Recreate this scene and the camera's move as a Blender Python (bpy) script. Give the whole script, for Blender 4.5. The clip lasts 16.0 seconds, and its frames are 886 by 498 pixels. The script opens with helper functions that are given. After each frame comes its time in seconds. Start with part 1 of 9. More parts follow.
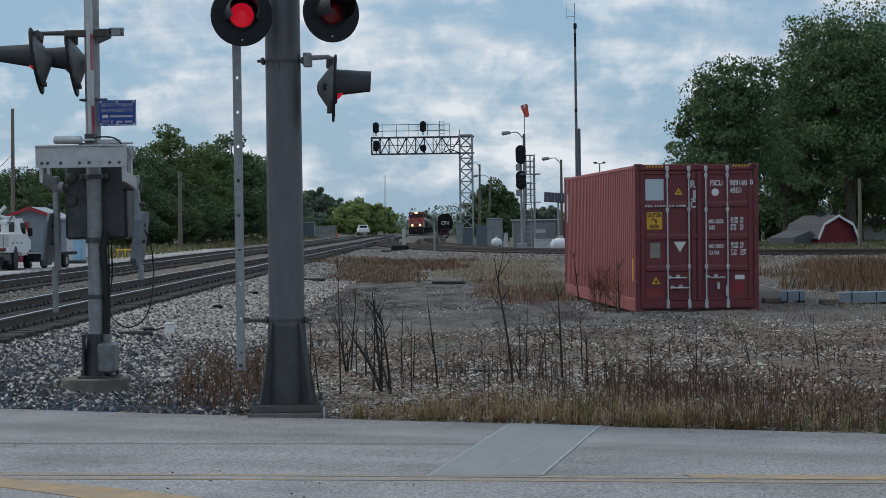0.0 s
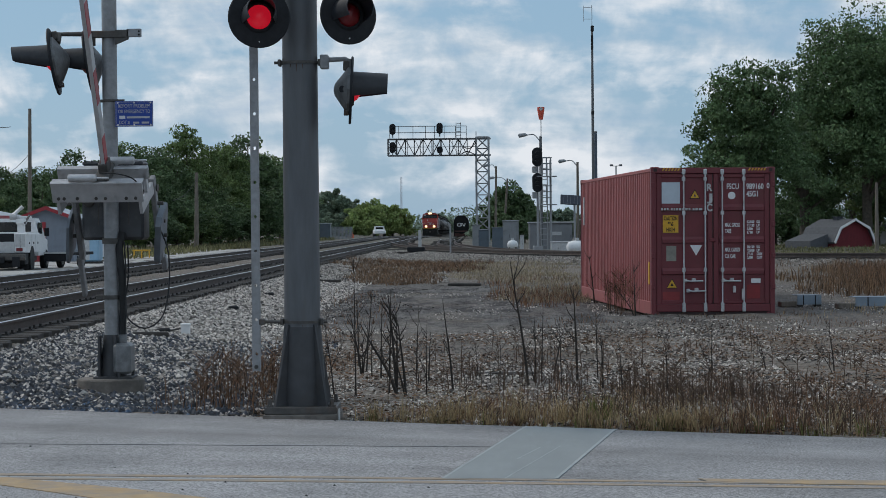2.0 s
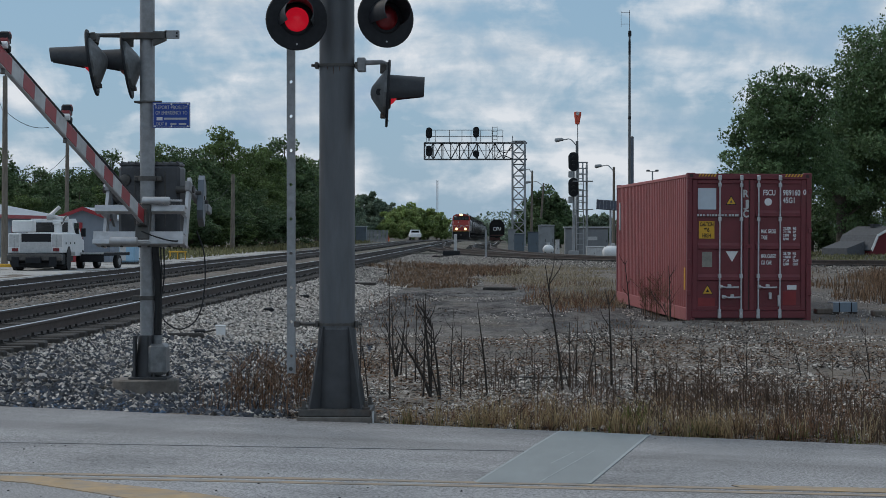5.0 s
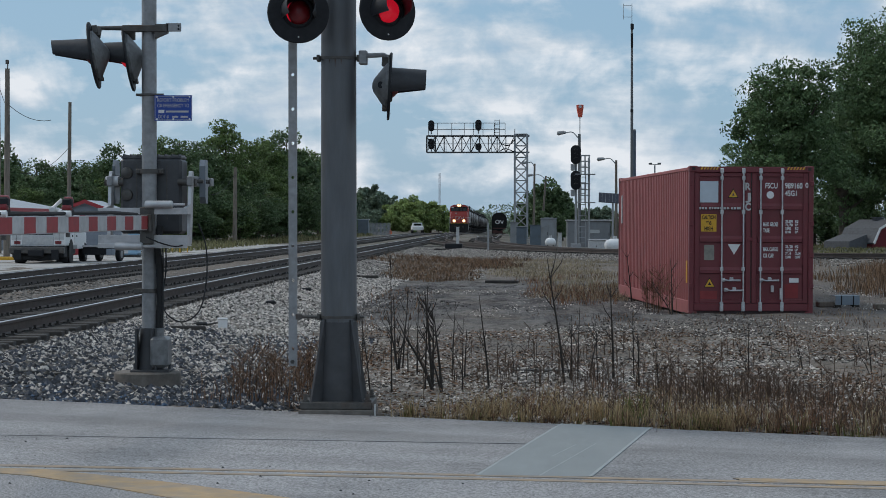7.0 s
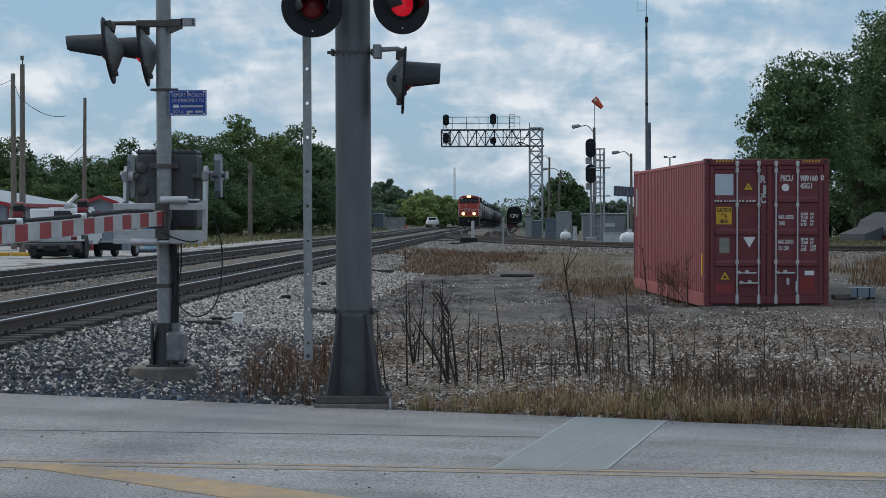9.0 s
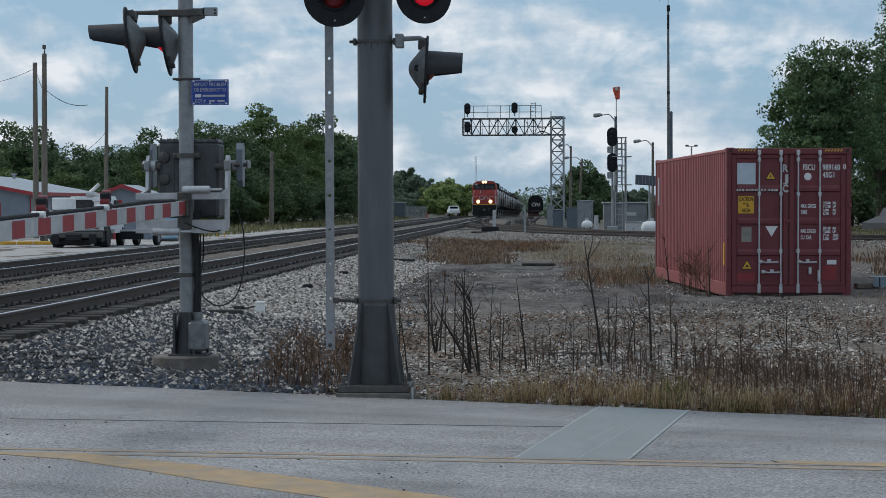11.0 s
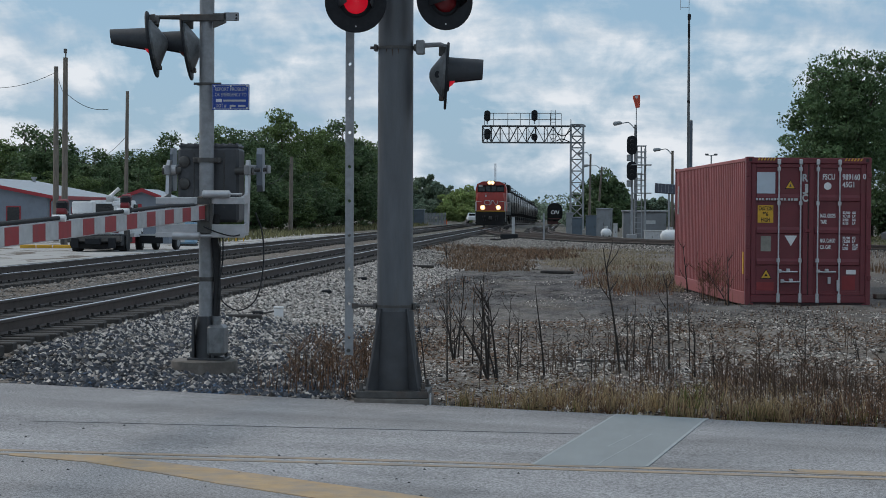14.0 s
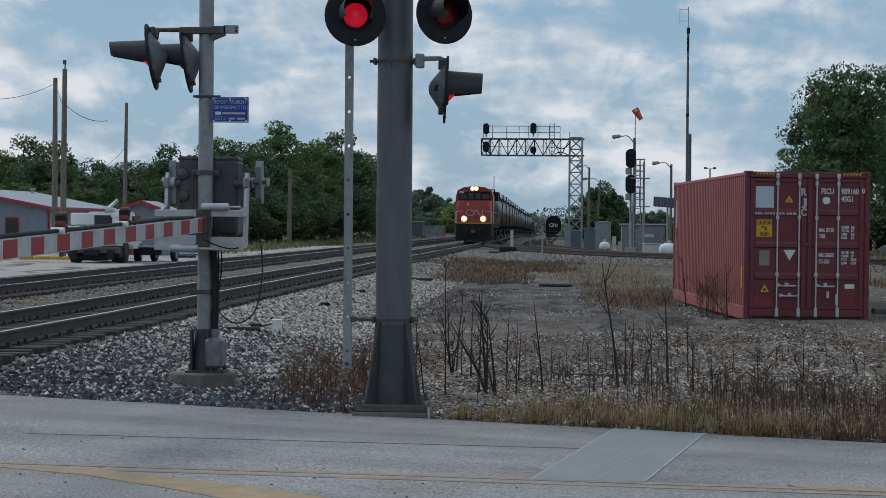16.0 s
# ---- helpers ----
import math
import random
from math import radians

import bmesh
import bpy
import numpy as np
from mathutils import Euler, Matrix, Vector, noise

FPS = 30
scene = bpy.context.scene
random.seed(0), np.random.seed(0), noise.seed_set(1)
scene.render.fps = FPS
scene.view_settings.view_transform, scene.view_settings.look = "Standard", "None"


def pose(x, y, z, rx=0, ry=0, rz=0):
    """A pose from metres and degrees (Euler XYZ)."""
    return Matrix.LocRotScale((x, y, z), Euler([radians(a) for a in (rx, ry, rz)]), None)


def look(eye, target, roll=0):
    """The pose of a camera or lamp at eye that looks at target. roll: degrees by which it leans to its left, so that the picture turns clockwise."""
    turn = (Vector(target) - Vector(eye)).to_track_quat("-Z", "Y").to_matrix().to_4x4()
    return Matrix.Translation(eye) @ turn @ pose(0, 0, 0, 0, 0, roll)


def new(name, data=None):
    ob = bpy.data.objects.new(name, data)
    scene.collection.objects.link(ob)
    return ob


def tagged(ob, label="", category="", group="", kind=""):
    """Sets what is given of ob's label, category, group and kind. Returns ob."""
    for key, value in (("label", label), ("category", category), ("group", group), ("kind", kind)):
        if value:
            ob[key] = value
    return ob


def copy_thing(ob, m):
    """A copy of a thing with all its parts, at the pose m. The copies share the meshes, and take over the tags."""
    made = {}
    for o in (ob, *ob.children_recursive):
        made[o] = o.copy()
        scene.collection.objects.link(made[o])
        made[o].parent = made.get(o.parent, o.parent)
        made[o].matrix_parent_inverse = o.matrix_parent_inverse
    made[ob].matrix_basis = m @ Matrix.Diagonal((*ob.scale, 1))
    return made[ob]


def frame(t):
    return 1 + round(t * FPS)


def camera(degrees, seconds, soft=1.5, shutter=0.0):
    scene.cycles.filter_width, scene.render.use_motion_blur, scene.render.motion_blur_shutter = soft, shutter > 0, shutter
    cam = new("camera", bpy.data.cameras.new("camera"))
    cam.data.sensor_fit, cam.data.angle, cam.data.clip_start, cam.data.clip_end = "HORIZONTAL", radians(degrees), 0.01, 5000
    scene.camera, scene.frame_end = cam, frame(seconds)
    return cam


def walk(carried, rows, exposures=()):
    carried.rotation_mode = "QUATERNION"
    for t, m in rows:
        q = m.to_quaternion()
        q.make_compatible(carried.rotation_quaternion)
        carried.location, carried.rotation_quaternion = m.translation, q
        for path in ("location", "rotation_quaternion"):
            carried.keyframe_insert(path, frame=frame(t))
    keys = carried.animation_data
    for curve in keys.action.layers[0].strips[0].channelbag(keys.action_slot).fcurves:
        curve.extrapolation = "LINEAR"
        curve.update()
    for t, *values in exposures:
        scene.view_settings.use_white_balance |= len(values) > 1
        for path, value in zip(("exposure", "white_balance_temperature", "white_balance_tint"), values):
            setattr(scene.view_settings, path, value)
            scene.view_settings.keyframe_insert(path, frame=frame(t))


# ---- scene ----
# The clip's camera is hand-held on one spot beside the road: small turns only.
PATH = [
    (0.0, -0.009, 0.010, 1.746, -0.633, 0.799, 0.355),
    (0.5, -0.008, 0.014, 1.747, -0.745, 0.719, 0.549),
    (1.0, -0.006, -0.003, 1.750, -0.666, 0.618, 0.600),
    (1.5, -0.010, 0.009, 1.752, -0.645, 0.595, 0.645),
    (2.0, -0.008, 0.005, 1.753, -0.583, 0.518, 0.774),
    (2.5, -0.008, -0.008, 1.749, -0.494, 0.519, 0.881),
    (3.0, -0.005, -0.002, 1.753, -0.403, 0.456, 0.972),
    (3.5, -0.003, -0.004, 1.746, -0.176, 0.506, 1.200),
    (4.0, -0.006, -0.005, 1.752, -0.287, 0.326, 1.441),
    (6.5, -0.004, 0.012, 1.750, -0.596, -0.114, 1.734),
    (7.0, 0.000, 0.000, 1.750, -0.661, -0.000, 1.763),
    (7.5, -0.002, -0.004, 1.749, -0.738, 0.133, 1.813),
    (8.0, 0.002, 0.000, 1.752, -0.762, 0.078, 1.855),
    (8.5, 0.003, 0.006, 1.749, -0.754, 0.082, 1.964),
    (9.0, 0.003, 0.001, 1.745, -0.812, 0.231, 2.156),
    (11.5, -0.006, 0.004, 1.752, -1.139, 0.109, 2.838),
    (12.0, -0.002, -0.003, 1.748, -1.155, -0.027, 2.932),
    (12.5, -0.006, -0.002, 1.752, -1.156, -0.075, 2.962),
    (13.0, -0.010, -0.006, 1.752, -1.086, -0.207, 3.072),
    (13.5, -0.009, -0.005, 1.752, -1.001, -0.282, 3.138),
    (14.0, -0.007, -0.016, 1.746, -0.922, -0.237, 3.206),
    (14.5, -0.011, -0.013, 1.749, -0.889, -0.306, 3.225),
    (15.0, -0.005, -0.007, 1.757, -0.796, -0.378, 3.248),
    (15.5, -0.012, -0.012, 1.757, -0.642, -0.431, 3.290),
    (16.0, -0.010, -0.011, 1.757, -0.598, -0.441, 3.169),
]
cam = camera(22.74, 16.0, soft=0.8)
walk(cam, [(t, pose(x, y, z, 90 + p, r, w)) for t, x, y, z, p, r, w in PATH], [(0.0, -0.03), (2.5, -0.02), (3.0, 0.01), (3.4, -0.14), (4.2, -0.16), (6.5, -0.01), (9.0, 0.0), (13.5, 0.0), (15.0, -0.07), (16.0, -0.13)])

# ---- world and sun: a bright, broken overcast ----
SUN_EL, SUN_AZ = 46, -62          # degrees; azimuth from the line of the tracks, to the right positive


def build_world():
    world = bpy.data.worlds.new("sky")
    scene.world = world
    world.use_nodes = True
    nt = world.node_tree
    nt.nodes.clear()
    N, L = nt.nodes.new, nt.links.new
    out, bg = N("ShaderNodeOutputWorld"), N("ShaderNodeBackground")
    sky = N("ShaderNodeTexSky")
    sky.sky_type, sky.sun_disc = "NISHITA", False
    sky.sun_elevation, sky.sun_rotation = radians(SUN_EL), radians(SUN_AZ)
    sky.air_density, sky.dust_density = 1.0, 0.6
    tc, sep = N("ShaderNodeTexCoord"), N("ShaderNodeSeparateXYZ")
    L(tc.outputs["Generated"], sep.inputs[0])

    def math_node(op, a, b):
        m = N("ShaderNodeMath")
        m.operation = op
        for i, v in enumerate((a, b)):
            if isinstance(v, (int, float)):
                m.inputs[i].default_value = v
            else:
                L(v, m.inputs[i])
        return m.outputs[0]
    # a flat layer of clouds: the direction is thrown onto a plane overhead
    up = math_node("ADD", math_node("MAXIMUM", sep.outputs[2], 0.0), 0.42)
    px, py = math_node("DIVIDE", sep.outputs[0], up), math_node("DIVIDE", sep.outputs[1], up)
    comb = N("ShaderNodeCombineXYZ")
    L(px, comb.inputs[0]), L(py, comb.inputs[1])

    def cloud(sx, sy, detail, off, rough, dist):
        mp = N("ShaderNodeMapping")
        mp.inputs["Location"].default_value = off
        mp.inputs["Scale"].default_value = (sx, sy, 1)
        L(comb.outputs[0], mp.inputs[0])
        nz = N("ShaderNodeTexNoise")
        nz.inputs["Scale"].default_value, nz.inputs["Detail"].default_value = 1.0, detail
        nz.inputs["Roughness"].default_value, nz.inputs["Distortion"].default_value = rough, dist
        L(mp.outputs[0], nz.inputs["Vector"])
        return nz.outputs["Fac"]

    def ramp(src, stops):
        r = N("ShaderNodeValToRGB")
        els = r.color_ramp.elements
        els[0].position, els[1].position = stops[0][0], stops[-1][0]
        els[0].color, els[1].color = (*stops[0][1], 1), (*stops[-1][1], 1)
        for pos, c in stops[1:-1]:
            els.new(pos).color = (*c, 1)
        L(src, r.inputs[0])
        return r.outputs[0]
    # banks of cloud, long and flat; the puffs on them; their grey undersides
    bank, puff, under = cloud(4.0, 7.0, 10, (3.1, 1.7, 0), 0.54, 0.2), cloud(15, 8.5, 12, (7.3, 4.4, 0), 0.57, 0.2), cloud(4.4, 8.5, 8, (1.3, 9.2, 0), 0.54, 0.2)
    body = math_node("ADD", math_node("MULTIPLY", bank, 0.62), math_node("MULTIPLY", puff, 0.38))
    cover = ramp(body, [(0.44, (0, 0, 0)), (0.495, (0.5, 0.5, 0.5)), (0.56, (1, 1, 1))])
    shade = math_node("ADD", math_node("MULTIPLY", under, 0.6), math_node("MULTIPLY", puff, 0.4))
    white = ramp(shade, [(0.40, (3.7, 5.0, 6.5)), (0.48, (5.4, 6.3, 7.2)), (0.57, (7.8, 8.2, 8.7))])
    veil = N("ShaderNodeMixRGB")           # thin high haze over the blue
    veil.inputs[0].default_value = 0.8
    veil.inputs[2].default_value = (2.65, 4.4, 6.25, 1)
    L(sky.outputs[0], veil.inputs[1])
    mix = N("ShaderNodeMixRGB")
    L(cover, mix.inputs[0]), L(veil.outputs[0], mix.inputs[1]), L(white, mix.inputs[2])
    L(mix.outputs[0], bg.inputs[0])
    bg.inputs[1].default_value = 0.1
    L(bg.outputs[0], out.inputs[0])


build_world()
sun = new("sun", bpy.data.lights.new("sun", "SUN"))
sun.data.energy, sun.data.angle, sun.data.color = 1.4, radians(14), (1.0, 0.93, 0.84)
_a, _e = radians(SUN_AZ), radians(SUN_EL)
sun.matrix_world = look((math.sin(_a) * math.cos(_e) * 50, math.cos(_a) * math.cos(_e) * 50, math.sin(_e) * 50), (0, 0, 0))


# ---- materials ----
def mat(name, color, rough=0.6, metal=0.0, var=0.25, scale=8.0, bump=0.0, bump_scale=60.0, dirt=None, dirt_amt=0.0,
        dirt_scale=1.5, island=0.0, emit=0.0, emit_color=None, coord="Object", spec=0.5, stretch=(1, 1, 1)):
    m = bpy.data.materials.new(name)
    m.use_nodes = True
    nt = m.node_tree
    b = nt.nodes["Principled BSDF"]
    N, L = nt.nodes.new, nt.links.new
    b.inputs["Roughness"].default_value, b.inputs["Metallic"].default_value = rough, metal
    b.inputs["Specular IOR Level"].default_value = spec
    tc, mp = N("ShaderNodeTexCoord"), N("ShaderNodeMapping")
    L(tc.outputs[coord], mp.inputs[0])
    mp.inputs["Scale"].default_value = stretch

    def noise_fac(s, detail=6, rough_=0.6):
        n = N("ShaderNodeTexNoise")
        n.inputs["Scale"].default_value, n.inputs["Detail"].default_value, n.inputs["Roughness"].default_value = s, detail, rough_
        L(mp.outputs[0], n.inputs["Vector"])
        return n.outputs["Fac"]
    f = noise_fac(scale)
    ramp = N("ShaderNodeValToRGB")
    ramp.color_ramp.elements[0].position, ramp.color_ramp.elements[1].position = 0.3, 0.7
    lo, hi = [max(c * (1 - var), 0) for c in color], [c * (1 + var) for c in color]
    ramp.color_ramp.elements[0].color, ramp.color_ramp.elements[1].color = (*lo, 1), (*hi, 1)
    L(f, ramp.inputs[0])
    col = ramp.outputs[0]
    if dirt:
        dr = N("ShaderNodeValToRGB")
        dr.color_ramp.elements[0].position, dr.color_ramp.elements[1].position = 0.62 - 0.3 * dirt_amt, 0.72 - 0.1 * dirt_amt
        L(noise_fac(dirt_scale, 8, 0.65), dr.inputs[0])
        mx = N("ShaderNodeMixRGB")
        sc = N("ShaderNodeMath")
        sc.operation = "MULTIPLY"
        sc.inputs[1].default_value = min(1, 0.45 + dirt_amt * 0.5)
        L(dr.outputs[0], sc.inputs[0])
        L(sc.outputs[0], mx.inputs[0])
        L(col, mx.inputs[1])
        mx.inputs[2].default_value = (*dirt, 1)
        col = mx.outputs[0]
    if island:
        g = N("ShaderNodeNewGeometry")
        hsv, mr = N("ShaderNodeHueSaturation"), N("ShaderNodeMapRange")
        mr.inputs["To Min"].default_value, mr.inputs["To Max"].default_value = 1 - island, 1 + island
        L(g.outputs["Random Per Island"], mr.inputs[0])
        L(mr.outputs[0], hsv.inputs["Value"])
        L(col, hsv.inputs["Color"])
        col = hsv.outputs[0]
    L(col, b.inputs["Base Color"])
    if bump:
        bp = N("ShaderNodeBump")
        bp.inputs["Strength"].default_value, bp.inputs["Distance"].default_value = bump, 0.02
        L(noise_fac(bump_scale, 4), bp.inputs["Height"])
        L(bp.outputs[0], b.inputs["Normal"])
    if emit:
        b.inputs["Emission Color"].default_value = (*(emit_color or color), 1)
        b.inputs["Emission Strength"].default_value = emit
    return m


def leaf_mat(name, color, island=0.45):
    m = mat(name, color, rough=0.55, var=0.3, scale=0.35, island=island, spec=0.25)
    b = m.node_tree.nodes["Principled BSDF"]
    src = b.inputs["Base Color"].links[0].from_socket
    tr = m.node_tree.nodes.new("ShaderNodeBsdfTranslucent")
    ms = m.node_tree.nodes.new("ShaderNodeMixShader")
    ms.inputs[0].default_value = 0.24
    L = m.node_tree.links.new
    L(src, tr.inputs[0]), L(b.outputs[0], ms.inputs[1]), L(tr.outputs[0], ms.inputs[2])
    L(ms.outputs[0], m.node_tree.nodes["Material Output"].inputs[0])
    return m


GALV = mat("galvanised_steel", (0.27, 0.275, 0.285), 0.5, 0.35, 0.18, 14, 0.08, 40, (0.2, 0.19, 0.18), 0.3, 3.0)
POLE_PAINT = mat("pole_grey_paint", (0.108, 0.113, 0.122), 0.5, 0.25, 0.14, 5, 0.06, 30, (0.10, 0.09, 0.085), 0.35, 1.6, stretch=(3, 3, 0.5))
STEEL_DARK = mat("dark_weathered_steel", (0.09, 0.085, 0.08), 0.55, 0.4, 0.3, 12, 0.1, 40, (0.1, 0.06, 0.04), 0.3, 4)
ALU = mat("mill_aluminium", (0.50, 0.50, 0.51), 0.42, 0.5, 0.12, 10, 0.04, 50, (0.25, 0.25, 0.25), 0.25, 4)
BLACK = mat("matt_black_paint", (0.013, 0.014, 0.017), 0.65, 0, 0.3, 20, 0.05, 60, spec=0.3)
HOUSING = mat("dull_black_housing", (0.02, 0.022, 0.027), 0.5, 0, 0.25, 14, 0.05, 60, (0.045, 0.045, 0.048), 0.3, 6)
HOUSING_GREY = mat("lamp_housing_grey", (0.20, 0.205, 0.21), 0.5, 0.4, 0.25, 14, 0.05, 60, (0.09, 0.09, 0.09), 0.4, 6)
RED_LENS = mat("red_signal_lens", (0.26, 0.006, 0.01), 0.25, 0, 0.12, 40, 0.2, 120, emit=0.34, emit_color=(1.0, 0.015, 0.045))
RED_LENS_DIM = mat("red_side_lens", (0.17, 0.008, 0.012), 0.3, 0, 0.2, 40, 0.2, 120)
CONCRETE = mat("weathered_concrete", (0.34, 0.32, 0.29), 0.9, 0, 0.2, 9, 0.3, 60, (0.17, 0.16, 0.14), 0.4, 3)
RAIL = mat("rail_brown_steel", (0.075, 0.058, 0.05), 0.65, 0.35, 0.3, 4, 0.1, 30, (0.05, 0.045, 0.045), 0.3, 2)
RAIL_TOP = mat("worn_rail_head", (0.55, 0.55, 0.56), 0.3, 0.9, 0.1, 8)
TIE = mat("creosoted_wood", (0.036, 0.032, 0.029), 0.85, 0, 0.4, 5, 0.3, 30, (0.08, 0.07, 0.062), 0.3, 3)
DARK_STONE = mat("dark_ballast_stone", (0.04, 0.046, 0.058), 0.85, 0, 0.35, 9, 0.3, 60, island=0.7)
STONE = mat("grey_ballast_stone", (0.34, 0.31, 0.28), 0.9, 0, 0.35, 9, 0.3, 60, island=0.95)
STONE_BLUE = mat("blue_tinted_stone", (0.055, 0.088, 0.14), 0.85, 0, 0.4, 9, 0.3, 60, island=0.5)
ASPHALT_NAME = "old_light_asphalt"
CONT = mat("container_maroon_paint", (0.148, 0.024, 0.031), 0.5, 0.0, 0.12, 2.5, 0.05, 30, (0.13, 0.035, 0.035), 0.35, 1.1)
# faded side paint, with sunlight on the left wall put into its colour
CONT_SIDE = mat("container_faded_lit_side_paint", (0.30, 0.082, 0.078), 0.6, 0.0, 0.14, 1.6, 0.05, 30, (0.20, 0.06, 0.05), 0.35, 0.9)
# near-black for the gaskets, and for shade under the doors and in slots
CONT_DARK = mat("container_gasket_and_shade", (0.035, 0.018, 0.018), 0.7, 0, 0.3, 8)
WHITE = mat("white_paint", (0.72, 0.72, 0.72), 0.5, 0, 0.08, 12, 0, 60, (0.5, 0.5, 0.5), 0.25, 6)
WHITE_DULL = mat("dull_white_reflective", (0.47, 0.47, 0.47), 0.5, 0, 0.14, 9, 0, 60, (0.3, 0.3, 0.3), 0.3, 5)
YELLOW = mat("yellow_label", (0.62, 0.34, 0.025), 0.55, 0, 0.12, 10, 0, 60, (0.4, 0.24, 0.05), 0.25, 6)
RED = mat("red_reflective", (0.31, 0.012, 0.018), 0.45, 0, 0.15, 9, 0, 60, (0.20, 0.03, 0.035), 0.3, 5)
SIGN_BLUE = mat("blue_sign_sheet", (0.008, 0.05, 0.30), 0.4, 0, 0.08, 10)
RUBBER = mat("black_rubber", (0.016, 0.016, 0.017), 0.75, 0, 0.3, 15)
LEAF_DARK = leaf_mat("dark_green_leaves", (0.092, 0.140, 0.064))
LEAF = leaf_mat("green_leaves", (0.120, 0.172, 0.062))
LEAF_YEL = leaf_mat("yellow_green_leaves", (0.235, 0.30, 0.105))
LEAF_BIG = leaf_mat("deep_green_leaves", (0.105, 0.165, 0.074))
# distance haze is put into this paler leaf colour
LEAF_BLUE = leaf_mat("haze_tinted_far_leaves", (0.165, 0.215, 0.15))
BARK = mat("grey_brown_bark", (0.085, 0.07, 0.055), 0.9, 0, 0.35, 6, 0.4, 25)
WOOD_POLE = mat("weathered_pole_wood", (0.17, 0.145, 0.12), 0.9, 0, 0.3, 4, 0.3, 20, (0.08, 0.07, 0.06), 0.35, 1.5, stretch=(4, 4, 0.6))


# ---- mesh helpers ----
class Mesh:
    def __init__(self):
        self.v, self.f = [], []

    def add(self, vs, fs):
        n = len(self.v)
        self.v += [tuple(p) for p in vs]
        self.f += [tuple(i + n for i in f) for f in fs]
        return self

    def box(self, x0, x1, y0, y1, z0, z1, c=0.0):
        lo, hi = (min(x0, x1), min(y0, y1), min(z0, z1)), (max(x0, x1), max(y0, y1), max(z0, z1))
        if c <= 0:
            vs = [(x, y, z) for x in (lo[0], hi[0]) for y in (lo[1], hi[1]) for z in (lo[2], hi[2])]
            return self.add(vs, [(0, 1, 3, 2), (4, 6, 7, 5), (0, 4, 5, 1), (2, 3, 7, 6), (0, 2, 6, 4), (1, 5, 7, 3)])
        vs, idx = [], {}
        for sx in (0, 1):
            for sy in (0, 1):
                for sz in (0, 1):
                    s = (sx, sy, sz)
                    for a in range(3):
                        idx[s, a] = len(vs)
                        vs.append([(hi[k] if s[k] else lo[k]) - (0 if k == a else (c if s[k] else -c)) for k in range(3)])
        fs = []
        for a in range(3):
            b, d = [k for k in range(3) if k != a]
            for s in (0, 1):
                q = []
                for sb, sd in ((0, 0), (1, 0), (1, 1), (0, 1)):
                    k = [0, 0, 0]
                    k[a], k[b], k[d] = s, sb, sd
                    q.append(idx[tuple(k), a])
                fs.append(q)
            for sb in (0, 1):
                for sd in (0, 1):
                    k0, k1 = [0, 0, 0], [0, 0, 0]
                    k0[b], k0[d], k1[b], k1[d], k1[a] = sb, sd, sb, sd, 1
                    k0, k1 = tuple(k0), tuple(k1)
                    fs.append((idx[k0, b], idx[k1, b], idx[k1, d], idx[k0, d]))
        for sx in (0, 1):
            for sy in (0, 1):
                for sz in (0, 1):
                    fs.append(tuple(idx[(sx, sy, sz), a] for a in range(3)))
        return self.add(vs, fs)

    def tube(self, pts, rad, n=10, cap=True):
        """A round bar along the points; rad: one radius or one a point."""
        pts = [Vector(p) for p in pts]
        rs = [rad] * len(pts) if isinstance(rad, (int, float)) else rad
        base, fs, vs = 0, [], []
        ref = None
        for i, p in enumerate(pts):
            d = (pts[min(i + 1, len(pts) - 1)] - pts[max(i - 1, 0)]).normalized()
            if ref is None:
                ref = Vector((0, 0, 1)) if abs(d.z) < 0.9 else Vector((0, 1, 0))
            u = d.cross(ref).normalized()
            w = u.cross(d).normalized()
            for k in range(n):
                a = 2 * math.pi * k / n
                vs.append(p + (u * math.cos(a) + w * math.sin(a)) * rs[i])
            if i:
                for k in range(n):
                    fs.append(((i - 1) * n + k, (i - 1) * n + (k + 1) % n, i * n + (k + 1) % n, i * n + k))
        if cap:
            fs.append(tuple(range(n - 1, -1, -1)))
            fs.append(tuple((len(pts) - 1) * n + k for k in range(n)))
        return self.add(vs, fs)

    def extrude(self, profile, path, closed=True):
        """A cross-section of (side, up) swept along a level path."""
        m, vs, fs = len(profile), [], []
        pts = [Vector(p) for p in path]
        for i, p in enumerate(pts):
            d = pts[min(i + 1, len(pts) - 1)] - pts[max(i - 1, 0)]
            s = Vector((d.y, -d.x, 0)).normalized()
            for a, b in profile:
                vs.append(p + s * a + Vector((0, 0, b)))
            if i:
                for k in range(m if closed else m - 1):
                    k2 = (k + 1) % m
                    fs.append(((i - 1) * m + k, i * m + k, i * m + k2, (i - 1) * m + k2))
        if closed:
            fs += [tuple(range(m)), tuple((len(pts) - 1) * m + k for k in range(m - 1, -1, -1))]
        return self.add(vs, fs)

    def prism(self, outline, y0, y1):
        """An outline of (x, z) given depth from y0 to y1."""
        n = len(outline)
        vs = [(x, y0, z) for x, z in outline] + [(x, y1, z) for x, z in outline]
        fs = [tuple(range(n)), tuple(range(2 * n - 1, n - 1, -1))]
        fs += [(i, i + n, (i + 1) % n + n, (i + 1) % n) for i in range(n)]
        return self.add(vs, fs)

    def moved(self, m):
        self.v = [tuple(m @ Vector(p)) for p in self.v]
        return self

    def data(self, name, material, smooth=True):
        me = bpy.data.meshes.new(name)
        me.from_pydata(self.v, [], self.f)
        if smooth:
            me.shade_smooth()
            me.set_sharp_from_angle(angle=0.6)
        me.materials.append(material)
        return me


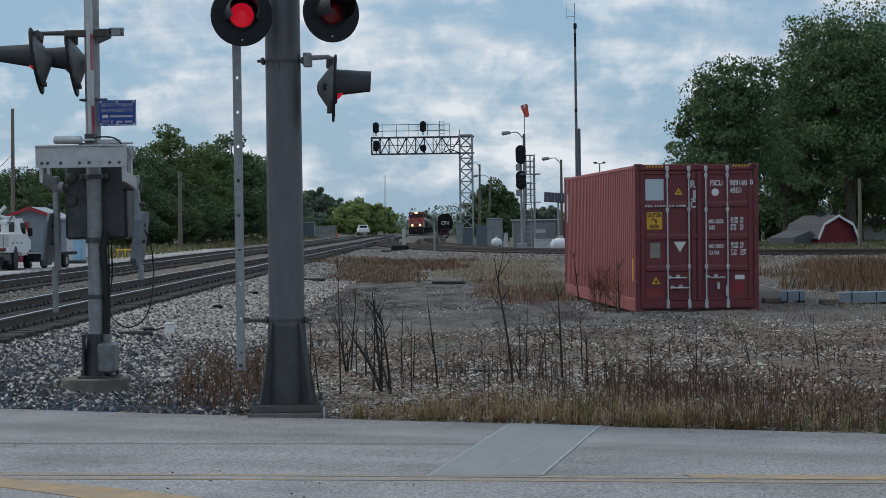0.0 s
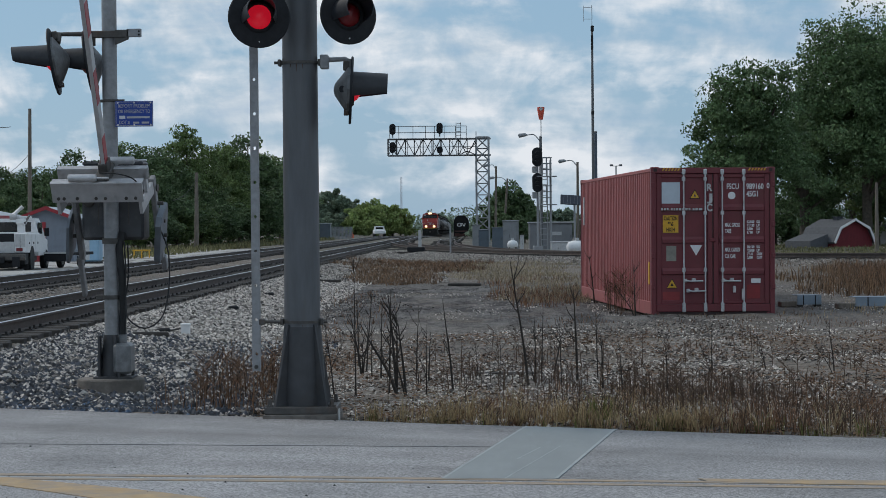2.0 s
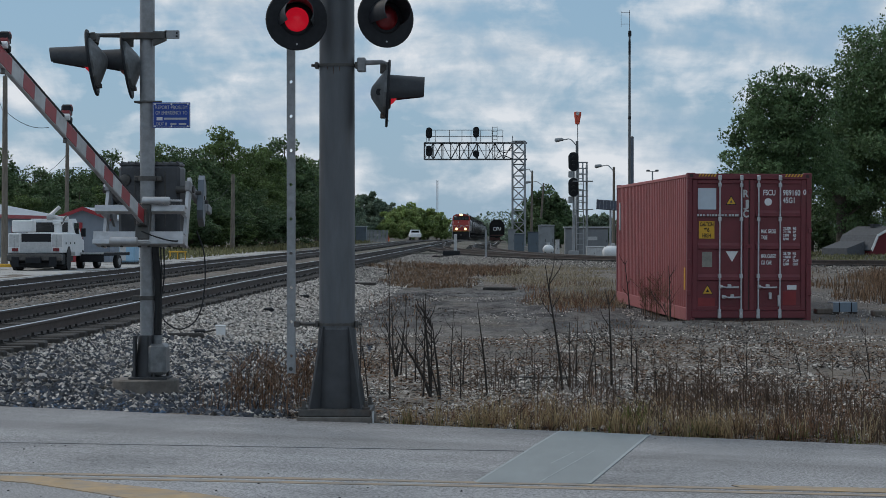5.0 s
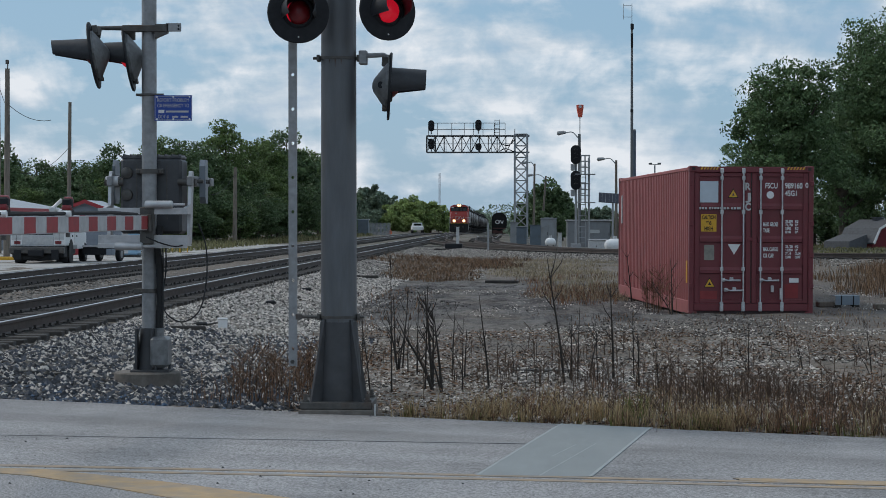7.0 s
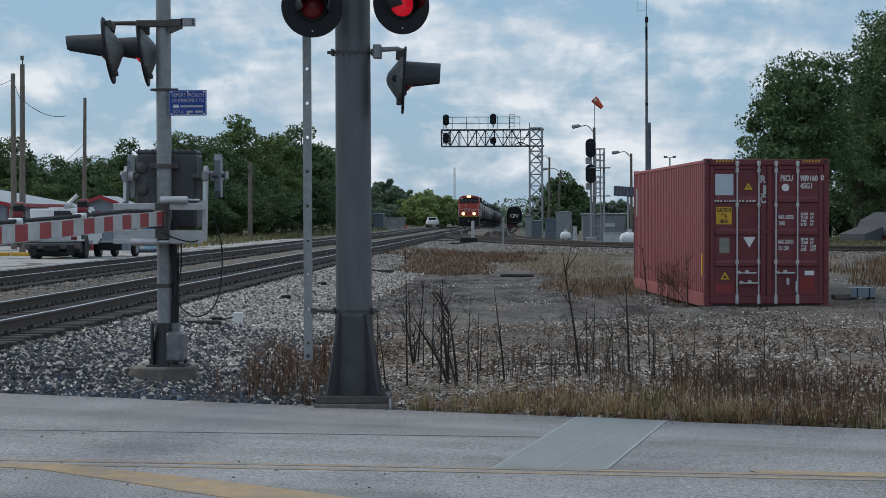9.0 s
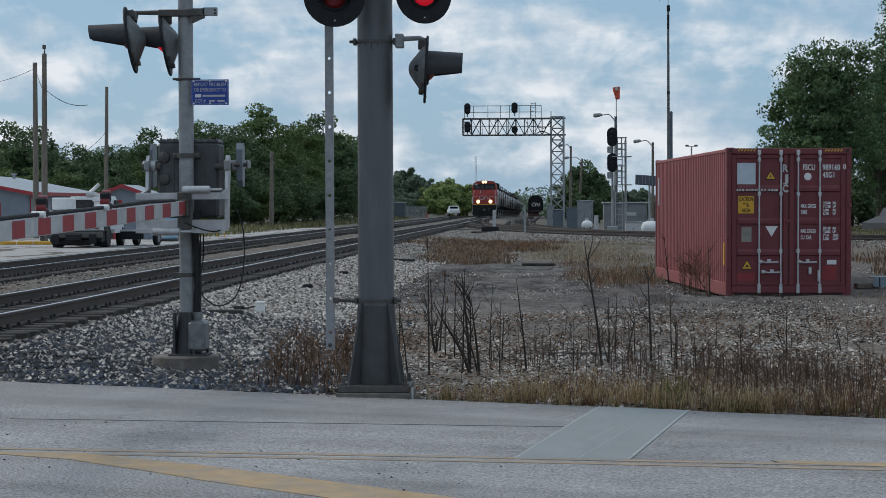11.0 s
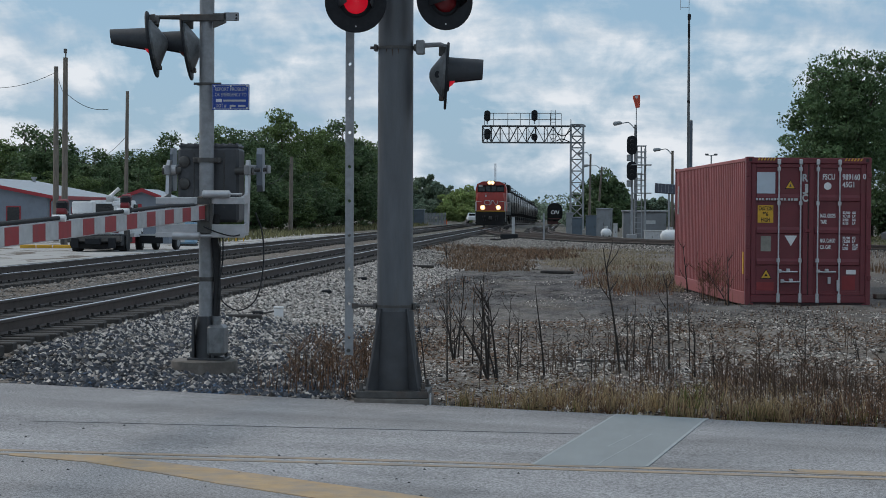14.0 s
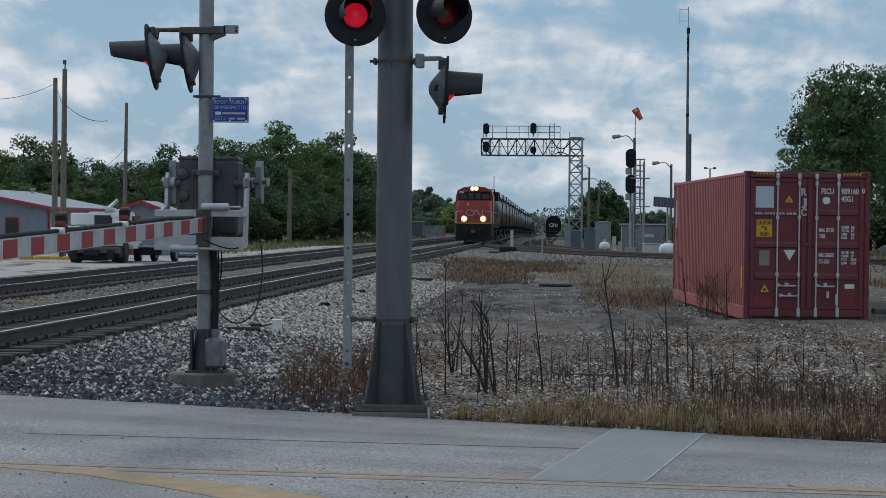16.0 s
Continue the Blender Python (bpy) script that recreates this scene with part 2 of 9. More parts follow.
def part(name, mesh, material, parent=None, label="", at=None):
    ob = new(name, mesh.data(name, material))
    if parent:
        ob.parent = parent
    if at:
        ob.matrix_basis = at
    return tagged(ob, label)


def thing(name, at, label, category, group="", kind=""):
    ob = new(name)
    ob.empty_display_size = 0.3
    ob.matrix_basis = at
    return tagged(ob, label, category, group, kind)


def text(name, words, size, material, parent, at, label="", width=None, depth=0.002, align="LEFT", bold=0.0):
    cu = bpy.data.curves.new(name, "FONT")
    cu.body, cu.size, cu.extrude, cu.align_x, cu.align_y, cu.offset = words, size, depth, align, "CENTER", bold
    tmp = bpy.data.objects.new(name, cu)
    me = bpy.data.meshes.new_from_object(tmp)
    bpy.data.objects.remove(tmp)
    if width:
        xs = [v.co.x for v in me.vertices]
        k, x0 = width / max(max(xs) - min(xs), 1e-6), min(xs)
        for v in me.vertices:
            v.co.x = (v.co.x - (x0 if align == "LEFT" else 0)) * k
    me.materials.append(material)
    ob = new(name, me)
    ob.parent, ob.matrix_basis = parent, at
    return tagged(ob, label)


# ---- ground, road, tracks ----
RAIL_Z = 0.45
MAIN_1, MAIN_2, SIDING = -7.5, -12.5, -2.5
CURVE = [(60, 72), (40, 82), (26, 90), (16.3, 95.7), (13.4, 97.8), (8, 105.5), (2.9, 117.5), (-0.8, 133), (-4.0, 158), (-6.2, 188), (-7.5, 235)]
BRANCH = [(2.9, 117.5), (0.6, 134), (-1.0, 153), (-2.1, 178), (-2.5, 215)]


def smooth_path(pts, step=3.0):
    """Points along a Catmull-Rom curve through the corners."""
    p = [np.array(q, float) for q in pts]
    p = [2 * p[0] - p[1]] + p + [2 * p[-1] - p[-2]]
    out = []
    for i in range(1, len(p) - 2):
        n = max(2, int(np.linalg.norm(p[i + 1] - p[i]) / step))
        for k in range(n):
            t = k / n
            out.append(0.5 * (2 * p[i] + (p[i + 1] - p[i - 1]) * t + (2 * p[i - 1] - 5 * p[i] + 4 * p[i + 1] - p[i + 2]) * t * t
                              + (3 * p[i] - p[i - 1] - 3 * p[i + 1] + p[i + 2]) * t ** 3))
    out.append(p[-2])
    return out


CURVE_PTS, BRANCH_PTS = smooth_path(CURVE), smooth_path(BRANCH)
TRACKS = {"main_1": [(MAIN_1, -40), (MAIN_1, 1500)], "main_2": [(MAIN_2, -40), (MAIN_2, 1500)],
          "siding": [(SIDING, 215), (SIDING, 1500)], "curve": CURVE_PTS, "branch": BRANCH_PTS}


def bend(y):
    """The main line swings a little to the west in the distance, and back."""
    return float(np.interp(y, [190, 225, 260, 300, 340, 390, 450, 600], [0, -0.12, -0.33, -0.66, -0.86, -0.92, -0.70, -0.6]))


def fall(y):
    """The main line goes gently downhill beyond the turnout."""
    return np.interp(np.asarray(y, float), [270, 320, 360, 400, 450, 520, 700], [0, 0.05, 0.2, 0.40, 0.68, 0.95, 1.2])


def dip(X, Y):
    """The siding and the land east of the main line fall away in the distance, and the main line's own fall."""
    X, Y = np.asarray(X, float), np.asarray(Y, float)
    east = 1.15 * np.clip((Y - 225) / 160, 0, 1) * np.clip((X + 5.2) / 1.4, 0, 1)
    return np.maximum(east, fall(Y) * np.clip((10 - np.abs(X + 8.5)) / 3, 0, 1))


def ground_z(X, Y):
    """Height of the bare ground and ballast."""
    X, Y = np.asarray(X, float), np.asarray(Y, float)
    z = np.zeros_like(X)
    z = np.maximum(z, 0.16 * np.clip((-13.5 - X) / 3, 0, 1))
    for pts in TRACKS.values():
        dist = np.full(X.shape, 1e9)
        for (ax, ay), (bx, by) in zip(pts[:-1], pts[1:]):
            dx, dy = bx - ax, by - ay
            t = np.clip(((X - ax) * dx + (Y - ay) * dy) / (dx * dx + dy * dy), 0, 1)
            dist = np.minimum(dist, np.hypot(X - ax - t * dx, Y - ay - t * dy))
        top = 0.215
        z = np.maximum(z, top * np.clip((3.6 - dist) / 1.9, 0, 1) ** 0.8)
    # the ballast runs out before the road
    n = -((X - EDGE_P.x) * EDGE_N.x + (Y - EDGE_P.y) * EDGE_N.y)
    # the yard sags a little under the container
    sag = 0.12 * np.clip((6.8 - np.abs(Y - 50.0)) / 1.2, 0, 1) * np.clip((2.0 - np.abs(X - 4.4)) / 0.9, 0, 1)
    return z * np.clip((n - 0.1) / 1.6, 0, 1) - dip(X, Y) - sag


# the road's far edge, and a frame along it: s along the edge, n towards the camera
EDGE_P, EDGE_D = Vector((-1.36, 20.12)), Vector((0.905, -0.425)).normalized()
EDGE_N = Vector((EDGE_D.y, -EDGE_D.x))


def road_xy(s, n):
    p = EDGE_P + EDGE_D * s + EDGE_N * n
    return p.x, p.y


def ground_material():
    m = mat("gravel_ground", (0.19, 0.175, 0.16), 0.95, 0, 0.3, 6.0, 0.0)
    nt = m.node_tree
    b = nt.nodes["Principled BSDF"]
    N, L = nt.nodes.new, nt.links.new
    tc = N("ShaderNodeTexCoord")

    def noise_tex(s, d=6, sy=1.0, r=0.6):
        mp, n = N("ShaderNodeMapping"), N("ShaderNodeTexNoise")
        mp.inputs["Scale"].default_value = (1, sy, 1)
        L(tc.outputs["Object"], mp.inputs[0])
        n.inputs["Scale"].default_value, n.inputs["Detail"].default_value, n.inputs["Roughness"].default_value = s, d, r
        L(mp.outputs[0], n.inputs["Vector"])
        return n.outputs["Fac"]

    def ramp(src, p0, p1, c0, c1):
        r = N("ShaderNodeValToRGB")
        r.color_ramp.elements[0].position, r.color_ramp.elements[1].position = p0, p1
        r.color_ramp.elements[0].color, r.color_ramp.elements[1].color = (*c0, 1), (*c1, 1)
        L(src, r.inputs[0])
        return r.outputs[0]

    def mixc(f, a, c):
        x = N("ShaderNodeMixRGB")
        L(f, x.inputs[0]), L(a, x.inputs[1])
        if isinstance(c, tuple):
            x.inputs[2].default_value = (*c, 1)
        else:
            L(c, x.inputs[2])
        return x.outputs[0]
    vor = N("ShaderNodeTexVoronoi")
    vor.inputs["Scale"].default_value = 20
    L(tc.outputs["Object"], vor.inputs["Vector"])
    stones = ramp(vor.outputs["Color"], 0.15, 0.9, (0.022, 0.018, 0.015), (0.36, 0.32, 0.28))
    soil = ramp(noise_tex(4.5, 9, 1, 0.8), 0.38, 0.62, (0.03, 0.022, 0.017), (0.23, 0.18, 0.135))
    base = mixc(ramp(noise_tex(0.45, 6), 0.36, 0.56, (0.1, 0.1, 0.1), (0.85, 0.85, 0.85)), stones, soil)
    dark = ramp(noise_tex(0.16, 5, 0.35), 0.50, 0.62, (0, 0, 0), (0.7, 0.7, 0.7))
    base = mixc(dark, base, (0.075, 0.068, 0.065))
    # a strip of dark, driven-over dirt across the yard
    sp = N("ShaderNodeSeparateXYZ")
    L(tc.outputs["Object"], sp.inputs[0])

    def window(src, a, b, c, d):
        lo, hi, mu = N("ShaderNodeMapRange"), N("ShaderNodeMapRange"), N("ShaderNodeMath")
        lo.inputs["From Min"].default_value, lo.inputs["From Max"].default_value = a, b
        hi.inputs["From Min"].default_value, hi.inputs["From Max"].default_value = d, c
        L(src, lo.inputs[0]), L(src, hi.inputs[0])
        mu.operation = "MULTIPLY"
        L(lo.outputs[0], mu.inputs[0]), L(hi.outputs[0], mu.inputs[1])
        return mu.outputs[0]
    w = N("ShaderNodeMath")
    w.operation = "MULTIPLY"
    L(window(sp.outputs[1], 33, 41, 62, 74), w.inputs[0]), L(window(sp.outputs[0], -5.0, -3.0, 3.0, 9.0), w.inputs[1])
    w2 = N("ShaderNodeMath")
    w2.operation = "MULTIPLY"
    L(w.outputs[0], w2.inputs[0]), L(ramp(noise_tex(0.5, 7, 0.4), 0.32, 0.50, (0.25, 0.25, 0.25), (0.95, 0.95, 0.95)), w2.inputs[1])
    base = mixc(w2.outputs[0], base, ramp(noise_tex(1.6, 10, 0.22, 0.85), 0.44, 0.58, (0.018, 0.016, 0.016), (0.15, 0.14, 0.134)))
    # far off, where no stone shows, pale dry grass and soil
    sep, mr = N("ShaderNodeSeparateXYZ"), N("ShaderNodeMapRange")
    L(tc.outputs["Object"], sep.inputs[0]), L(sep.outputs[1], mr.inputs[0])
    mr.inputs["From Min"].default_value, mr.inputs["From Max"].default_value = 118, 150
    far = ramp(noise_tex(0.09, 7, 0.4, 0.7), 0.38, 0.62, (0.15, 0.132, 0.108), (0.075, 0.07, 0.052))
    base = mixc(mr.outputs[0], base, far)
    for lk in list(b.inputs["Base Color"].links):
        nt.links.remove(lk)
    L(base, b.inputs["Base Color"])
    bp = N("ShaderNodeBump")
    bp.inputs["Strength"].default_value, bp.inputs["Distance"].default_value = 0.9, 0.04
    L(vor.outputs["Distance"], bp.inputs["Height"])
    L(bp.outputs[0], b.inputs["Normal"])
    return m


def build_ground():
    xs = np.concatenate([[-2500, -1200, -600, -300, -160, -100, -70, -50, -36], np.arange(-28, -1, 0.45), np.arange(-1, 22, 0.8),
                         [22, 26, 32, 40, 55, 70, 100, 160, 300, 600, 1200, 2500]])
    ys = np.concatenate([[-600, -200, -80, -40, -20, -8, 0, 5, 9], np.arange(12, 48, 0.6), np.arange(48, 160, 1.6), np.arange(160, 420, 10),
                         [430, 500, 600, 800, 1100, 1500, 2200, 3200, 4800]])
    X, Y = np.meshgrid(xs, ys)
    Z = ground_z(X, Y)
    rng = np.random.RandomState(4)
    near = (np.abs(X) < 28) & (Y > 12) & (Y < 160)
    Z = Z + np.where(near, rng.uniform(-0.025, 0.025, Z.shape), 0) - 0.02
    # cut away under the road so that its slab shows an edge
    n = (X - EDGE_P.x) * EDGE_N.x + (Y - EDGE_P.y) * EDGE_N.y
    Z = np.where((n > 0.12) & (n < 11.5), np.minimum(Z, -0.05) - 0.02, Z)
    m = Mesh()
    ny, nx = X.shape
    m.v = [tuple(p) for p in np.stack([X, Y, Z], -1).reshape(-1, 3)]
    m.f = [(j * nx + i, j * nx + i + 1, (j + 1) * nx + i + 1, (j + 1) * nx + i) for j in range(ny - 1) for i in range(nx - 1)]
    ob = part("ground", m, ground_material())
    tagged(ob, "grey gravel yard with brown soil and dry patches", "ground", kind="structure")


def asphalt_material():
    m = mat(ASPHALT_NAME, (0.262, 0.257, 0.256), 0.88, 0, 0.14, 0.8, 0.25, 90, (0.15, 0.15, 0.15), 0.4, 0.5, stretch=(1, 1, 1))
    nt = m.node_tree
    b = nt.nodes["Principled BSDF"]
    N, L = nt.nodes.new, nt.links.new
    old = b.inputs["Base Color"].links[0].from_socket
    tc = N("ShaderNodeTexCoord")
    n = N("ShaderNodeTexNoise")
    n.inputs["Scale"].default_value, n.inputs["Detail"].default_value, n.inputs["Roughness"].default_value = 55, 4, 0.8
    L(tc.outputs["Object"], n.inputs["Vector"])
    r = N("ShaderNodeValToRGB")
    r.color_ramp.elements[0].position, r.color_ramp.elements[1].position = 0.40, 0.60
    r.color_ramp.elements[0].color, r.color_ramp.elements[1].color = (0.32, 0.32, 0.32, 1), (1.65, 1.65, 1.68, 1)
    L(n.outputs["Fac"], r.inputs[0])
    x = N("ShaderNodeMixRGB")
    x.blend_type, x.inputs[0].default_value = "MULTIPLY", 0.8
    L(old, x.inputs[1]), L(r.outputs[0], x.inputs[2])
    # worn bands along the lanes
    sep, dot, comb = N("ShaderNodeSeparateXYZ"), N("ShaderNodeVectorMath"), N("ShaderNodeCombineXYZ")
    dot.operation = "DOT_PRODUCT"
    dot.inputs[1].default_value = (EDGE_N.x, EDGE_N.y, 0)
    L(tc.outputs["Object"], dot.inputs[0]), L(dot.outputs["Value"], comb.inputs[0])
    along = N("ShaderNodeVectorMath")
    along.operation = "DOT_PRODUCT"
    along.inputs[1].default_value = (EDGE_D.x * 0.06, EDGE_D.y * 0.06, 0)
    L(tc.outputs["Object"], along.inputs[0]), L(along.outputs["Value"], comb.inputs[1])
    band = N("ShaderNodeTexNoise")
    band.inputs["Scale"].default_value, band.inputs["Detail"].default_value, band.inputs["Roughness"].default_value = 0.9, 6, 0.6
    L(comb.outputs[0], band.inputs["Vector"])
    br = N("ShaderNodeValToRGB")
    br.color_ramp.elements[0].position, br.color_ramp.elements[1].position = 0.35, 0.65
    br.color_ramp.elements[0].color, br.color_ramp.elements[1].color = (0.80, 0.79, 0.78, 1), (1.17, 1.175, 1.18, 1)
    L(band.outputs["Fac"], br.inputs[0])
    y = N("ShaderNodeMixRGB")
    y.blend_type, y.inputs[0].default_value = "MULTIPLY", 1.0
    L(x.outputs[0], y.inputs[1]), L(br.outputs[0], y.inputs[2])
    L(y.outputs[0], b.inputs["Base Color"])
    return m


def build_road():
    asphalt = asphalt_material()
    m = Mesh()
    cols = [-80 + 1.0 * i for i in range(161)]
    rng = random.Random(3)
    prof = [(0.0, -0.09), (0.02, 0.0), (0.25, 0.012), (4.3, 0.03), (8.6, 0.0), (8.62, -0.09)]
    for s in cols:
        w = rng.uniform(-0.03, 0.03)
        for n, z in prof:
            x, y = road_xy(s, n + (w if n < 0.1 else 0))
            m.v.append((x, y, z))
    k = len(prof)
    m.f = [(i * k + j, i * k + j + 1, (i + 1) * k + j + 1, (i + 1) * k + j) for i in range(len(cols) - 1) for j in range(k - 1)]
    road = part("road", m, asphalt)
    tagged(road, "light grey worn asphalt road with faded yellow lines", "road", kind="structure")
    return road, asphalt


RAIL_PROFILE = [(-0.07, 0.0), (0.07, 0.0), (0.07, 0.014), (0.012, 0.03), (0.012, 0.125), (0.036, 0.135), (0.036, 0.166), (0.03, 0.172),
                (-0.03, 0.172), (-0.036, 0.166), (-0.036, 0.135), (-0.012, 0.125), (-0.012, 0.03), (-0.07, 0.014)]


def offset_path(pts, side):
    out = []
    for i, p in enumerate(pts):
        a, b = np.array(pts[max(i - 1, 0)], float), np.array(pts[min(i + 1, len(pts) - 1)], float)
        d = (b - a) / np.linalg.norm(b - a)
        out.append((p[0] + d[1] * side, p[1] - d[0] * side))
    return out


def tie_mesh(seed):
    r = random.Random(seed)
    m = Mesh().box(-1.3 + r.uniform(-.05, .05), 1.3 + r.uniform(-.05, .05), -0.11, 0.11, -0.17, 0, 0.012)
    for s in (-0.75, 0.75):
        m.box(s - 0.17, s + 0.17, -0.09, 0.09, 0, 0.012)
        for dx in (-0.13, 0.13):
            m.box(s + dx - 0.018, s + dx + 0.018, -0.06, -0.03, 0.012, 0.05)
    return m


TIES = [tie_mesh(i).data("sleeper", TIE, False) for i in range(4)]


def build_track(key, label, near=None):
    pts = TRACKS[key]
    if len(pts) == 2:
        pts = [(pts[0][0], y) for y in np.concatenate([np.arange(pts[0][1], 120, 8), np.arange(max(120, pts[0][1]), pts[1][1], 20)])]
        # long rails are never quite straight
        pts = [(x + bend(y) + (0.012 * math.sin(y * 0.21) if y < 120 else 0), y) for x, y in pts]
    track = thing("railway_track", pose(0, 0, 0), label, "railway track", "tracks", "structure")
    z = RAIL_Z - 0.178
    for side in (-0.7535, 0.7535):
        path = [(x, y, z - float(dip(x, y)) + 0.006 + (0.006 * math.sin(y * 0.33 + side) if near else 0)) for x, y in offset_path(pts, side)]
        rail = part("rail", Mesh().extrude(RAIL_PROFILE, path), RAIL, track)
        top = [(x, y, h + 0.1715) for x, y, h in path]
        if near or key == "siding":
            part("running_band", Mesh().extrude([(-0.026, 0), (0.026, 0), (0.024, 0.003), (-0.024, 0.003)], top), RAIL_TOP, rail, "bright worn running surface")
    # sleepers: single pieces near the camera, one joined mesh beyond
    length = np.cumsum([0] + [math.dist(a, b) for a, b in zip(pts[:-1], pts[1:])])
    total, rng, far, s, k = length[-1], random.Random(len(key)), Mesh(), 0.3, 0
    while s < total:
        i = min(int(np.searchsorted(length, s)), len(pts) - 1) or 1
        t = (s - length[i - 1]) / (length[i] - length[i - 1])
        a, b = np.array(pts[i - 1], float), np.array(pts[i], float)
        x, y = a + (b - a) * t
        if y > 480:
            break
        yaw = math.degrees(math.atan2(b[1] - a[1], b[0] - a[0])) - 90 + rng.uniform(-1.5, 1.5)
        p = pose(x + rng.uniform(-.05, .05), y, z - float(dip(x, y)) + 0.004 + rng.uniform(-.008, .004), 0, 0, yaw)
        if near and near[0] < y < near[1]:
            ob = new("sleeper", TIES[k % 4])
            ob.parent, ob.matrix_basis = track, p
        elif y > 12:
            far.v, far.f, n = far.v + [tuple(p @ Vector((sx * 1.3, sy * 0.11, sz))) for sx in (-1, 1) for sy in (-1, 1) for sz in (-0.15, 0)], far.f, len(far.v)
            far.f += [(n + 1, n + 3, n + 7, n + 5), (n, n + 1, n + 5, n + 4), (n + 2, n + 6, n + 7, n + 3), (n, n + 2, n + 3, n + 1), (n + 4, n + 5, n + 7, n + 6)]
        s += 0.53 + rng.uniform(-.03, .03)
        k += 1
    if far.v:
        tagged(part("sleepers", far, TIE, track), kind="stuff")
    return track


build_ground()
ROAD, ASPHALT = build_road()
build_track("main_1", "main line track with brown steel rails on ballast", (18, 95))
build_track("main_2", "second main line track with worn bright rails", (18, 95))
build_track("siding", "siding track where a tank car stands")
build_track("curve", "curved connecting track on a pale ballast bank")
build_track("branch", "branch track leading into the siding")


# ---- the crossing's signals ----
def bulb_mesh(name, r):
    """A round bulb whose one half glows; it turns in its lamp, so that the lamp flashes."""
    m, nu, nv = Mesh(), 24, 12
    for j in range(nv + 1):
        e = math.pi * (j / nv - 0.5)
        for i in range(nu):
            a = 2 * math.pi * i / nu
            m.v.append((math.cos(a) * math.cos(e) * r, math.sin(a) * math.cos(e) * r, math.sin(e) * r))
    for j in range(nv):
        for i in range(nu):
            m.f.append((j * nu + i, j * nu + (i + 1) % nu, (j + 1) * nu + (i + 1) % nu, (j + 1) * nu + i))
    me = m.data(name, RED_LENS_DIM)
    me.materials.append(RED_LENS)
    for f in me.polygons:
        f.material_index = 1 if f.center.y < 0 else 0
    return me


def flasher(parent, at, hood=0.40, housing=0.14, disc=0.28, root=0.18, tip=0.10, rise=0.055, back=0.25):
    """One crossing light facing local -Y: background disc, bulb, hood and rear housing. Its disc's centre is the origin."""
    light = part("background_disc", Mesh().tube([(0, -0.012, 0), (0, 0, 0), (0, 0.012, 0)], [disc - 0.008, disc, disc - 0.008], 40), BLACK, parent, at=at)
    part("lens_ring", Mesh().tube([(0, -0.011, 0), (0, -0.03, 0)], [0.15, 0.135], 28, False), BLACK, light)
    bulb = new("bulb", bulb_mesh("bulb", 0.12))
    bulb.parent, bulb.matrix_basis = light, pose(0, 0.03, 0)
    tagged(bulb, "red round glowing bulb")
    # the hood: a sleeve open below, tapering to its lip
    m, n = Mesh(), 24
    for k_ in (1.0, 0.96):
        for k in range(n + 1):
            a0, a1 = radians(-20 + 220 * k / n), radians(-36 + 252 * k / n)
            m.v.append((math.cos(a0) * root * k_, -0.012, math.sin(a0) * root * k_))
            m.v.append((math.cos(a1) * tip * k_, -0.012 - hood, math.sin(a1) * tip * k_ + rise))
    w = (n + 1) * 2
    for k in range(n):
        i = k * 2
        m.f += [(i, i + 1, i + 3, i + 2), (w + i, w + i + 2, w + i + 3, w + i + 1), (i + 1, w + i + 1, w + i + 3, i + 3)]
    m.f += [(0, w, w + 1, 1), (2 * n, 2 * n + 1, w + 2 * n + 1, w + 2 * n)]
    part("hood", m, HOUSING, light)
    shell = Mesh().tube([(0, 0.012, 0), (0, 0.035, 0), (0, housing, 0), (0, housing + 0.012, 0)], [back, back, 0.06, 0.02], 10)
    case = part("housing", shell, HOUSING_GREY, light)
    part("top_lug", Mesh().box(-0.035, 0.035, 0.02, 0.085, back - 0.04, back + 0.05, 0.008), STEEL_DARK, case)
    for s in (-1, 1):
        part("cable_knob", Mesh().tube([(s * 0.12, 0.06, 0), (s * 0.155, 0.085, 0)], 0.032, 12), BLACK, case)
        part("latch", Mesh().box(s * 0.06 - 0.02, s * 0.06 + 0.02, 0.014, 0.06, -back - 0.012, -back + 0.04, 0.006), STEEL_DARK, case)
    part("screw", Mesh().tube([(0, -0.016, -disc * 0.8), (0, -0.02, -disc * 0.8)], 0.008, 8), ALU, light)
    return bulb


FLASHERS = []
# base parts are a darker grey than the shafts above
BASE_DARK = mat("dark_base_paint", (0.055, 0.056, 0.06), 0.6, 0.2, 0.2, 6, 0.08, 30, (0.05, 0.045, 0.04), 0.45, 2.0)
POLE = (-1.595, 20.4)
GROUT = mat("stained_grey_concrete", (0.17, 0.15, 0.132), 0.9, 0, 0.3, 9, 0.4, 50, (0.09, 0.078, 0.066), 0.5, 4)


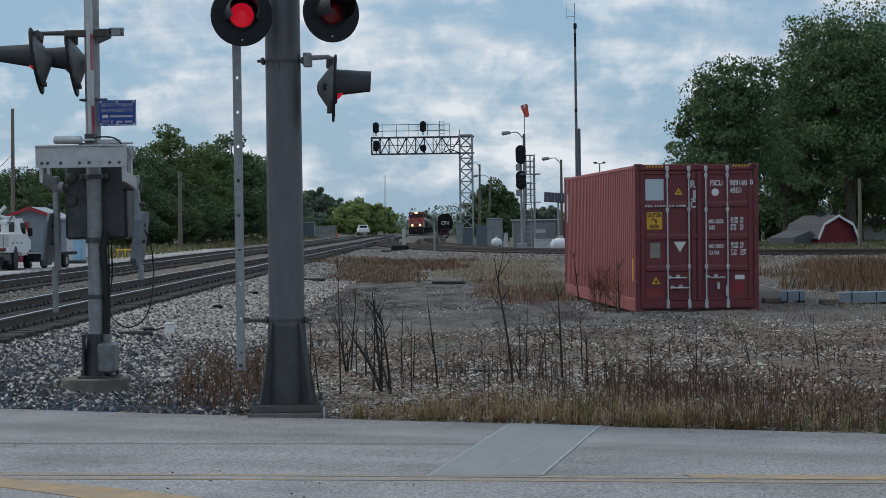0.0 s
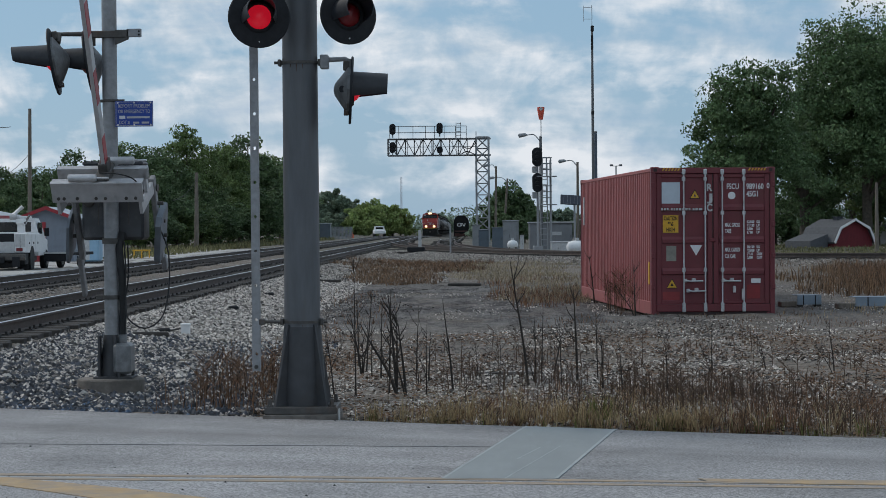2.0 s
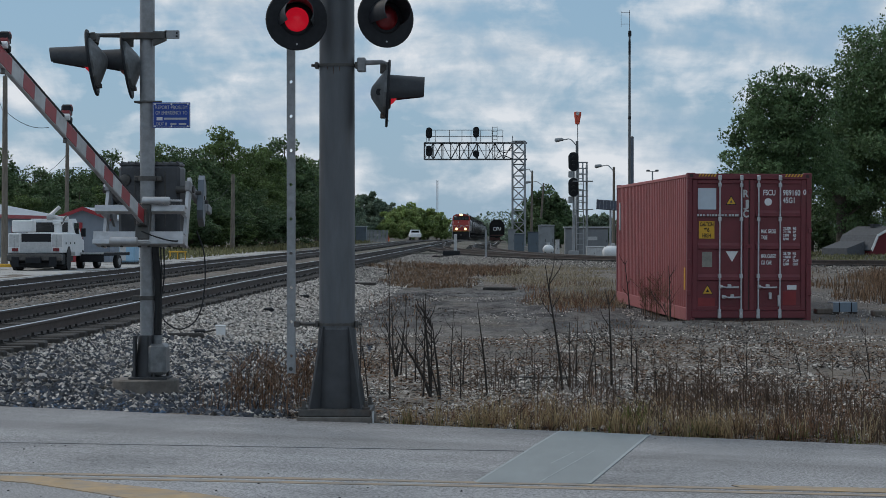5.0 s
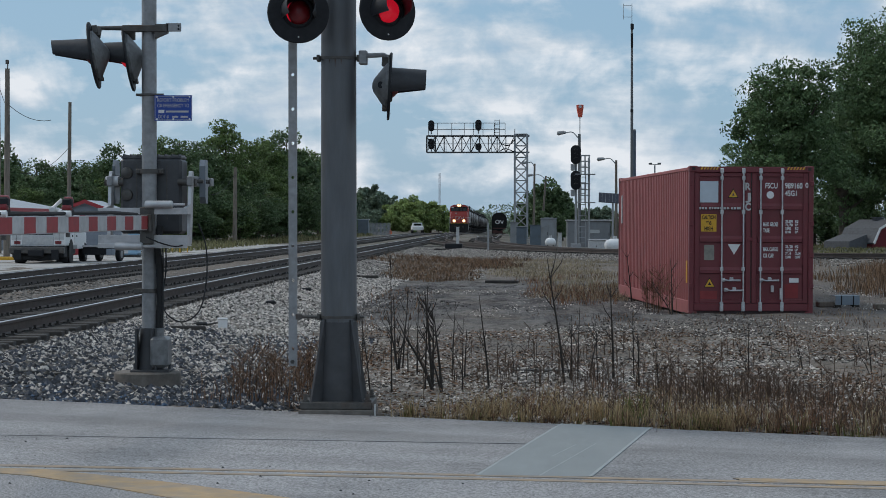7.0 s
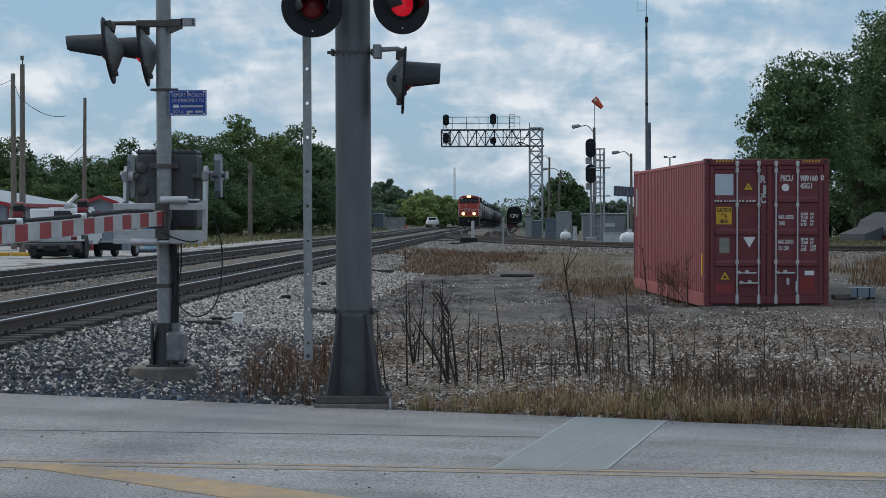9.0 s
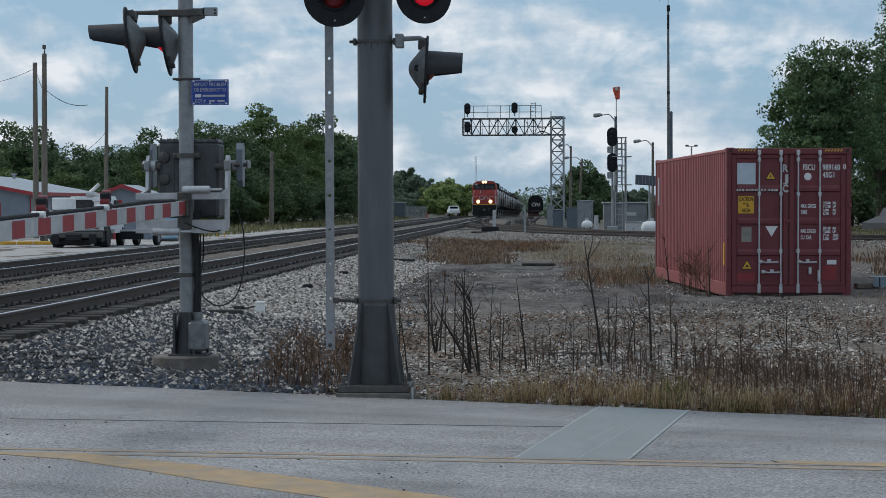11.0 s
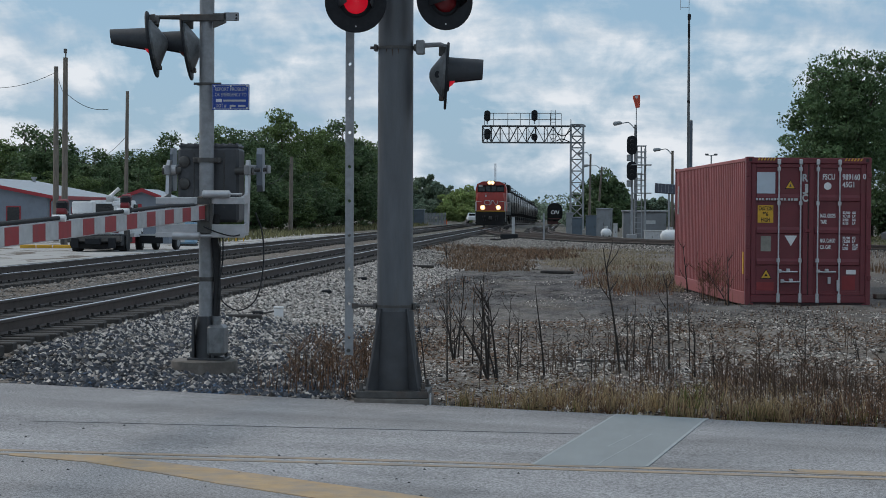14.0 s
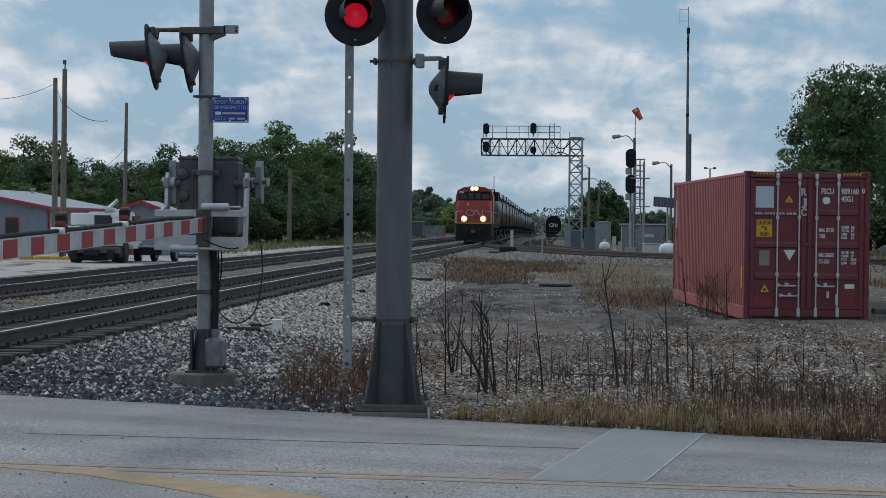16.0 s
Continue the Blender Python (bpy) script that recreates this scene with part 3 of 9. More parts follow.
def build_cantilever():
    t = thing("signal_mast", pose(*POLE, 0), "tall round grey steel crossing signal mast with red flashers", "signal mast")
    shaft = Mesh().tube([(0, 0, 0.10), (0, 0, 0.9), (0, 0, 3.0), (0, 0, 6.2)], [0.17, 0.167, 0.164, 0.158], 36)
    part("shaft", shaft, POLE_PAINT, t)
    base = part("base_plate", Mesh().box(-0.33, 0.33, -0.33, 0.33, 0.05, 0.115, 0.006), STEEL_DARK, t)
    part("grout_pad", Mesh().box(-0.345, 0.345, -0.345, 0.345, -0.06, 0.049, 0.008), GROUT, t, "weathered grey grout pad")
    for a in (45, 135, 225, 315):
        out = [(0.15, 0.115), (0.345, 0.115), (0.325, 0.20), (0.185, 0.86), (0.15, 0.86)]
        fin = Mesh().prism(out, -0.014, 0.014)
        part("gusset", fin, BASE_DARK, t, at=pose(0, 0, 0, 0, 0, a))
    part("foot_sleeve", Mesh().tube([(0, 0, 0.115), (0, 0, 0.45), (0, 0, 0.84)], [0.215, 0.20, 0.173], 36), BASE_DARK, t)
    for sx in (-1, 1):
        for sy in (-1, 1):
            part("anchor_bolt", Mesh().tube([(sx * 0.285, sy * 0.285, 0.1), (sx * 0.285, sy * 0.285, 0.19)], 0.02, 6)
                 .tube([(sx * 0.285, sy * 0.285, 0.1), (sx * 0.285, sy * 0.285, 0.135)], 0.036, 6), STEEL_DARK, base)
    part("footing", Mesh().box(-0.342, 0.342, -0.22, 0.38, -0.3, 0.03, 0.03), CONCRETE, t, "pale concrete footing")
    RUST = mat("rust_streak", (0.075, 0.045, 0.03), 0.9, 0, 0.4, 20)
    for a, z, h in ((-0.02, 3.26, 0.07), (0.035, 3.26, 0.045), (-0.075, 3.26, 0.03), (0.01, 0.86, 0.05)):
        yq = -math.sqrt(0.1665 ** 2 - a * a)
        part("rust_streak", Mesh().add([(a - 0.005, yq, z), (a + 0.005, yq, z), (a + 0.001, yq, z - h), (a - 0.001, yq, z - h)] + [(a - 0.005, yq + 0.01, z), (a + 0.005, yq + 0.01, z), (a + 0.001, yq + 0.01, z - h), (a - 0.001, yq + 0.01, z - h)],
                                       [(3, 2, 1, 0), (4, 5, 6, 7), (0, 1, 5, 4), (2, 3, 7, 6), (1, 2, 6, 5), (3, 0, 4, 7)]), RUST, t)
    part("footing_chip", Mesh().box(0.346, 0.362, -0.34, -0.31, -0.06, 0.10, 0.004), WHITE_DULL, t, "pale chipped concrete edge")
    for z in (0.885, 3.28):
        band = Mesh().tube([(0, 0, z - 0.012), (0, 0, z + 0.012)], 0.178, 32)
        for s in (-1, 1):
            band.tube([(s * 0.15, -0.03, z), (s * 0.235, -0.03, z)], 0.014, 8).box(s * 0.17, s * 0.2, -0.07, 0.05, z - 0.03, z + 0.03, 0.004)
        part("clamp_band", band, STEEL_DARK, t)
    # arm and flashers that face the road
    arm = Mesh().tube([(-0.55, -0.26, 4.02), (0.62, -0.26, 4.02)], 0.045, 16).box(-0.2, 0.2, -0.27, -0.12, 3.93, 4.11, 0.01)
    part("light_crossarm", arm, GALV, t)
    for x, z, yaw, disc in ((-0.341, 3.673, 10, 0.283), (0.472, 3.687, 24, 0.274)):
        part("drop_bracket", Mesh().tube([(x, -0.26, 4.02), (x, -0.26, z + 0.2)], 0.03, 10), STEEL_DARK, t)
        FLASHERS.append(flasher(t, pose(x, -0.36, z, -3, 0, yaw), 0.30, disc=disc, root=0.165, tip=0.13, rise=0.03, back=0.2))
    # flasher turned aside
    side = Mesh().tube([(0.2, -0.03, 3.30), (0.42, -0.03, 3.31), (0.46, -0.03, 3.28)], [0.025, 0.022, 0.03], 10).box(0.19, 0.27, -0.08, 0.04, 3.22, 3.35, 0.01)
    side.tube([(0.46, -0.03, 3.31), (0.46, -0.03, 3.2)], 0.035, 10)
    part("side_bracket", side, GALV, t)
    FLASHERS.append(flasher(t, pose(0.475, -0.03, 3.02, 3, 0, 93), 0.32, 0.15, disc=0.315, root=0.175, tip=0.115, rise=0.055, back=0.22))
    # the perforated strut that hangs beside the shaft
    strut = part("perforated_strut", Mesh().box(-0.465, -0.459, -0.03, 0.03, 0.42, 4.1).box(-0.395, -0.389, -0.03, 0.03, 0.42, 4.1), GALV, t, "galvanised square strut with a row of holes")
    pitch, xc, hw, rh = 0.318, -0.427, 0.032, 0.017
    for i in range(12):
        zc = 0.46 + pitch * (i + 0.4)
        z0, z1 = zc - pitch / 2, min(zc + pitch / 2, 4.1)
        ring = [(xc + rh * math.cos(radians(45 * k)), zc + rh * math.sin(radians(45 * k))) for k in range(8)]
        quad = [(xc + hw, zc), (xc + hw, z1), (xc, z1), (xc - hw, z1), (xc - hw, zc), (xc - hw, z0), (xc, z0), (xc + hw, z0)]
        for y in (-0.03, 0.026):
            vs = [(q[0], yy, q[1]) for yy in (y, y + 0.004) for q in ring + quad]
            fs = []
            for k in range(8):
                n = (k + 1) % 8
                fs += [(k, n, 8 + n, 8 + k), (16 + n, 16 + k, 24 + k, 24 + n), (n, k, 16 + k, 16 + n), (8 + k, 8 + n, 24 + n, 24 + k)]
            part("punched_plate", Mesh().add(vs, fs), GALV, strut)
    part("end_nut", Mesh().tube([(xc, -0.03, 0.47), (xc, -0.05, 0.47)], 0.02, 6), STEEL_DARK, strut)
    part("strut_clamp", Mesh().tube([(-0.40, 0, 0.885), (-0.15, 0, 0.885)], 0.016, 8).box(-0.40, -0.34, -0.035, 0.035, 0.86, 0.91, 0.005), STEEL_DARK, t)


CASE = mat("gate_case_paint", (0.062, 0.064, 0.07), 0.5, 0.2, 0.2, 6, 0.05, 40, (0.16, 0.16, 0.16), 0.3, 3)
MAST = (-3.912, 23.75)
GATE_SHAFT = (-3.90, 23.82, 2.21)
GATE_YAW = -3.0
WEIGHT = mat("blue_grey_weight_paint", (0.17, 0.195, 0.225), 0.5, 0.3, 0.15, 8, 0.05, 40, (0.10, 0.10, 0.105), 0.35, 4)


def build_gate_mast():
    t = thing("gate_mast", pose(*MAST, 0), "grey steel crossing gate mast with side flashers", "gate mast")
    part("footing", Mesh().tube([(-0.02, 0, -0.25), (-0.02, 0, 0.135), (-0.02, 0, 0.15)], [0.36, 0.36, 0.345], 32), GROUT, t, "round concrete footing")
    base = Mesh().box(-0.21, 0.21, -0.2, 0.2, 0.148, 0.175, 0.006)
    base.tube([(-0.03, 0, 0.16), (-0.03, 0, 0.34), (-0.03, 0, 0.62)], [0.155, 0.13, 0.10], 12)
    for q in (-0.15, 0.02):
        base.box(q - 0.012, q + 0.012, -0.17, -0.05, 0.17, 0.62, 0.004)
    for a in (20, 110, 200, 290):
        c, s = math.cos(radians(a)), math.sin(radians(a))
        base.tube([(c * .19, s * .19, 0.16), (c * .19, s * .19, 0.24)], 0.018, 6)
    part("base_casting", base, BASE_DARK, t, at=pose(0.03, 0, 0))
    part("junction_box", Mesh().box(0.035, 0.225, -0.2, 0.12, 0.20, 0.53, 0.03).tube([(0.11, -0.04, 0.53), (0.11, -0.04, 0.62)], 0.055, 12), HOUSING_GREY, t)
    part("shaft", Mesh().tube([(0, 0, 0.4), (0, 0, 1.95), (0, 0, 5.4)], [0.082, 0.081, 0.080], 26), GALV, t)
    part("collar", Mesh().tube([(0, 0, 1.60), (0, 0, 1.66)], 0.10, 20), STEEL_DARK, t)
    part("pipe_clamp", Mesh().tube([(0, 0, 1.0), (0, 0, 1.045)], 0.098, 20).box(-0.17, 0.15, -0.03, 0.03, 0.99, 1.05, 0.01), STEEL_DARK, t)
    part("conduit", Mesh().tube([(0.11, -0.02, 0.60), (0.125, -0.03, 0.9), (0.12, -0.05, 1.25), (0.09, -0.05, 1.55), (0.12, 0.0, 1.72)], 0.04, 12), RUBBER, t)
    cable = [(0.16, 0.1, 1.6), (0.17, 0.06, 1.25), (0.15, -0.05, 0.95), (0.2, -0.1, 0.78), (0.38, -0.12, 0.69), (0.56, -0.1, 0.82), (0.62, 0, 1.15), (0.6, 0.1, 1.5), (0.52, 0.1, 1.75)]
    part("cable", Mesh().tube(smooth3(cable), 0.008, 6), RUBBER, t)
    part("signal_cable", Mesh().tube(smooth3([(0.13, -0.06, 0.62), (0.16, -0.07, 1.2), (0.15, -0.06, 1.62)]), 0.008, 6), RUBBER, t)
    # gate mechanism behind the mast
    box = part("mechanism_case", Mesh().box(-0.335, 0.335, 0.10, 0.55, 1.64, 2.46, 0.03).box(-0.33, 0.33, 0.12, 0.53, 2.455, 2.49, 0.01), CASE, t, "ribbed grey gate motor case")
    for x in np.linspace(-0.3, 0.3, 9):
        part("rib", Mesh().box(x - 0.006, x + 0.006, 0.11, 0.54, 2.488, 2.505), CASE, box)
    for x, z in ((-0.26, 2.30), (-0.26, 2.06)):
        part("round_cap", Mesh().tube([(x, 0.10, z), (x, 0.075, z), (x, 0.06, z)], [0.065, 0.06, 0.035], 18), STEEL_DARK, box)
    part("cover_seam", Mesh().box(-0.16, -0.15, 0.093, 0.1, 1.8, 2.4), STEEL_DARK, box)
    part("cover_seam", Mesh().box(0.17, 0.18, 0.093, 0.1, 1.8, 2.4), STEEL_DARK, box)
    part("shaft_clamp", Mesh().tube([(0, 0, 2.29), (0, 0, 2.34)], 0.10, 20).box(-0.15, 0.15, 0.0, 0.12, 2.285, 2.345, 0.01), STEEL_DARK, t)
    part("pivot_shaft", Mesh().tube([(0.30, 0.10, 2.2), (0.5, 0.07, 2.2)], 0.04, 14), STEEL_DARK, t)
    part("pivot_shaft", Mesh().tube([(-0.5, 0.07, 2.2), (-0.30, 0.10, 2.2)], 0.04, 14), STEEL_DARK, t)
    # light arm and the two flashers that face along the road to the left
    arm = Mesh().tube([(-0.56, -0.06, 3.86), (-0.3, -0.06, 3.86), (-0.08, -0.06, 3.85)], [0.022, 0.026, 0.03], 10)
    arm.box(-0.28, 0.20, -0.11, -0.04, 3.815, 3.89, 0.008)
    arm.add([(0.08, -0.10, 3.74), (0.22, -0.10, 3.80), (0.22, -0.10, 3.90), (0.08, -0.10, 3.90), (0.08, -0.05, 3.74), (0.22, -0.05, 3.80), (0.22, -0.05, 3.90), (0.08, -0.05, 3.90)],
            [(0, 1, 2, 3), (7, 6, 5, 4), (0, 4, 5, 1), (1, 5, 6, 2), (2, 6, 7, 3), (3, 7, 4, 0)])
    part("light_bracket", arm, STEEL_DARK, t)
    plate = part("end_plate", Mesh().box(0.2, 0.36, -0.1, -0.06, 3.82, 3.91, 0.006), GALV, t)
    for z in (3.845, 3.88):
        part("bolt_hole", Mesh().tube([(0.335, -0.102, z), (0.335, -0.098, z)], 0.011, 8), BLACK, plate)
    for x, y, z, tilt in ((-0.575, -0.14, 3.56, 9), (-0.24, 0.1, 3.545, 9)):
        part("hanger", Mesh().tube([(x + 0.04, -0.06 if y < 0 else y, 3.86), (x + 0.04, y, z + 0.2)], 0.035, 10), STEEL_DARK, t)
        FLASHERS.append(flasher(t, pose(x, y, z, tilt, 0, -86), 0.41, 0.16, disc=0.365, root=0.185, tip=0.10, rise=0.13, back=0.27))


def smooth3(pts, per=8):
    p = [Vector(q) for q in pts]
    p = [2 * p[0] - p[1]] + p + [2 * p[-1] - p[-2]]
    out = []
    for i in range(1, len(p) - 2):
        for k in range(per):
            t = k / per
            out.append(0.5 * (2 * p[i] + (p[i + 1] - p[i - 1]) * t + (2 * p[i - 1] - 5 * p[i] + 4 * p[i + 1] - p[i + 2]) * t * t
                              + (3 * p[i] - p[i - 1] - 3 * p[i + 1] + p[i + 2]) * t ** 3))
    return out + [p[-2]]


def GATE_POSE(a):
    return Matrix.Translation(GATE_SHAFT) @ pose(0, 0, 0, 0, 0, GATE_YAW) @ pose(0, 0, 0, -a)


GATE_ANGLES = [(0.0, 89), (0.5, 86), (1.0, 78.5), (1.5, 70), (2.0, 60.5), (2.5, 51.5), (3.0, 43), (3.5, 34.5), (4.0, 27.5), (4.2, 24.5), (5.0, 13.5), (5.6, 7),
               (6.3, 1.3), (6.6, 0.5), (7.0, -0.3), (8.0, -0.9), (9.0, -1.25), (11.5, -1.55), (16.0, -1.6)]


def build_gate():
    """The swinging part of the gate, modelled with its arm down: the arm runs along -Y, the counterweights along +Y."""
    t = thing("crossing_gate", GATE_POSE(GATE_ANGLES[0][1]), "striped red and white crossing gate arm with aluminium frame", "crossing gate")
    frame_ = new("counterweight_frame", Mesh().tube([(-0.5, 0, 0), (-0.36, 0, 0)], 0.055, 14).data("counterweight_frame", ALU))
    frame_.parent, frame_.matrix_basis = t, pose(0, 0, 0)
    for s in (-1, 1):
        side = Mesh()
        out = [(0.07, 0.06), (0.03, 0.11), (-0.04, 0.11), (-0.08, 0.05), (-0.12, -0.26), (-0.36, -0.29), (-0.36, -0.36), (-0.13, -0.36), (-0.15, -0.58), (-0.36, -0.60), (-0.36, -0.68), (-0.05, -0.68), (0.0, -0.3)]
        n = len(out)
        x0, x1 = s * 0.42, s * 0.455
        side.v = [(x0, y, z) for y, z in out] + [(x1, y, z) for y, z in out]
        side.f = [tuple(range(n)), tuple(range(2 * n - 1, n - 1, -1))] + [(i, i + n, (i + 1) % n + n, (i + 1) % n) for i in range(n)]
        part("side_arm", side, ALU, frame_)
        cw = Mesh()
        out = [(0.28, 0.17), (0.36, 0.24), (0.78, 0.24), (0.85, 0.17), (0.85, -0.17), (0.78, -0.24), (0.36, -0.24), (0.28, -0.17)]
        n = len(out)
        x0, x1 = s * 0.47, s * (0.50 if s < 0 else 0.535)
        cw.v = [(x0, y, z) for y, z in out] + [(x1, y, z) for y, z in out]
        cw.f = [tuple(range(n)), tuple(range(2 * n - 1, n - 1, -1))] + [(i, i + n, (i + 1) % n + n, (i + 1) % n) for i in range(n)]
        part("counterweight", cw, WEIGHT, frame_, at=pose(s * 0.485, 0.3, 0) @ pose(0, 0, 0, 0, 0, 8) @ pose(-s * 0.485, -0.3, 0))
        part("weight_arm", Mesh().box(s * 0.41, s * 0.468, -0.12, 0.88, -0.055, 0.055, 0.01), GALV, frame_)
        part("weight_rail", Mesh().box(s * 0.445, s * 0.495, 0.86, 1.36 if s < 0 else 1.02, -0.045, 0.045, 0.008), GALV, frame_, "long galvanised weight rail")
        for y in (0.2, 0.42, 0.6):
            part("weight_bolt", Mesh().tube([(s * 0.42, y, 0), (s * 0.53, y, 0)], 0.022, 8), STEEL_DARK, frame_)
    for z0, z1 in ((-0.36, -0.29), (-0.68, -0.58)):
        part("cross_channel", Mesh().box(-0.49, 0.48, -0.42, -0.405, z0, z1, 0.003).box(-0.49, 0.48, -0.405, -0.29, z1 - 0.012, z1).box(-0.49, 0.48, -0.405, -0.29, z0, z0 + 0.012), ALU, frame_)
    # wide plate that faces up while the arm is down
    part("bottom_plate", Mesh().box(-0.49, 0.48, -0.42, -0.20, -0.70, -0.682, 0.003).box(-0.49, 0.48, -0.44, -0.42, -0.72, -0.67, 0.003), ALU, frame_)
    for x in (-0.42, -0.36, -0.22, -0.02, 0.08, 0.3, 0.4):
        part("plate_bolt", Mesh().tube([(x, -0.25, -0.70), (x, -0.25, -0.712)], 0.018, 8), STEEL_DARK, frame_)
    for x, y, z in ((0.2, -0.46, -0.255), (-0.12, -0.49, -0.70)):
        part("damper", Mesh().tube([(x - 0.17, y, z), (x - 0.16, y, z), (x + 0.12, y, z), (x + 0.13, y, z)], [0.03, 0.042, 0.042, 0.03], 16)
             .tube([(x + 0.13, y, z), (x + 0.26, y, z)], 0.012, 8), ALU, t)
    part("arm_socket", Mesh().box(-0.03, 0.12, -0.46, -0.36, -0.68, -0.28, 0.01).box(0.0, 0.10, -0.56, -0.44, -0.54, -0.36, 0.006), STEEL_DARK, t)
    # the arm and its stripes
    start, z0, z1 = -0.47, -0.525, -0.37
    arm = part("arm_board", Mesh().box(0.035, 0.075, start, start - 9.6, z0, z1, 0.003), ALU, t)
    rng, y, k = random.Random(5), start - 0.01, 0
    while y > start - 9.4:
        w = 0.37 + rng.uniform(-0.02, 0.02)
        part("stripe", Mesh().box(0.0315, 0.0785, y, y - w + 0.004, z0 + 0.008, z1 - 0.008, 0.001), WHITE_DULL if k % 2 else RED, arm)
        y, k = y - w, k + 1
    part("lamp_cable", Mesh().tube([(0.055, start - 0.5, z1 + 0.01), (0.055, start - 1.6, z1 + 0.03), (0.055, start - 4, z1 + 0.02), (0.055, start - 9.4, z1 + 0.025)], 0.018, 8), RUBBER, arm)
    for y in (-3.82, -5.9, -9.7):
        lamp = part("arm_lamp", Mesh().box(0.01, 0.10, y - 0.06, y + 0.06, z1 + 0.0, z1 + 0.06, 0.01).tube([(0.055, y, z1 + 0.05), (0.055, y, z1 + 0.1)], 0.03, 10), BLACK, arm)
        for k, dy in ((-0.03, -0.02), (0.035, 0.025)):
            part("lamp_lens", Mesh().tube([(0.055 + d, y + dy, z1 + 0.10 + k) for d in (-0.045, -0.035, 0.035, 0.045)], [0.022, 0.04, 0.04, 0.022], 16), RED_LENS_DIM, lamp, "red plastic lamp lens")
        part("lamp_cap", Mesh().box(0.01, 0.10, y - 0.045, y + 0.045, z1 + 0.06, z1 + 0.16, 0.015), BLACK, lamp)
        part("lamp_clamp", Mesh().tube([(0.0, y - 0.1, z1 + 0.02), (0.11, y - 0.1, z1 + 0.02)], 0.03, 10), WHITE, lamp)
        part("lamp_bolt", Mesh().tube([(0.055, y, z0 - 0.04), (0.055, y, z0 + 0.01)], 0.02, 8), STEEL_DARK, lamp)
    part("arm_wire", Mesh().tube(smooth3([(0.05, -0.5, -0.6), (0.2, -0.52, -0.66), (0.36, -0.5, -0.70), (0.46, -0.4, -0.68)]), 0.008, 6), RUBBER, t)
    return t


build_cantilever()
build_gate_mast()
GATE = build_gate()


def build_notice():
    """Blue emergency notice clamped to the gate mast."""
    t = thing("emergency_notice", pose(MAST[0] + 0.277, MAST[1] - 0.1, 2.995) @ Matrix.Diagonal((1.07, 1, 1.1, 1)), "small blue sign with white lettering clamped to the mast", "sign")
    board = part("panel", Mesh().box(-0.19, 0.19, -0.004, 0.004, -0.125, 0.125, 0.002), SIGN_BLUE, t)
    part("border", Mesh().box(-0.184, 0.184, -0.0055, -0.0045, 0.113, 0.118).box(-0.184, 0.184, -0.0055, -0.0045, -0.118, -0.113)
         .box(-0.184, -0.18, -0.0055, -0.0045, -0.113, 0.113).box(0.18, 0.184, -0.0055, -0.0045, -0.113, 0.113), WHITE_DULL, board)
    for i, w in enumerate(("REPORT PROBLEM", "OR EMERGENCY TO")):
        text("lettering", w, 0.05, WHITE_DULL, board, pose(-0.16, -0.006, 0.075 - i * 0.053, 90), width=0.32)
    part("logo_bar", Mesh().box(-0.15, -0.09, -0.006, -0.005, -0.05, -0.018), WHITE, board)
    part("number_bar", Mesh().box(-0.075, 0.155, -0.006, -0.005, -0.044, -0.025), WHITE_DULL, board)
    text("lettering", "DOT #", 0.05, WHITE_DULL, board, pose(-0.15, -0.006, -0.086, 90), width=0.105)
    part("number_bar", Mesh().box(-0.01, 0.05, -0.006, -0.005, -0.096, -0.077).box(0.075, 0.15, -0.006, -0.005, -0.096, -0.077), WHITE_DULL, board)
    for x in (-0.165, 0.0, 0.165):
        for z in (-0.108, 0.108):
            part("rivet", Mesh().tube([(x, -0.008, z), (x, -0.004, z)], 0.009, 8), WHITE, board)
    part("sign_clamp", Mesh().tube([(-0.27, 0.1, 0.12), (-0.27, 0.1, 0.145)], 0.092, 18).tube([(-0.38, 0.02, 0.132), (-0.1, 0.02, 0.132)], 0.012, 8), STEEL_DARK, t)


build_notice()


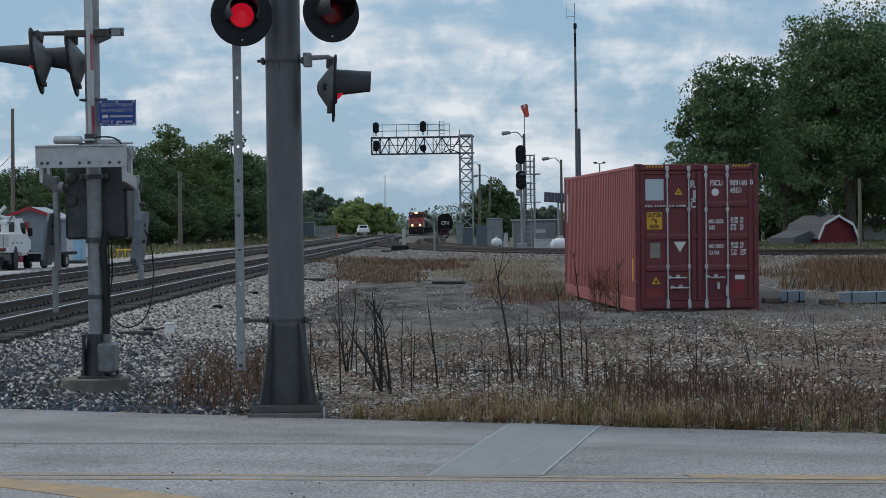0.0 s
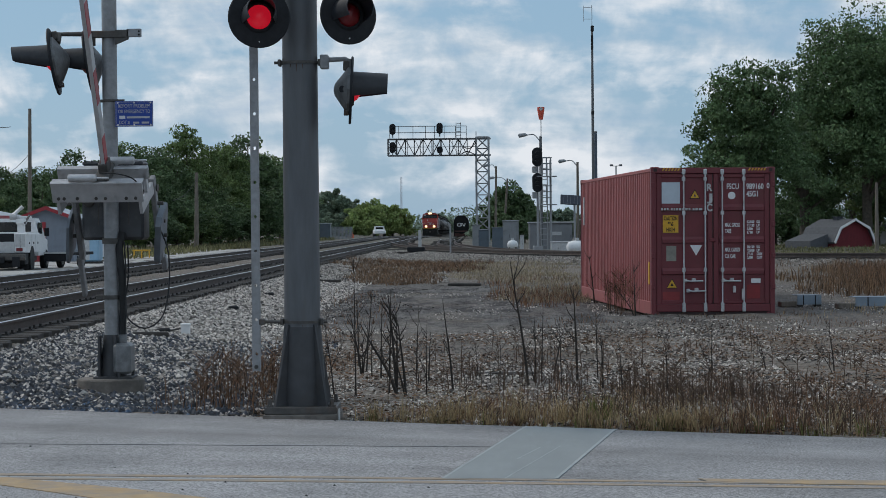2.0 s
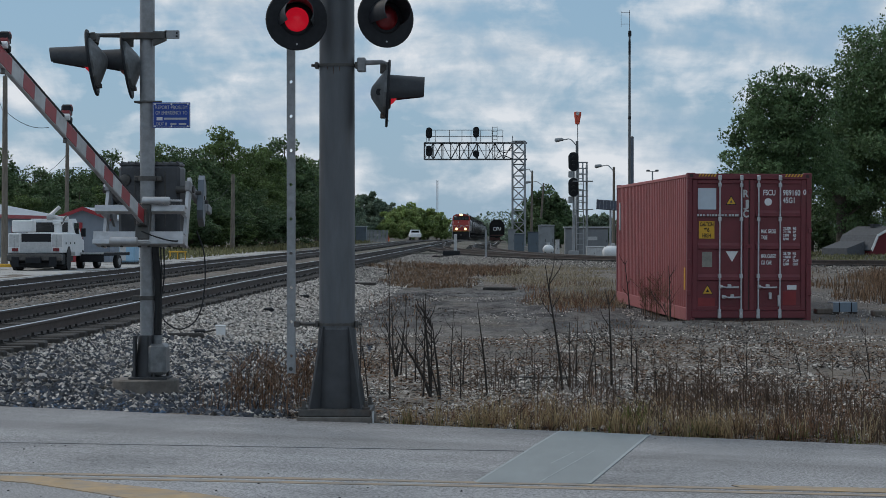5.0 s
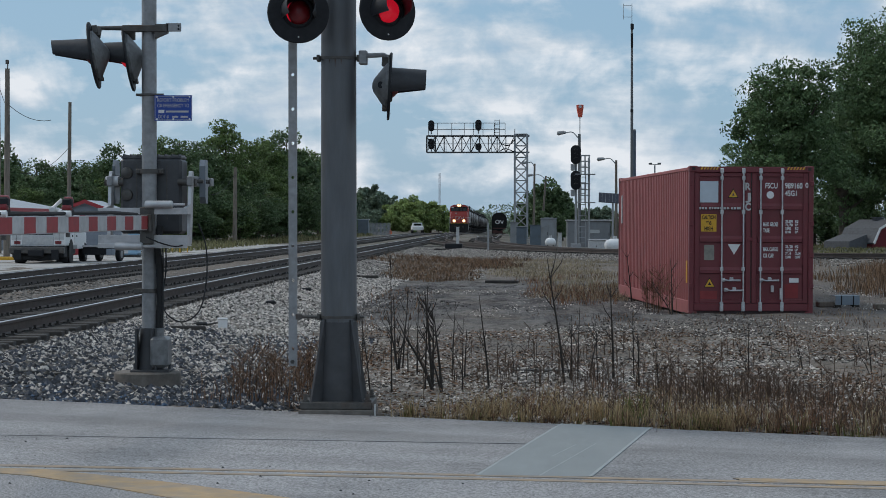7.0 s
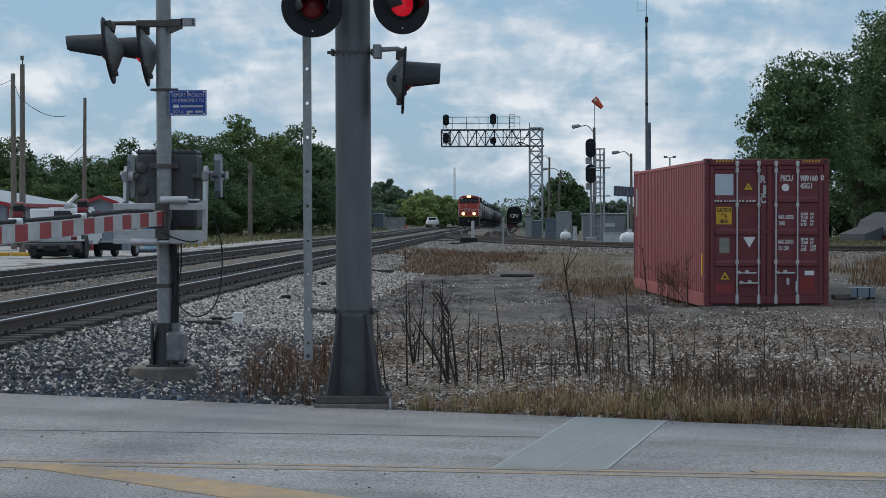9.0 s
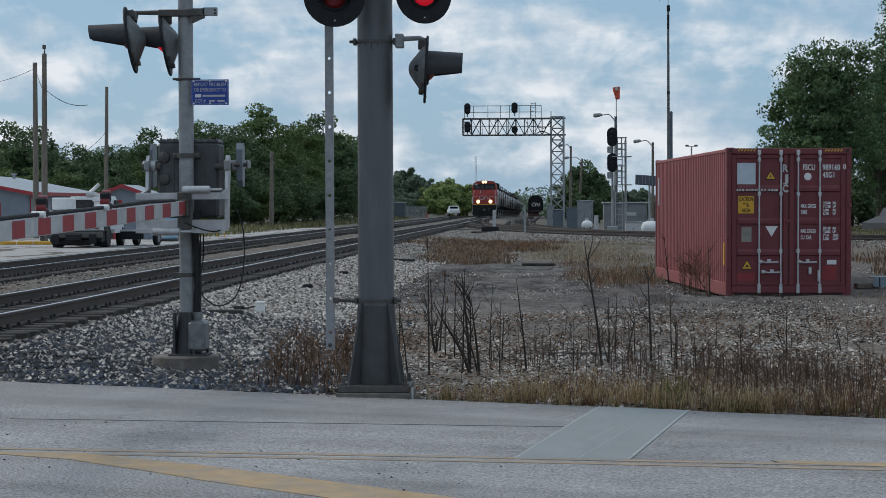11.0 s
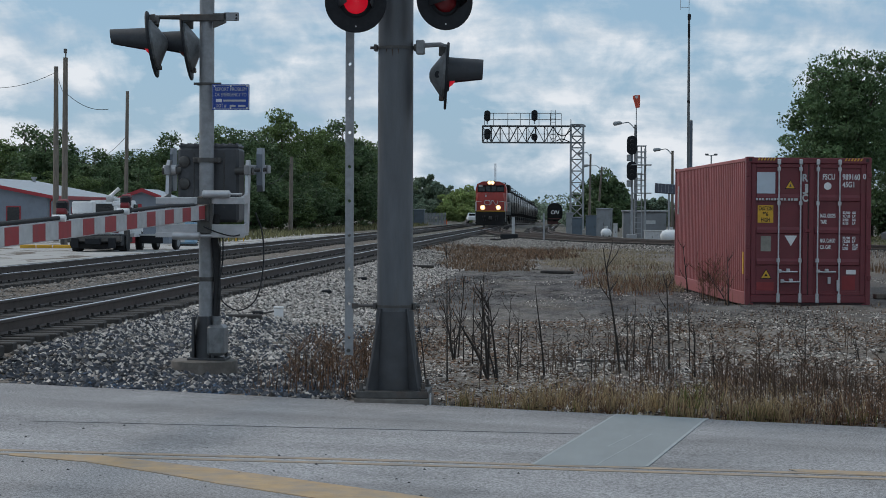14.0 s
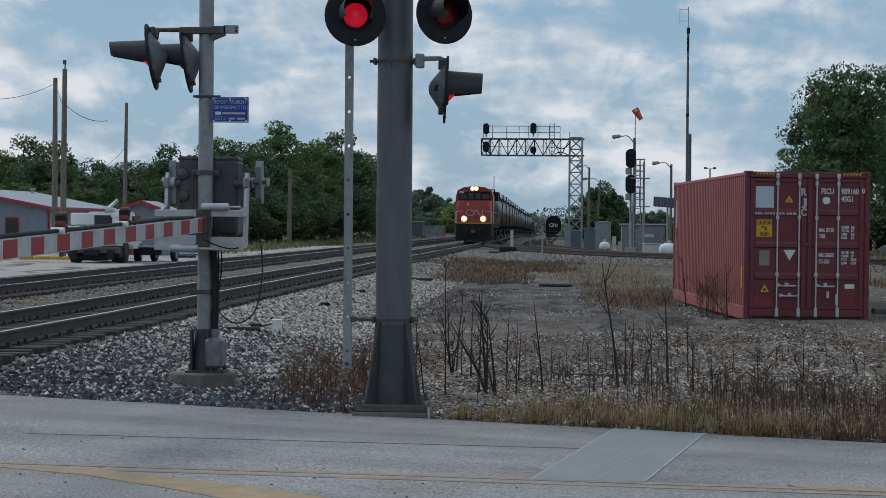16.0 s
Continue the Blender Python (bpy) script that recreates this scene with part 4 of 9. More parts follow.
# ---- the shipping container ----
def build_container():
    t = thing("shipping_container", pose(4.80, 44.2, 0.0, 0, 0.25, 3.84), "maroon high-cube steel shipping container with locked doors", "shipping container")
    W2, LEN, HT = 1.248, 12.192, 2.896

    def fx(p):
        return (p - 1328.5) * 0.01113

    def fz(p):
        return (556 - p) * 0.01118
    # corner posts, rails, castings
    for s in (-1, 1):
        part("front_post", Mesh().box(s * W2, s * (W2 - 0.10), 0.0, 0.16, -0.125, HT, 0.012), CONT, t)
        part("rear_post", Mesh().box(s * W2, s * (W2 - 0.10), LEN - 0.16, LEN, -0.125, HT, 0.012), CONT, t)
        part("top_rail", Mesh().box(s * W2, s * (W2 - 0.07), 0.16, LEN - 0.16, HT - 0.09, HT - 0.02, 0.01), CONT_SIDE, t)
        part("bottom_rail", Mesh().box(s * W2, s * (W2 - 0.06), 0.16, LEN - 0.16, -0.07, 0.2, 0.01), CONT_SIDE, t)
        prof, y, k = [], 0.16, 0
        pitch = (LEN - 0.32) / 43
        for i in range(43):
            for dy, dx in ((0, 0.0), (0.40, 0.0), (0.5, 0.036), (0.9, 0.036)):
                prof.append((s * (W2 - 0.012 - dx), 0.16 + (i + dy) * pitch))
        prof.append((s * (W2 - 0.012), LEN - 0.16))
        m = Mesh()
        n = len(prof)
        m.v = [(x, y, z) for z in (0.2, HT - 0.09) for x, y in prof]
        m.f = [(i, i + 1, n + i + 1, n + i) for i in range(n - 1)]
        part("side_panel", m, CONT_SIDE, t, "faded corrugated side wall with a sunlit tone in its paint")
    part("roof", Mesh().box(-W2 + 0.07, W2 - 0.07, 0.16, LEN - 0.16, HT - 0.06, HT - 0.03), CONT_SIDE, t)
    part("rear_wall", Mesh().box(-W2 + 0.1, W2 - 0.1, LEN - 0.12, LEN - 0.06, 0.1, HT - 0.1), CONT, t)
    part("floor_frame", Mesh().box(-W2 + 0.06, W2 - 0.06, 0.16, LEN - 0.16, 0.05, 0.16), CONT_DARK, t)
    for s in (-1, 1):
        for y0, y1 in ((-0.006, 0.172), (LEN - 0.172, LEN + 0.006)):
            for z0, z1 in ((-0.13, -0.01), (HT - 0.118, HT + 0.004)):
                cst = part("corner_casting", Mesh().box(s * (W2 + 0.004), s * (W2 - 0.162), y0, y1, z0, z1, 0.012), CONT, t)
                if y0 < 0:
                    zc = (z0 + z1) / 2
                    # a dark plate stands for the shade inside the casting's hole
                    part("slot", Mesh().box(s * (W2 - 0.05), s * (W2 - 0.115), y0 - 0.0025, y0 + 0.002, zc - 0.03, zc + 0.035), CONT_DARK, cst)
    head = part("door_header", Mesh().box(-W2 + 0.1, W2 - 0.1, 0.0, 0.12, HT - 0.125, HT - 0.01, 0.01), CONT, t)
    part("door_sill", Mesh().box(-W2 + 0.1, W2 - 0.1, 0.005, 0.15, 0.0, 0.15, 0.01), CONT, t)
    # a dark box stands for the shade below the sill
    part("floor_gap", Mesh().box(-W2 + 0.1, W2 - 0.1, 0.03, 0.15, -0.09, 0.0), CONT_DARK, t, "dark box for the shade under the doors")
    for x0 in (fx(1236), fx(1392)):
        for k in range(6):
            x = x0 + k * 0.062
            part("hazard_stripe", Mesh().add([(x, -0.003, HT - 0.07), (x + 0.03, -0.003, HT - 0.07), (x + 0.06, -0.003, HT - 0.018), (x + 0.03, -0.003, HT - 0.018),
                                              (x, 0.001, HT - 0.07), (x + 0.03, 0.001, HT - 0.07), (x + 0.06, 0.001, HT - 0.018), (x + 0.03, 0.001, HT - 0.018)],
                                             [(0, 1, 2, 3), (0, 4, 5, 1), (1, 5, 6, 2), (2, 6, 7, 3), (3, 7, 4, 0)]), YELLOW, head)
    # doors: pressed panels between raised bands
    doors = []
    for s, x0, x1 in ((-1, -W2 + 0.105, -0.012), (1, 0.012, W2 - 0.105)):
        d = part("door", Mesh().box(x0, x1, 0.05, 0.09, 0.155, HT - 0.13), CONT, t)
        doors.append(d)
        bands = [0.155, 0.755, 0.86, 1.39, 1.49, 2.03, 2.14, HT - 0.13]
        frame_m = Mesh().box(x0, x0 + 0.10, 0.022, 0.05, 0.155, HT - 0.13, 0.008).box(x1 - 0.10, x1, 0.022, 0.05, 0.155, HT - 0.13, 0.008)
        frame_m.box(x0 + 0.1, x1 - 0.1, 0.022, 0.05, 0.155, 0.235, 0.008).box(x0 + 0.1, x1 - 0.1, 0.022, 0.05, HT - 0.21, HT - 0.13, 0.008)
        part("door_frame", frame_m, CONT, d)
        for zc in (0.80, 1.43, 2.08):
            # a deep pressed step across the panel
            xa, xb = x0 + 0.12, x1 - 0.12
            g = Mesh().add([(xa, 0.05, zc + 0.075), (xb, 0.05, zc + 0.075), (xb, 0.012, zc + 0.02), (xa, 0.012, zc + 0.02), (xb, 0.012, zc - 0.045), (xa, 0.012, zc - 0.045),
                            (xb, 0.05, zc - 0.06), (xa, 0.05, zc - 0.06)], [(3, 2, 1, 0), (5, 4, 2, 3), (7, 6, 4, 5), (0, 7, 5, 3), (1, 2, 4, 6)])
            part("pressed_rib", g, CONT, d)
        part("gasket", Mesh().box(x0 - 0.012 if s < 0 else x1, x0 if s < 0 else x1 + 0.012, 0.03, 0.1, 0.155, HT - 0.13), CONT_DARK, d)
        for z in (0.5, 1.12, 1.75, 2.55):
            xx = -W2 + 0.03 if s < 0 else W2 - 0.03
            part("hinge", Mesh().box(xx - 0.035, xx + 0.035, -0.022, 0.02, z - 0.05, z + 0.05, 0.008), CONT, d)
    part("centre_seal", Mesh().box(-0.011, 0.011, 0.035, 0.06, 0.16, HT - 0.13), CONT_DARK, t)
    part("centre_latch", Mesh().box(-0.07, 0.05, 0.0, 0.03, 1.40, 1.47, 0.008), CONT, t)
    for i, xp in enumerate((1275, 1314, 1345, 1384)):
        x, d = fx(xp), doors[0 if i < 2 else 1]
        bar = part("locking_bar", Mesh().tube([(x, -0.012, 0.06), (x, -0.012, 2.84)], 0.0165, 12), ALU, d, "galvanised locking bar")
        for z in (0.14, 0.84, 1.98, 2.66):
            part("bar_bracket", Mesh().box(x - 0.034, x + 0.034, -0.03, 0.024, z - 0.042, z + 0.042, 0.01), ALU, bar)
        for z in (0.05, 2.80):
            part("cam_lock", Mesh().box(x - 0.035, x + 0.035, -0.035, 0.01, z - 0.055, z + 0.055, 0.012), ALU, bar)
    for x0, x1, z in ((1277, 1309, 500), (1282, 1314, 518), (1346, 1378, 500)):
        a, b, zz = fx(x0), fx(x1), fz(z)
        part("bar_handle", Mesh().tube([(a, -0.045, zz), (a + 0.1, -0.05, zz - 0.015), (b, -0.05, zz - 0.01)], [0.02, 0.016, 0.02], 8)
             .box(a - 0.03, a + 0.04, -0.05, 0.02, zz - 0.035, zz + 0.035, 0.008).box((a + b) / 2 - 0.04, (a + b) / 2 + 0.03, -0.055, 0.02, zz - 0.03, zz + 0.05, 0.008), ALU, doors[0 if x0 < 1328 else 1])
    part("seal_box", Mesh().box(fx(1364), fx(1369), -0.03, 0.02, fz(522), fz(510), 0.006), ALU, doors[1])
    part("padlock", Mesh().box(fx(1380), fx(1384), -0.035, 0.02, fz(535), fz(515), 0.005), ALU, doors[1])

    def plate(name, xa, xb, za, zb, material, d, label=""):
        return part(name, Mesh().box(fx(xa), fx(xb), 0.044, 0.0505, fz(za), fz(zb)), material, d, label)

    def tri(name, cx, cz, w, h, material, d, y=0.044, down=False):
        x, z = fx(cx), fz(cz)
        k = -1 if down else 1
        return part(name, Mesh().prism([(x - w, z - k * h), (x + w, z - k * h), (x, z + k * h)], y, 0.0505), material, d)
    dl, dr = doors
    PALE = mat("pale_blue_sheet", (0.50, 0.56, 0.62), 0.4, 0, 0.06, 6)
    plate("blank_notice", 1236, 1269, 324, 362, PALE, dl, "pale blank sheet on the door")
    tri("warning_triangle", 1296, 345, 0.108, 0.095, BLACK, dl, 0.0455)
    tri("warning_face", 1296, 345.5, 0.088, 0.076, YELLOW, dl)
    tri("warning_mark", 1296, 347, 0.025, 0.03, STEEL_DARK, dl, 0.0425)
    tri("warning_triangle", 1254, 505, 0.115, 0.10, BLACK, dl, 0.0455)
    tri("warning_face", 1254, 505.5, 0.095, 0.08, YELLOW, dl)
    tri("warning_mark", 1254, 507, 0.035, 0.03, BLACK, dl, 0.0425)
    tri("white_triangle", 1298, 446, 0.125, 0.105, WHITE, dl, down=True)
    y0 = 0.0435
    cau = plate("caution_label", 1238, 1266, 383, 414, YELLOW, dl, "yellow caution label with black letters")
    for w, z, wd in (("CAUTION", 389, 0.27), ("9'6", 399, 0.11), ("HIGH", 409, 0.17)):
        text("lettering", w, 0.11, BLACK, cau, pose(fx(1252) - wd / 2, y0, fz(z), 90), bold=0.003, width=wd)
    plate("grey_plate", 1244, 1262, 438, 465, mat("worn_data_plate", (0.24, 0.23, 0.20), 0.4, 0.5, 0.2, 12), dl)
    # the lessor's web line, as plain bars
    x = 1234.5
    for w in (5, 5, 5, 2.5, 5, 4, 6, 5, 6, 6, 5, 2.5, 5, 6, 8):
        part("name_bar", Mesh().box(fx(x), fx(x + w - 1.7), 0.004, 0.0135, fz(374.3), fz(370.2 if w > 3 else 373)), WHITE_DULL, dl)
        x += w
    for i, ch in enumerate("RJC"):
        text("lettering", ch, 0.20, WHITE_DULL, dl, pose(fx(1317.2), 0.018, fz(334 + i * 18), 90), width=0.115, bold=0.008)
    text("lettering", "FSCU", 0.155, WHITE, dr, pose(fx(1354), y0, fz(332), 90), bold=0.003, width=0.245)
    text("lettering", "989160", 0.155, WHITE, dr, pose(fx(1389.5), y0, fz(332), 90), bold=0.003, width=0.35)
    text("lettering", "0", 0.14, WHITE, dr, pose(fx(1426), y0 - 0.022, fz(331), 90), bold=0.003, width=0.06)
    text("lettering", "45G1", 0.155, WHITE, dr, pose(fx(1389.5), y0, fz(345.5), 90), bold=0.003, width=0.235)
    disc = Mesh().tube([(fx(1363), 0.044, fz(348)), (fx(1363), 0.0505, fz(348))], 0.075, 24)
    part("white_disc", disc, WHITE, dr)
    for w, z, wd in (("MAX. GROSS", 401, 0.30), ("TARE", 412, 0.125), ("MAX. CARGO", 445.5, 0.30), ("CU. CAP.", 457, 0.22)):
        text("lettering", w, 0.11, WHITE, dr, pose(fx(1350.5), y0, fz(z), 90), bold=0.003, width=wd)
    for z0, rows in ((395.5, (("32,500", "KG"), ("71,650", "LB"), ("3,900", "KG"), ("8,600", "LB"))), (440.5, (("28,600", "KG"), ("63,050", "LB"), ("76.4", "CU.M"), ("2,700", "CU.FT")))):
        for i, (a, b) in enumerate(rows):
            z = fz(z0 + i * 6.3)
            text("lettering", a, 0.07, WHITE, dr, pose(fx(1390.5), y0, z, 90), bold=0.003, width=0.15 if len(a) > 5 else 0.115)
            text("lettering", b, 0.07, WHITE, dr, pose(fx(1408), y0, z, 90), bold=0.003, width=0.065 if len(b) < 3 else 0.11)
    plate("white_label", 1398, 1415, 497, 505, WHITE, dr)
    plate("repainted_patch", 1390, 1414, 508, 533, mat("fresh_red_touch_up", (0.22, 0.02, 0.022), 0.5, 0, 0.15, 5), dr)
    plate("repainted_patch", 1237, 1268, 520, 541, mat("red_touch_up", (0.24, 0.026, 0.028), 0.5, 0, 0.15, 5), dl)
    plate("white_label", 1412, 1423, 535, 539, WHITE_DULL, dr)
    part("name_bar", Mesh().box(-W2 - 0.003, -W2 + 0.02, LEN - 0.75, LEN - 0.62, 1.75, 2.45), WHITE_DULL, t)
    part("yellow_mark", Mesh().box(-W2 - 0.004, -W2 + 0.01, 0.30, 0.42, 0.55, 1.0), YELLOW, t)
    return t


build_container()


# ---- the train ----
TRAIN_Y = [(0.0, 446), (2.0, 427), (4.0, 402), (6.5, 365), (8.5, 327), (11.3, 273), (14.0, 220), (16.0, 180)]
TRAIN = []
LOCO_RED = mat("locomotive_red_paint", (0.32, 0.024, 0.014), 0.4, 0, 0.12, 1.2, 0, 60, (0.16, 0.03, 0.02), 0.35, 1.0)
LOCO_BLACK = mat("sooty_black_paint", (0.014, 0.0135, 0.0135), 0.7, 0, 0.3, 1.5, 0.05, 30, (0.032, 0.028, 0.025), 0.3, 1.2, spec=0.15)
GLASS_DARK = mat("dark_glass", (0.012, 0.014, 0.016), 0.08, 0, 0.1, 3)
TANK_BLACK = mat("tank_black_paint", (0.055, 0.052, 0.052), 0.38, 0, 0.3, 0.7, 0, 60, (0.15, 0.138, 0.13), 0.5, 0.9, spec=0.5)
TANK_GREY = mat("tank_grey_paint", (0.22, 0.215, 0.21), 0.45, 0, 0.2, 0.7, 0, 60, (0.12, 0.10, 0.09), 0.4, 0.6)
# warm glow for rings added round the lamps, imitating their bloom
LAMP_HALO = mat("warm_lamp_halo", (0.9, 0.6, 0.35), 0.3, 0, 0.05, 3, emit=0.95, emit_color=(1.0, 0.60, 0.30))
HEADLAMP = mat("lit_headlamp", (1.0, 0.9, 0.75), 0.3, 0, 0.02, 3, emit=2.6, emit_color=(1.0, 0.74, 0.42))
ROOF_LAMP = mat("lit_roof_headlamp", (1.0, 0.9, 0.75), 0.3, 0, 0.02, 3, emit=2.4, emit_color=(1.0, 0.74, 0.42))


def bogie(parent, y, label="", axles=3):
    span = 1.6 * (axles - 1)
    b = part("bogie", Mesh().box(-1.15, -1.0, y - span / 2 - 0.6, y + span / 2 + 0.6, 0.45, 0.85, 0.05).box(1.0, 1.15, y - span / 2 - 0.6, y + span / 2 + 0.6, 0.45, 0.85, 0.05)
             .box(-1.0, 1.0, y - 0.3, y + 0.3, 0.5, 0.85, 0.04), LOCO_BLACK, parent)
    for k in range(axles):
        yy = y - span / 2 + 1.6 * k
        part("wheelset", Mesh().tube([(-0.8, yy, 0.5), (0.8, yy, 0.5)], 0.09, 10).tube([(-0.82, yy, 0.5), (-0.69, yy, 0.5)], 0.5, 22).tube([(0.69, yy, 0.5), (0.82, yy, 0.5)], 0.5, 22), STEEL_DARK, b)


def build_locomotive():
    t = thing("locomotive", pose(MAIN_1, TRAIN_Y[0][1], RAIL_Z), "red and black diesel locomotive with lit headlights", "locomotive")
    part("underframe", Mesh().box(-1.5, 1.5, 0.5, 21.8, 1.15, 1.55, 0.03), LOCO_BLACK, t)
    # nose: sloped hood, wide as the cab
    nose = Mesh().add([(-1.5, 0.95, 1.55), (1.5, 0.95, 1.55), (1.5, 2.9, 1.55), (-1.5, 2.9, 1.55),
                       (-1.36, 0.98, 2.7), (1.36, 0.98, 2.7), (-1.2, 1.25, 3.38), (1.2, 1.25, 3.38), (1.52, 2.9, 3.45), (-1.52, 2.9, 3.45), (1.5, 1.5, 2.7), (-1.5, 1.5, 2.7), (1.45, 1.7, 3.38), (-1.45, 1.7, 3.38)],
                      [(0, 1, 5, 4), (4, 5, 7, 6), (1, 2, 8, 12, 10), (3, 0, 11, 13, 9), (0, 4, 11), (1, 10, 5), (5, 10, 12, 7), (4, 6, 13, 11), (6, 7, 12, 8, 9, 13), (0, 3, 2, 1), (2, 3, 9, 8)])
    part("nose", nose, LOCO_RED, t)
    cab = part("cab", Mesh().prism([(-1.55, 1.55), (1.55, 1.55), (1.55, 3.75), (1.40, 4.28), (0.85, 4.55), (-0.85, 4.55), (-1.40, 4.28), (-1.55, 3.75)], 2.0, 5.2), LOCO_RED, t)
    for x0, x1 in ((-1.25, -0.62), (-0.52, -0.06), (0.06, 0.52), (0.62, 1.25)):
        part("windscreen", Mesh().box(x0, x1, 1.97, 2.01, 3.55, 4.08 if abs(x0 + x1) < 1.3 else 3.98, 0.01), GLASS_DARK, cab)
    part("window_surround", Mesh().box(-1.34, 1.34, 1.985, 2.0, 3.48, 4.16, 0.004), LOCO_BLACK, cab)
    part("number_board", Mesh().box(-1.25, -0.85, 1.94, 1.99, 4.02, 4.2, 0.01), WHITE_DULL, cab)
    part("number_board", Mesh().box(0.85, 1.25, 1.94, 1.99, 4.02, 4.2, 0.01), BLACK, cab)
    part("lamp_case", Mesh().box(-0.42, 0.42, 1.8, 2.1, 4.22, 4.62, 0.05), LOCO_BLACK, cab)
    for x in (-0.16, 0.16):
        part("headlamp", Mesh().tube([(x, 1.79, 4.42), (x, 1.72, 4.42), (x, 1.68, 4.42)], [0.12, 0.11, 0.06], 16), ROOF_LAMP, cab, "glowing roof headlight")
        part("lamp_reflector", Mesh().tube([(x, 1.795, 4.42), (x, 1.76, 4.42)], [0.2, 0.19], 16), LAMP_HALO, cab)
    for s in (-1, 1):
        part("ditch_light", Mesh().tube([(s * 0.78, 0.5, 1.92), (s * 0.78, 0.42, 1.92), (s * 0.78, 0.36, 1.92)], [0.15, 0.14, 0.08], 16), HEADLAMP, t, "glowing ditch light")
        part("lamp_reflector", Mesh().tube([(s * 0.78, 0.505, 1.92), (s * 0.78, 0.46, 1.92)], [0.26, 0.25], 18), LAMP_HALO, t)
        part("ditch_case", Mesh().tube([(s * 0.78, 0.5, 1.92), (s * 0.78, 0.8, 1.92)], [0.22, 0.16], 14).box(s * 0.78 - 0.06, s * 0.78 + 0.06, 0.6, 0.75, 1.55, 1.8), LOCO_BLACK, t)
        rail = Mesh().tube([(s * 1.42, 0.55, 1.55), (s * 1.42, 0.55, 2.5), (s * 0.9, 0.55, 2.55)], 0.028, 8)
        part("handrail", rail, WHITE_DULL, t)
        part("side_rail", Mesh().tube([(s * 1.5, 0.6, 0.5), (s * 1.5, 0.6, 2.45), (s * 1.5, 2.0, 2.5)], 0.03, 8), WHITE_DULL, t)
        for y in (6, 9, 12, 15, 18, 21):
            part("stanchion", Mesh().tube([(s * 1.48, y, 1.55), (s * 1.48, y, 2.5)], 0.02, 6), WHITE_DULL, t)
        part("walkway_rail", Mesh().tube([(s * 1.48, 5.4, 2.5), (s * 1.48, 21.5, 2.5)], 0.02, 6), WHITE_DULL, t)
        steps = Mesh().box(s * 1.15, s * 1.52, 0.75, 1.05, 0.35, 1.2, 0.02)
        part("steps", steps, LOCO_BLACK, t)
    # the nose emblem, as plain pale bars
    emblem = Mesh().tube(smooth3([(-0.1, 0.945, 2.6), (-0.42, 0.945, 2.64), (-0.62, 0.945, 2.5), (-0.6, 0.945, 2.28), (-0.38, 0.945, 2.2), (-0.12, 0.945, 2.22), (-0.05, 0.945, 2.42), (-0.1, 0.945, 2.6)]), 0.035, 6)
    emblem.tube(smooth3([(0.02, 0.945, 2.2), (0.08, 0.945, 2.55), (0.25, 0.945, 2.6), (0.48, 0.945, 2.25), (0.66, 0.945, 2.3), (0.72, 0.945, 2.62)]), 0.035, 6)
    part("emblem", emblem, WHITE_DULL, t, "pale looping emblem on the nose")
    part("nose_badge", Mesh().box(-0.56, -0.42, 0.985, 1.05, 3.0, 3.18, 0.01).box(-0.5, -0.46, 1.0, 1.1, 3.15, 3.35), WHITE_DULL, t)
    part("yellow_sill", Mesh().box(-1.42, 1.42, 0.455, 0.5, 1.52, 1.60, 0.01), YELLOW, t)
    part("pilot", Mesh().add([(-1.5, 0.45, 1.5), (1.5, 0.45, 1.5), (1.45, 0.15, 0.5), (-1.45, 0.15, 0.5), (1.38, 0.05, 0.12), (-1.38, 0.05, 0.12),
                              (-1.5, 0.9, 1.5), (1.5, 0.9, 1.5), (1.4, 0.8, 0.12), (-1.4, 0.8, 0.12)],
                             [(0, 1, 2, 3), (3, 2, 4, 5), (1, 7, 8, 4, 2), (0, 3, 5, 9, 6), (0, 6, 7, 1), (5, 4, 8, 9), (6, 9, 8, 7)]), LOCO_BLACK, t)
    part("coupler", Mesh().box(-0.16, 0.16, -0.35, 0.5, 0.72, 1.02, 0.04), STEEL_DARK, t)
    for x in (-0.75, -0.55, 0.55, 0.75):
        part("air_hose", Mesh().tube(smooth3([(x, 0.4, 1.15), (x, 0.2, 0.95), (x * 0.9, 0.2, 0.6)]), 0.035, 6), RUBBER, t)
    hood = part("engine_hood", Mesh().prism([(-1.0, 1.55), (1.0, 1.55), (1.0, 3.9), (0.75, 4.3), (-0.75, 4.3), (-1.0, 3.9)], 5.2, 21.2), LOCO_BLACK, t)
    for y in (12.0, 14.2, 18.6):
        part("roof_fan", Mesh().tube([(0, y, 4.3), (0, y, 4.55)], 0.7, 18), LOCO_BLACK, hood)
    part("radiator_wing", Mesh().box(-1.5, 1.5, 16.8, 21.0, 3.6, 4.4, 0.08), LOCO_BLACK, hood)
    part("red_panel", Mesh().box(-1.012, -1.003, 5.6, 10.5, 1.7, 3.8).box(1.003, 1.012, 5.6, 10.5, 1.7, 3.8), LOCO_RED, hood)
    part("fuel_tank", Mesh().box(-1.35, 1.35, 7.6, 13.6, 0.35, 1.15, 0.15), LOCO_BLACK, t)
    bogie(t, 3.7)
    bogie(t, 18.0)
    TRAIN.append((t, 0.0))


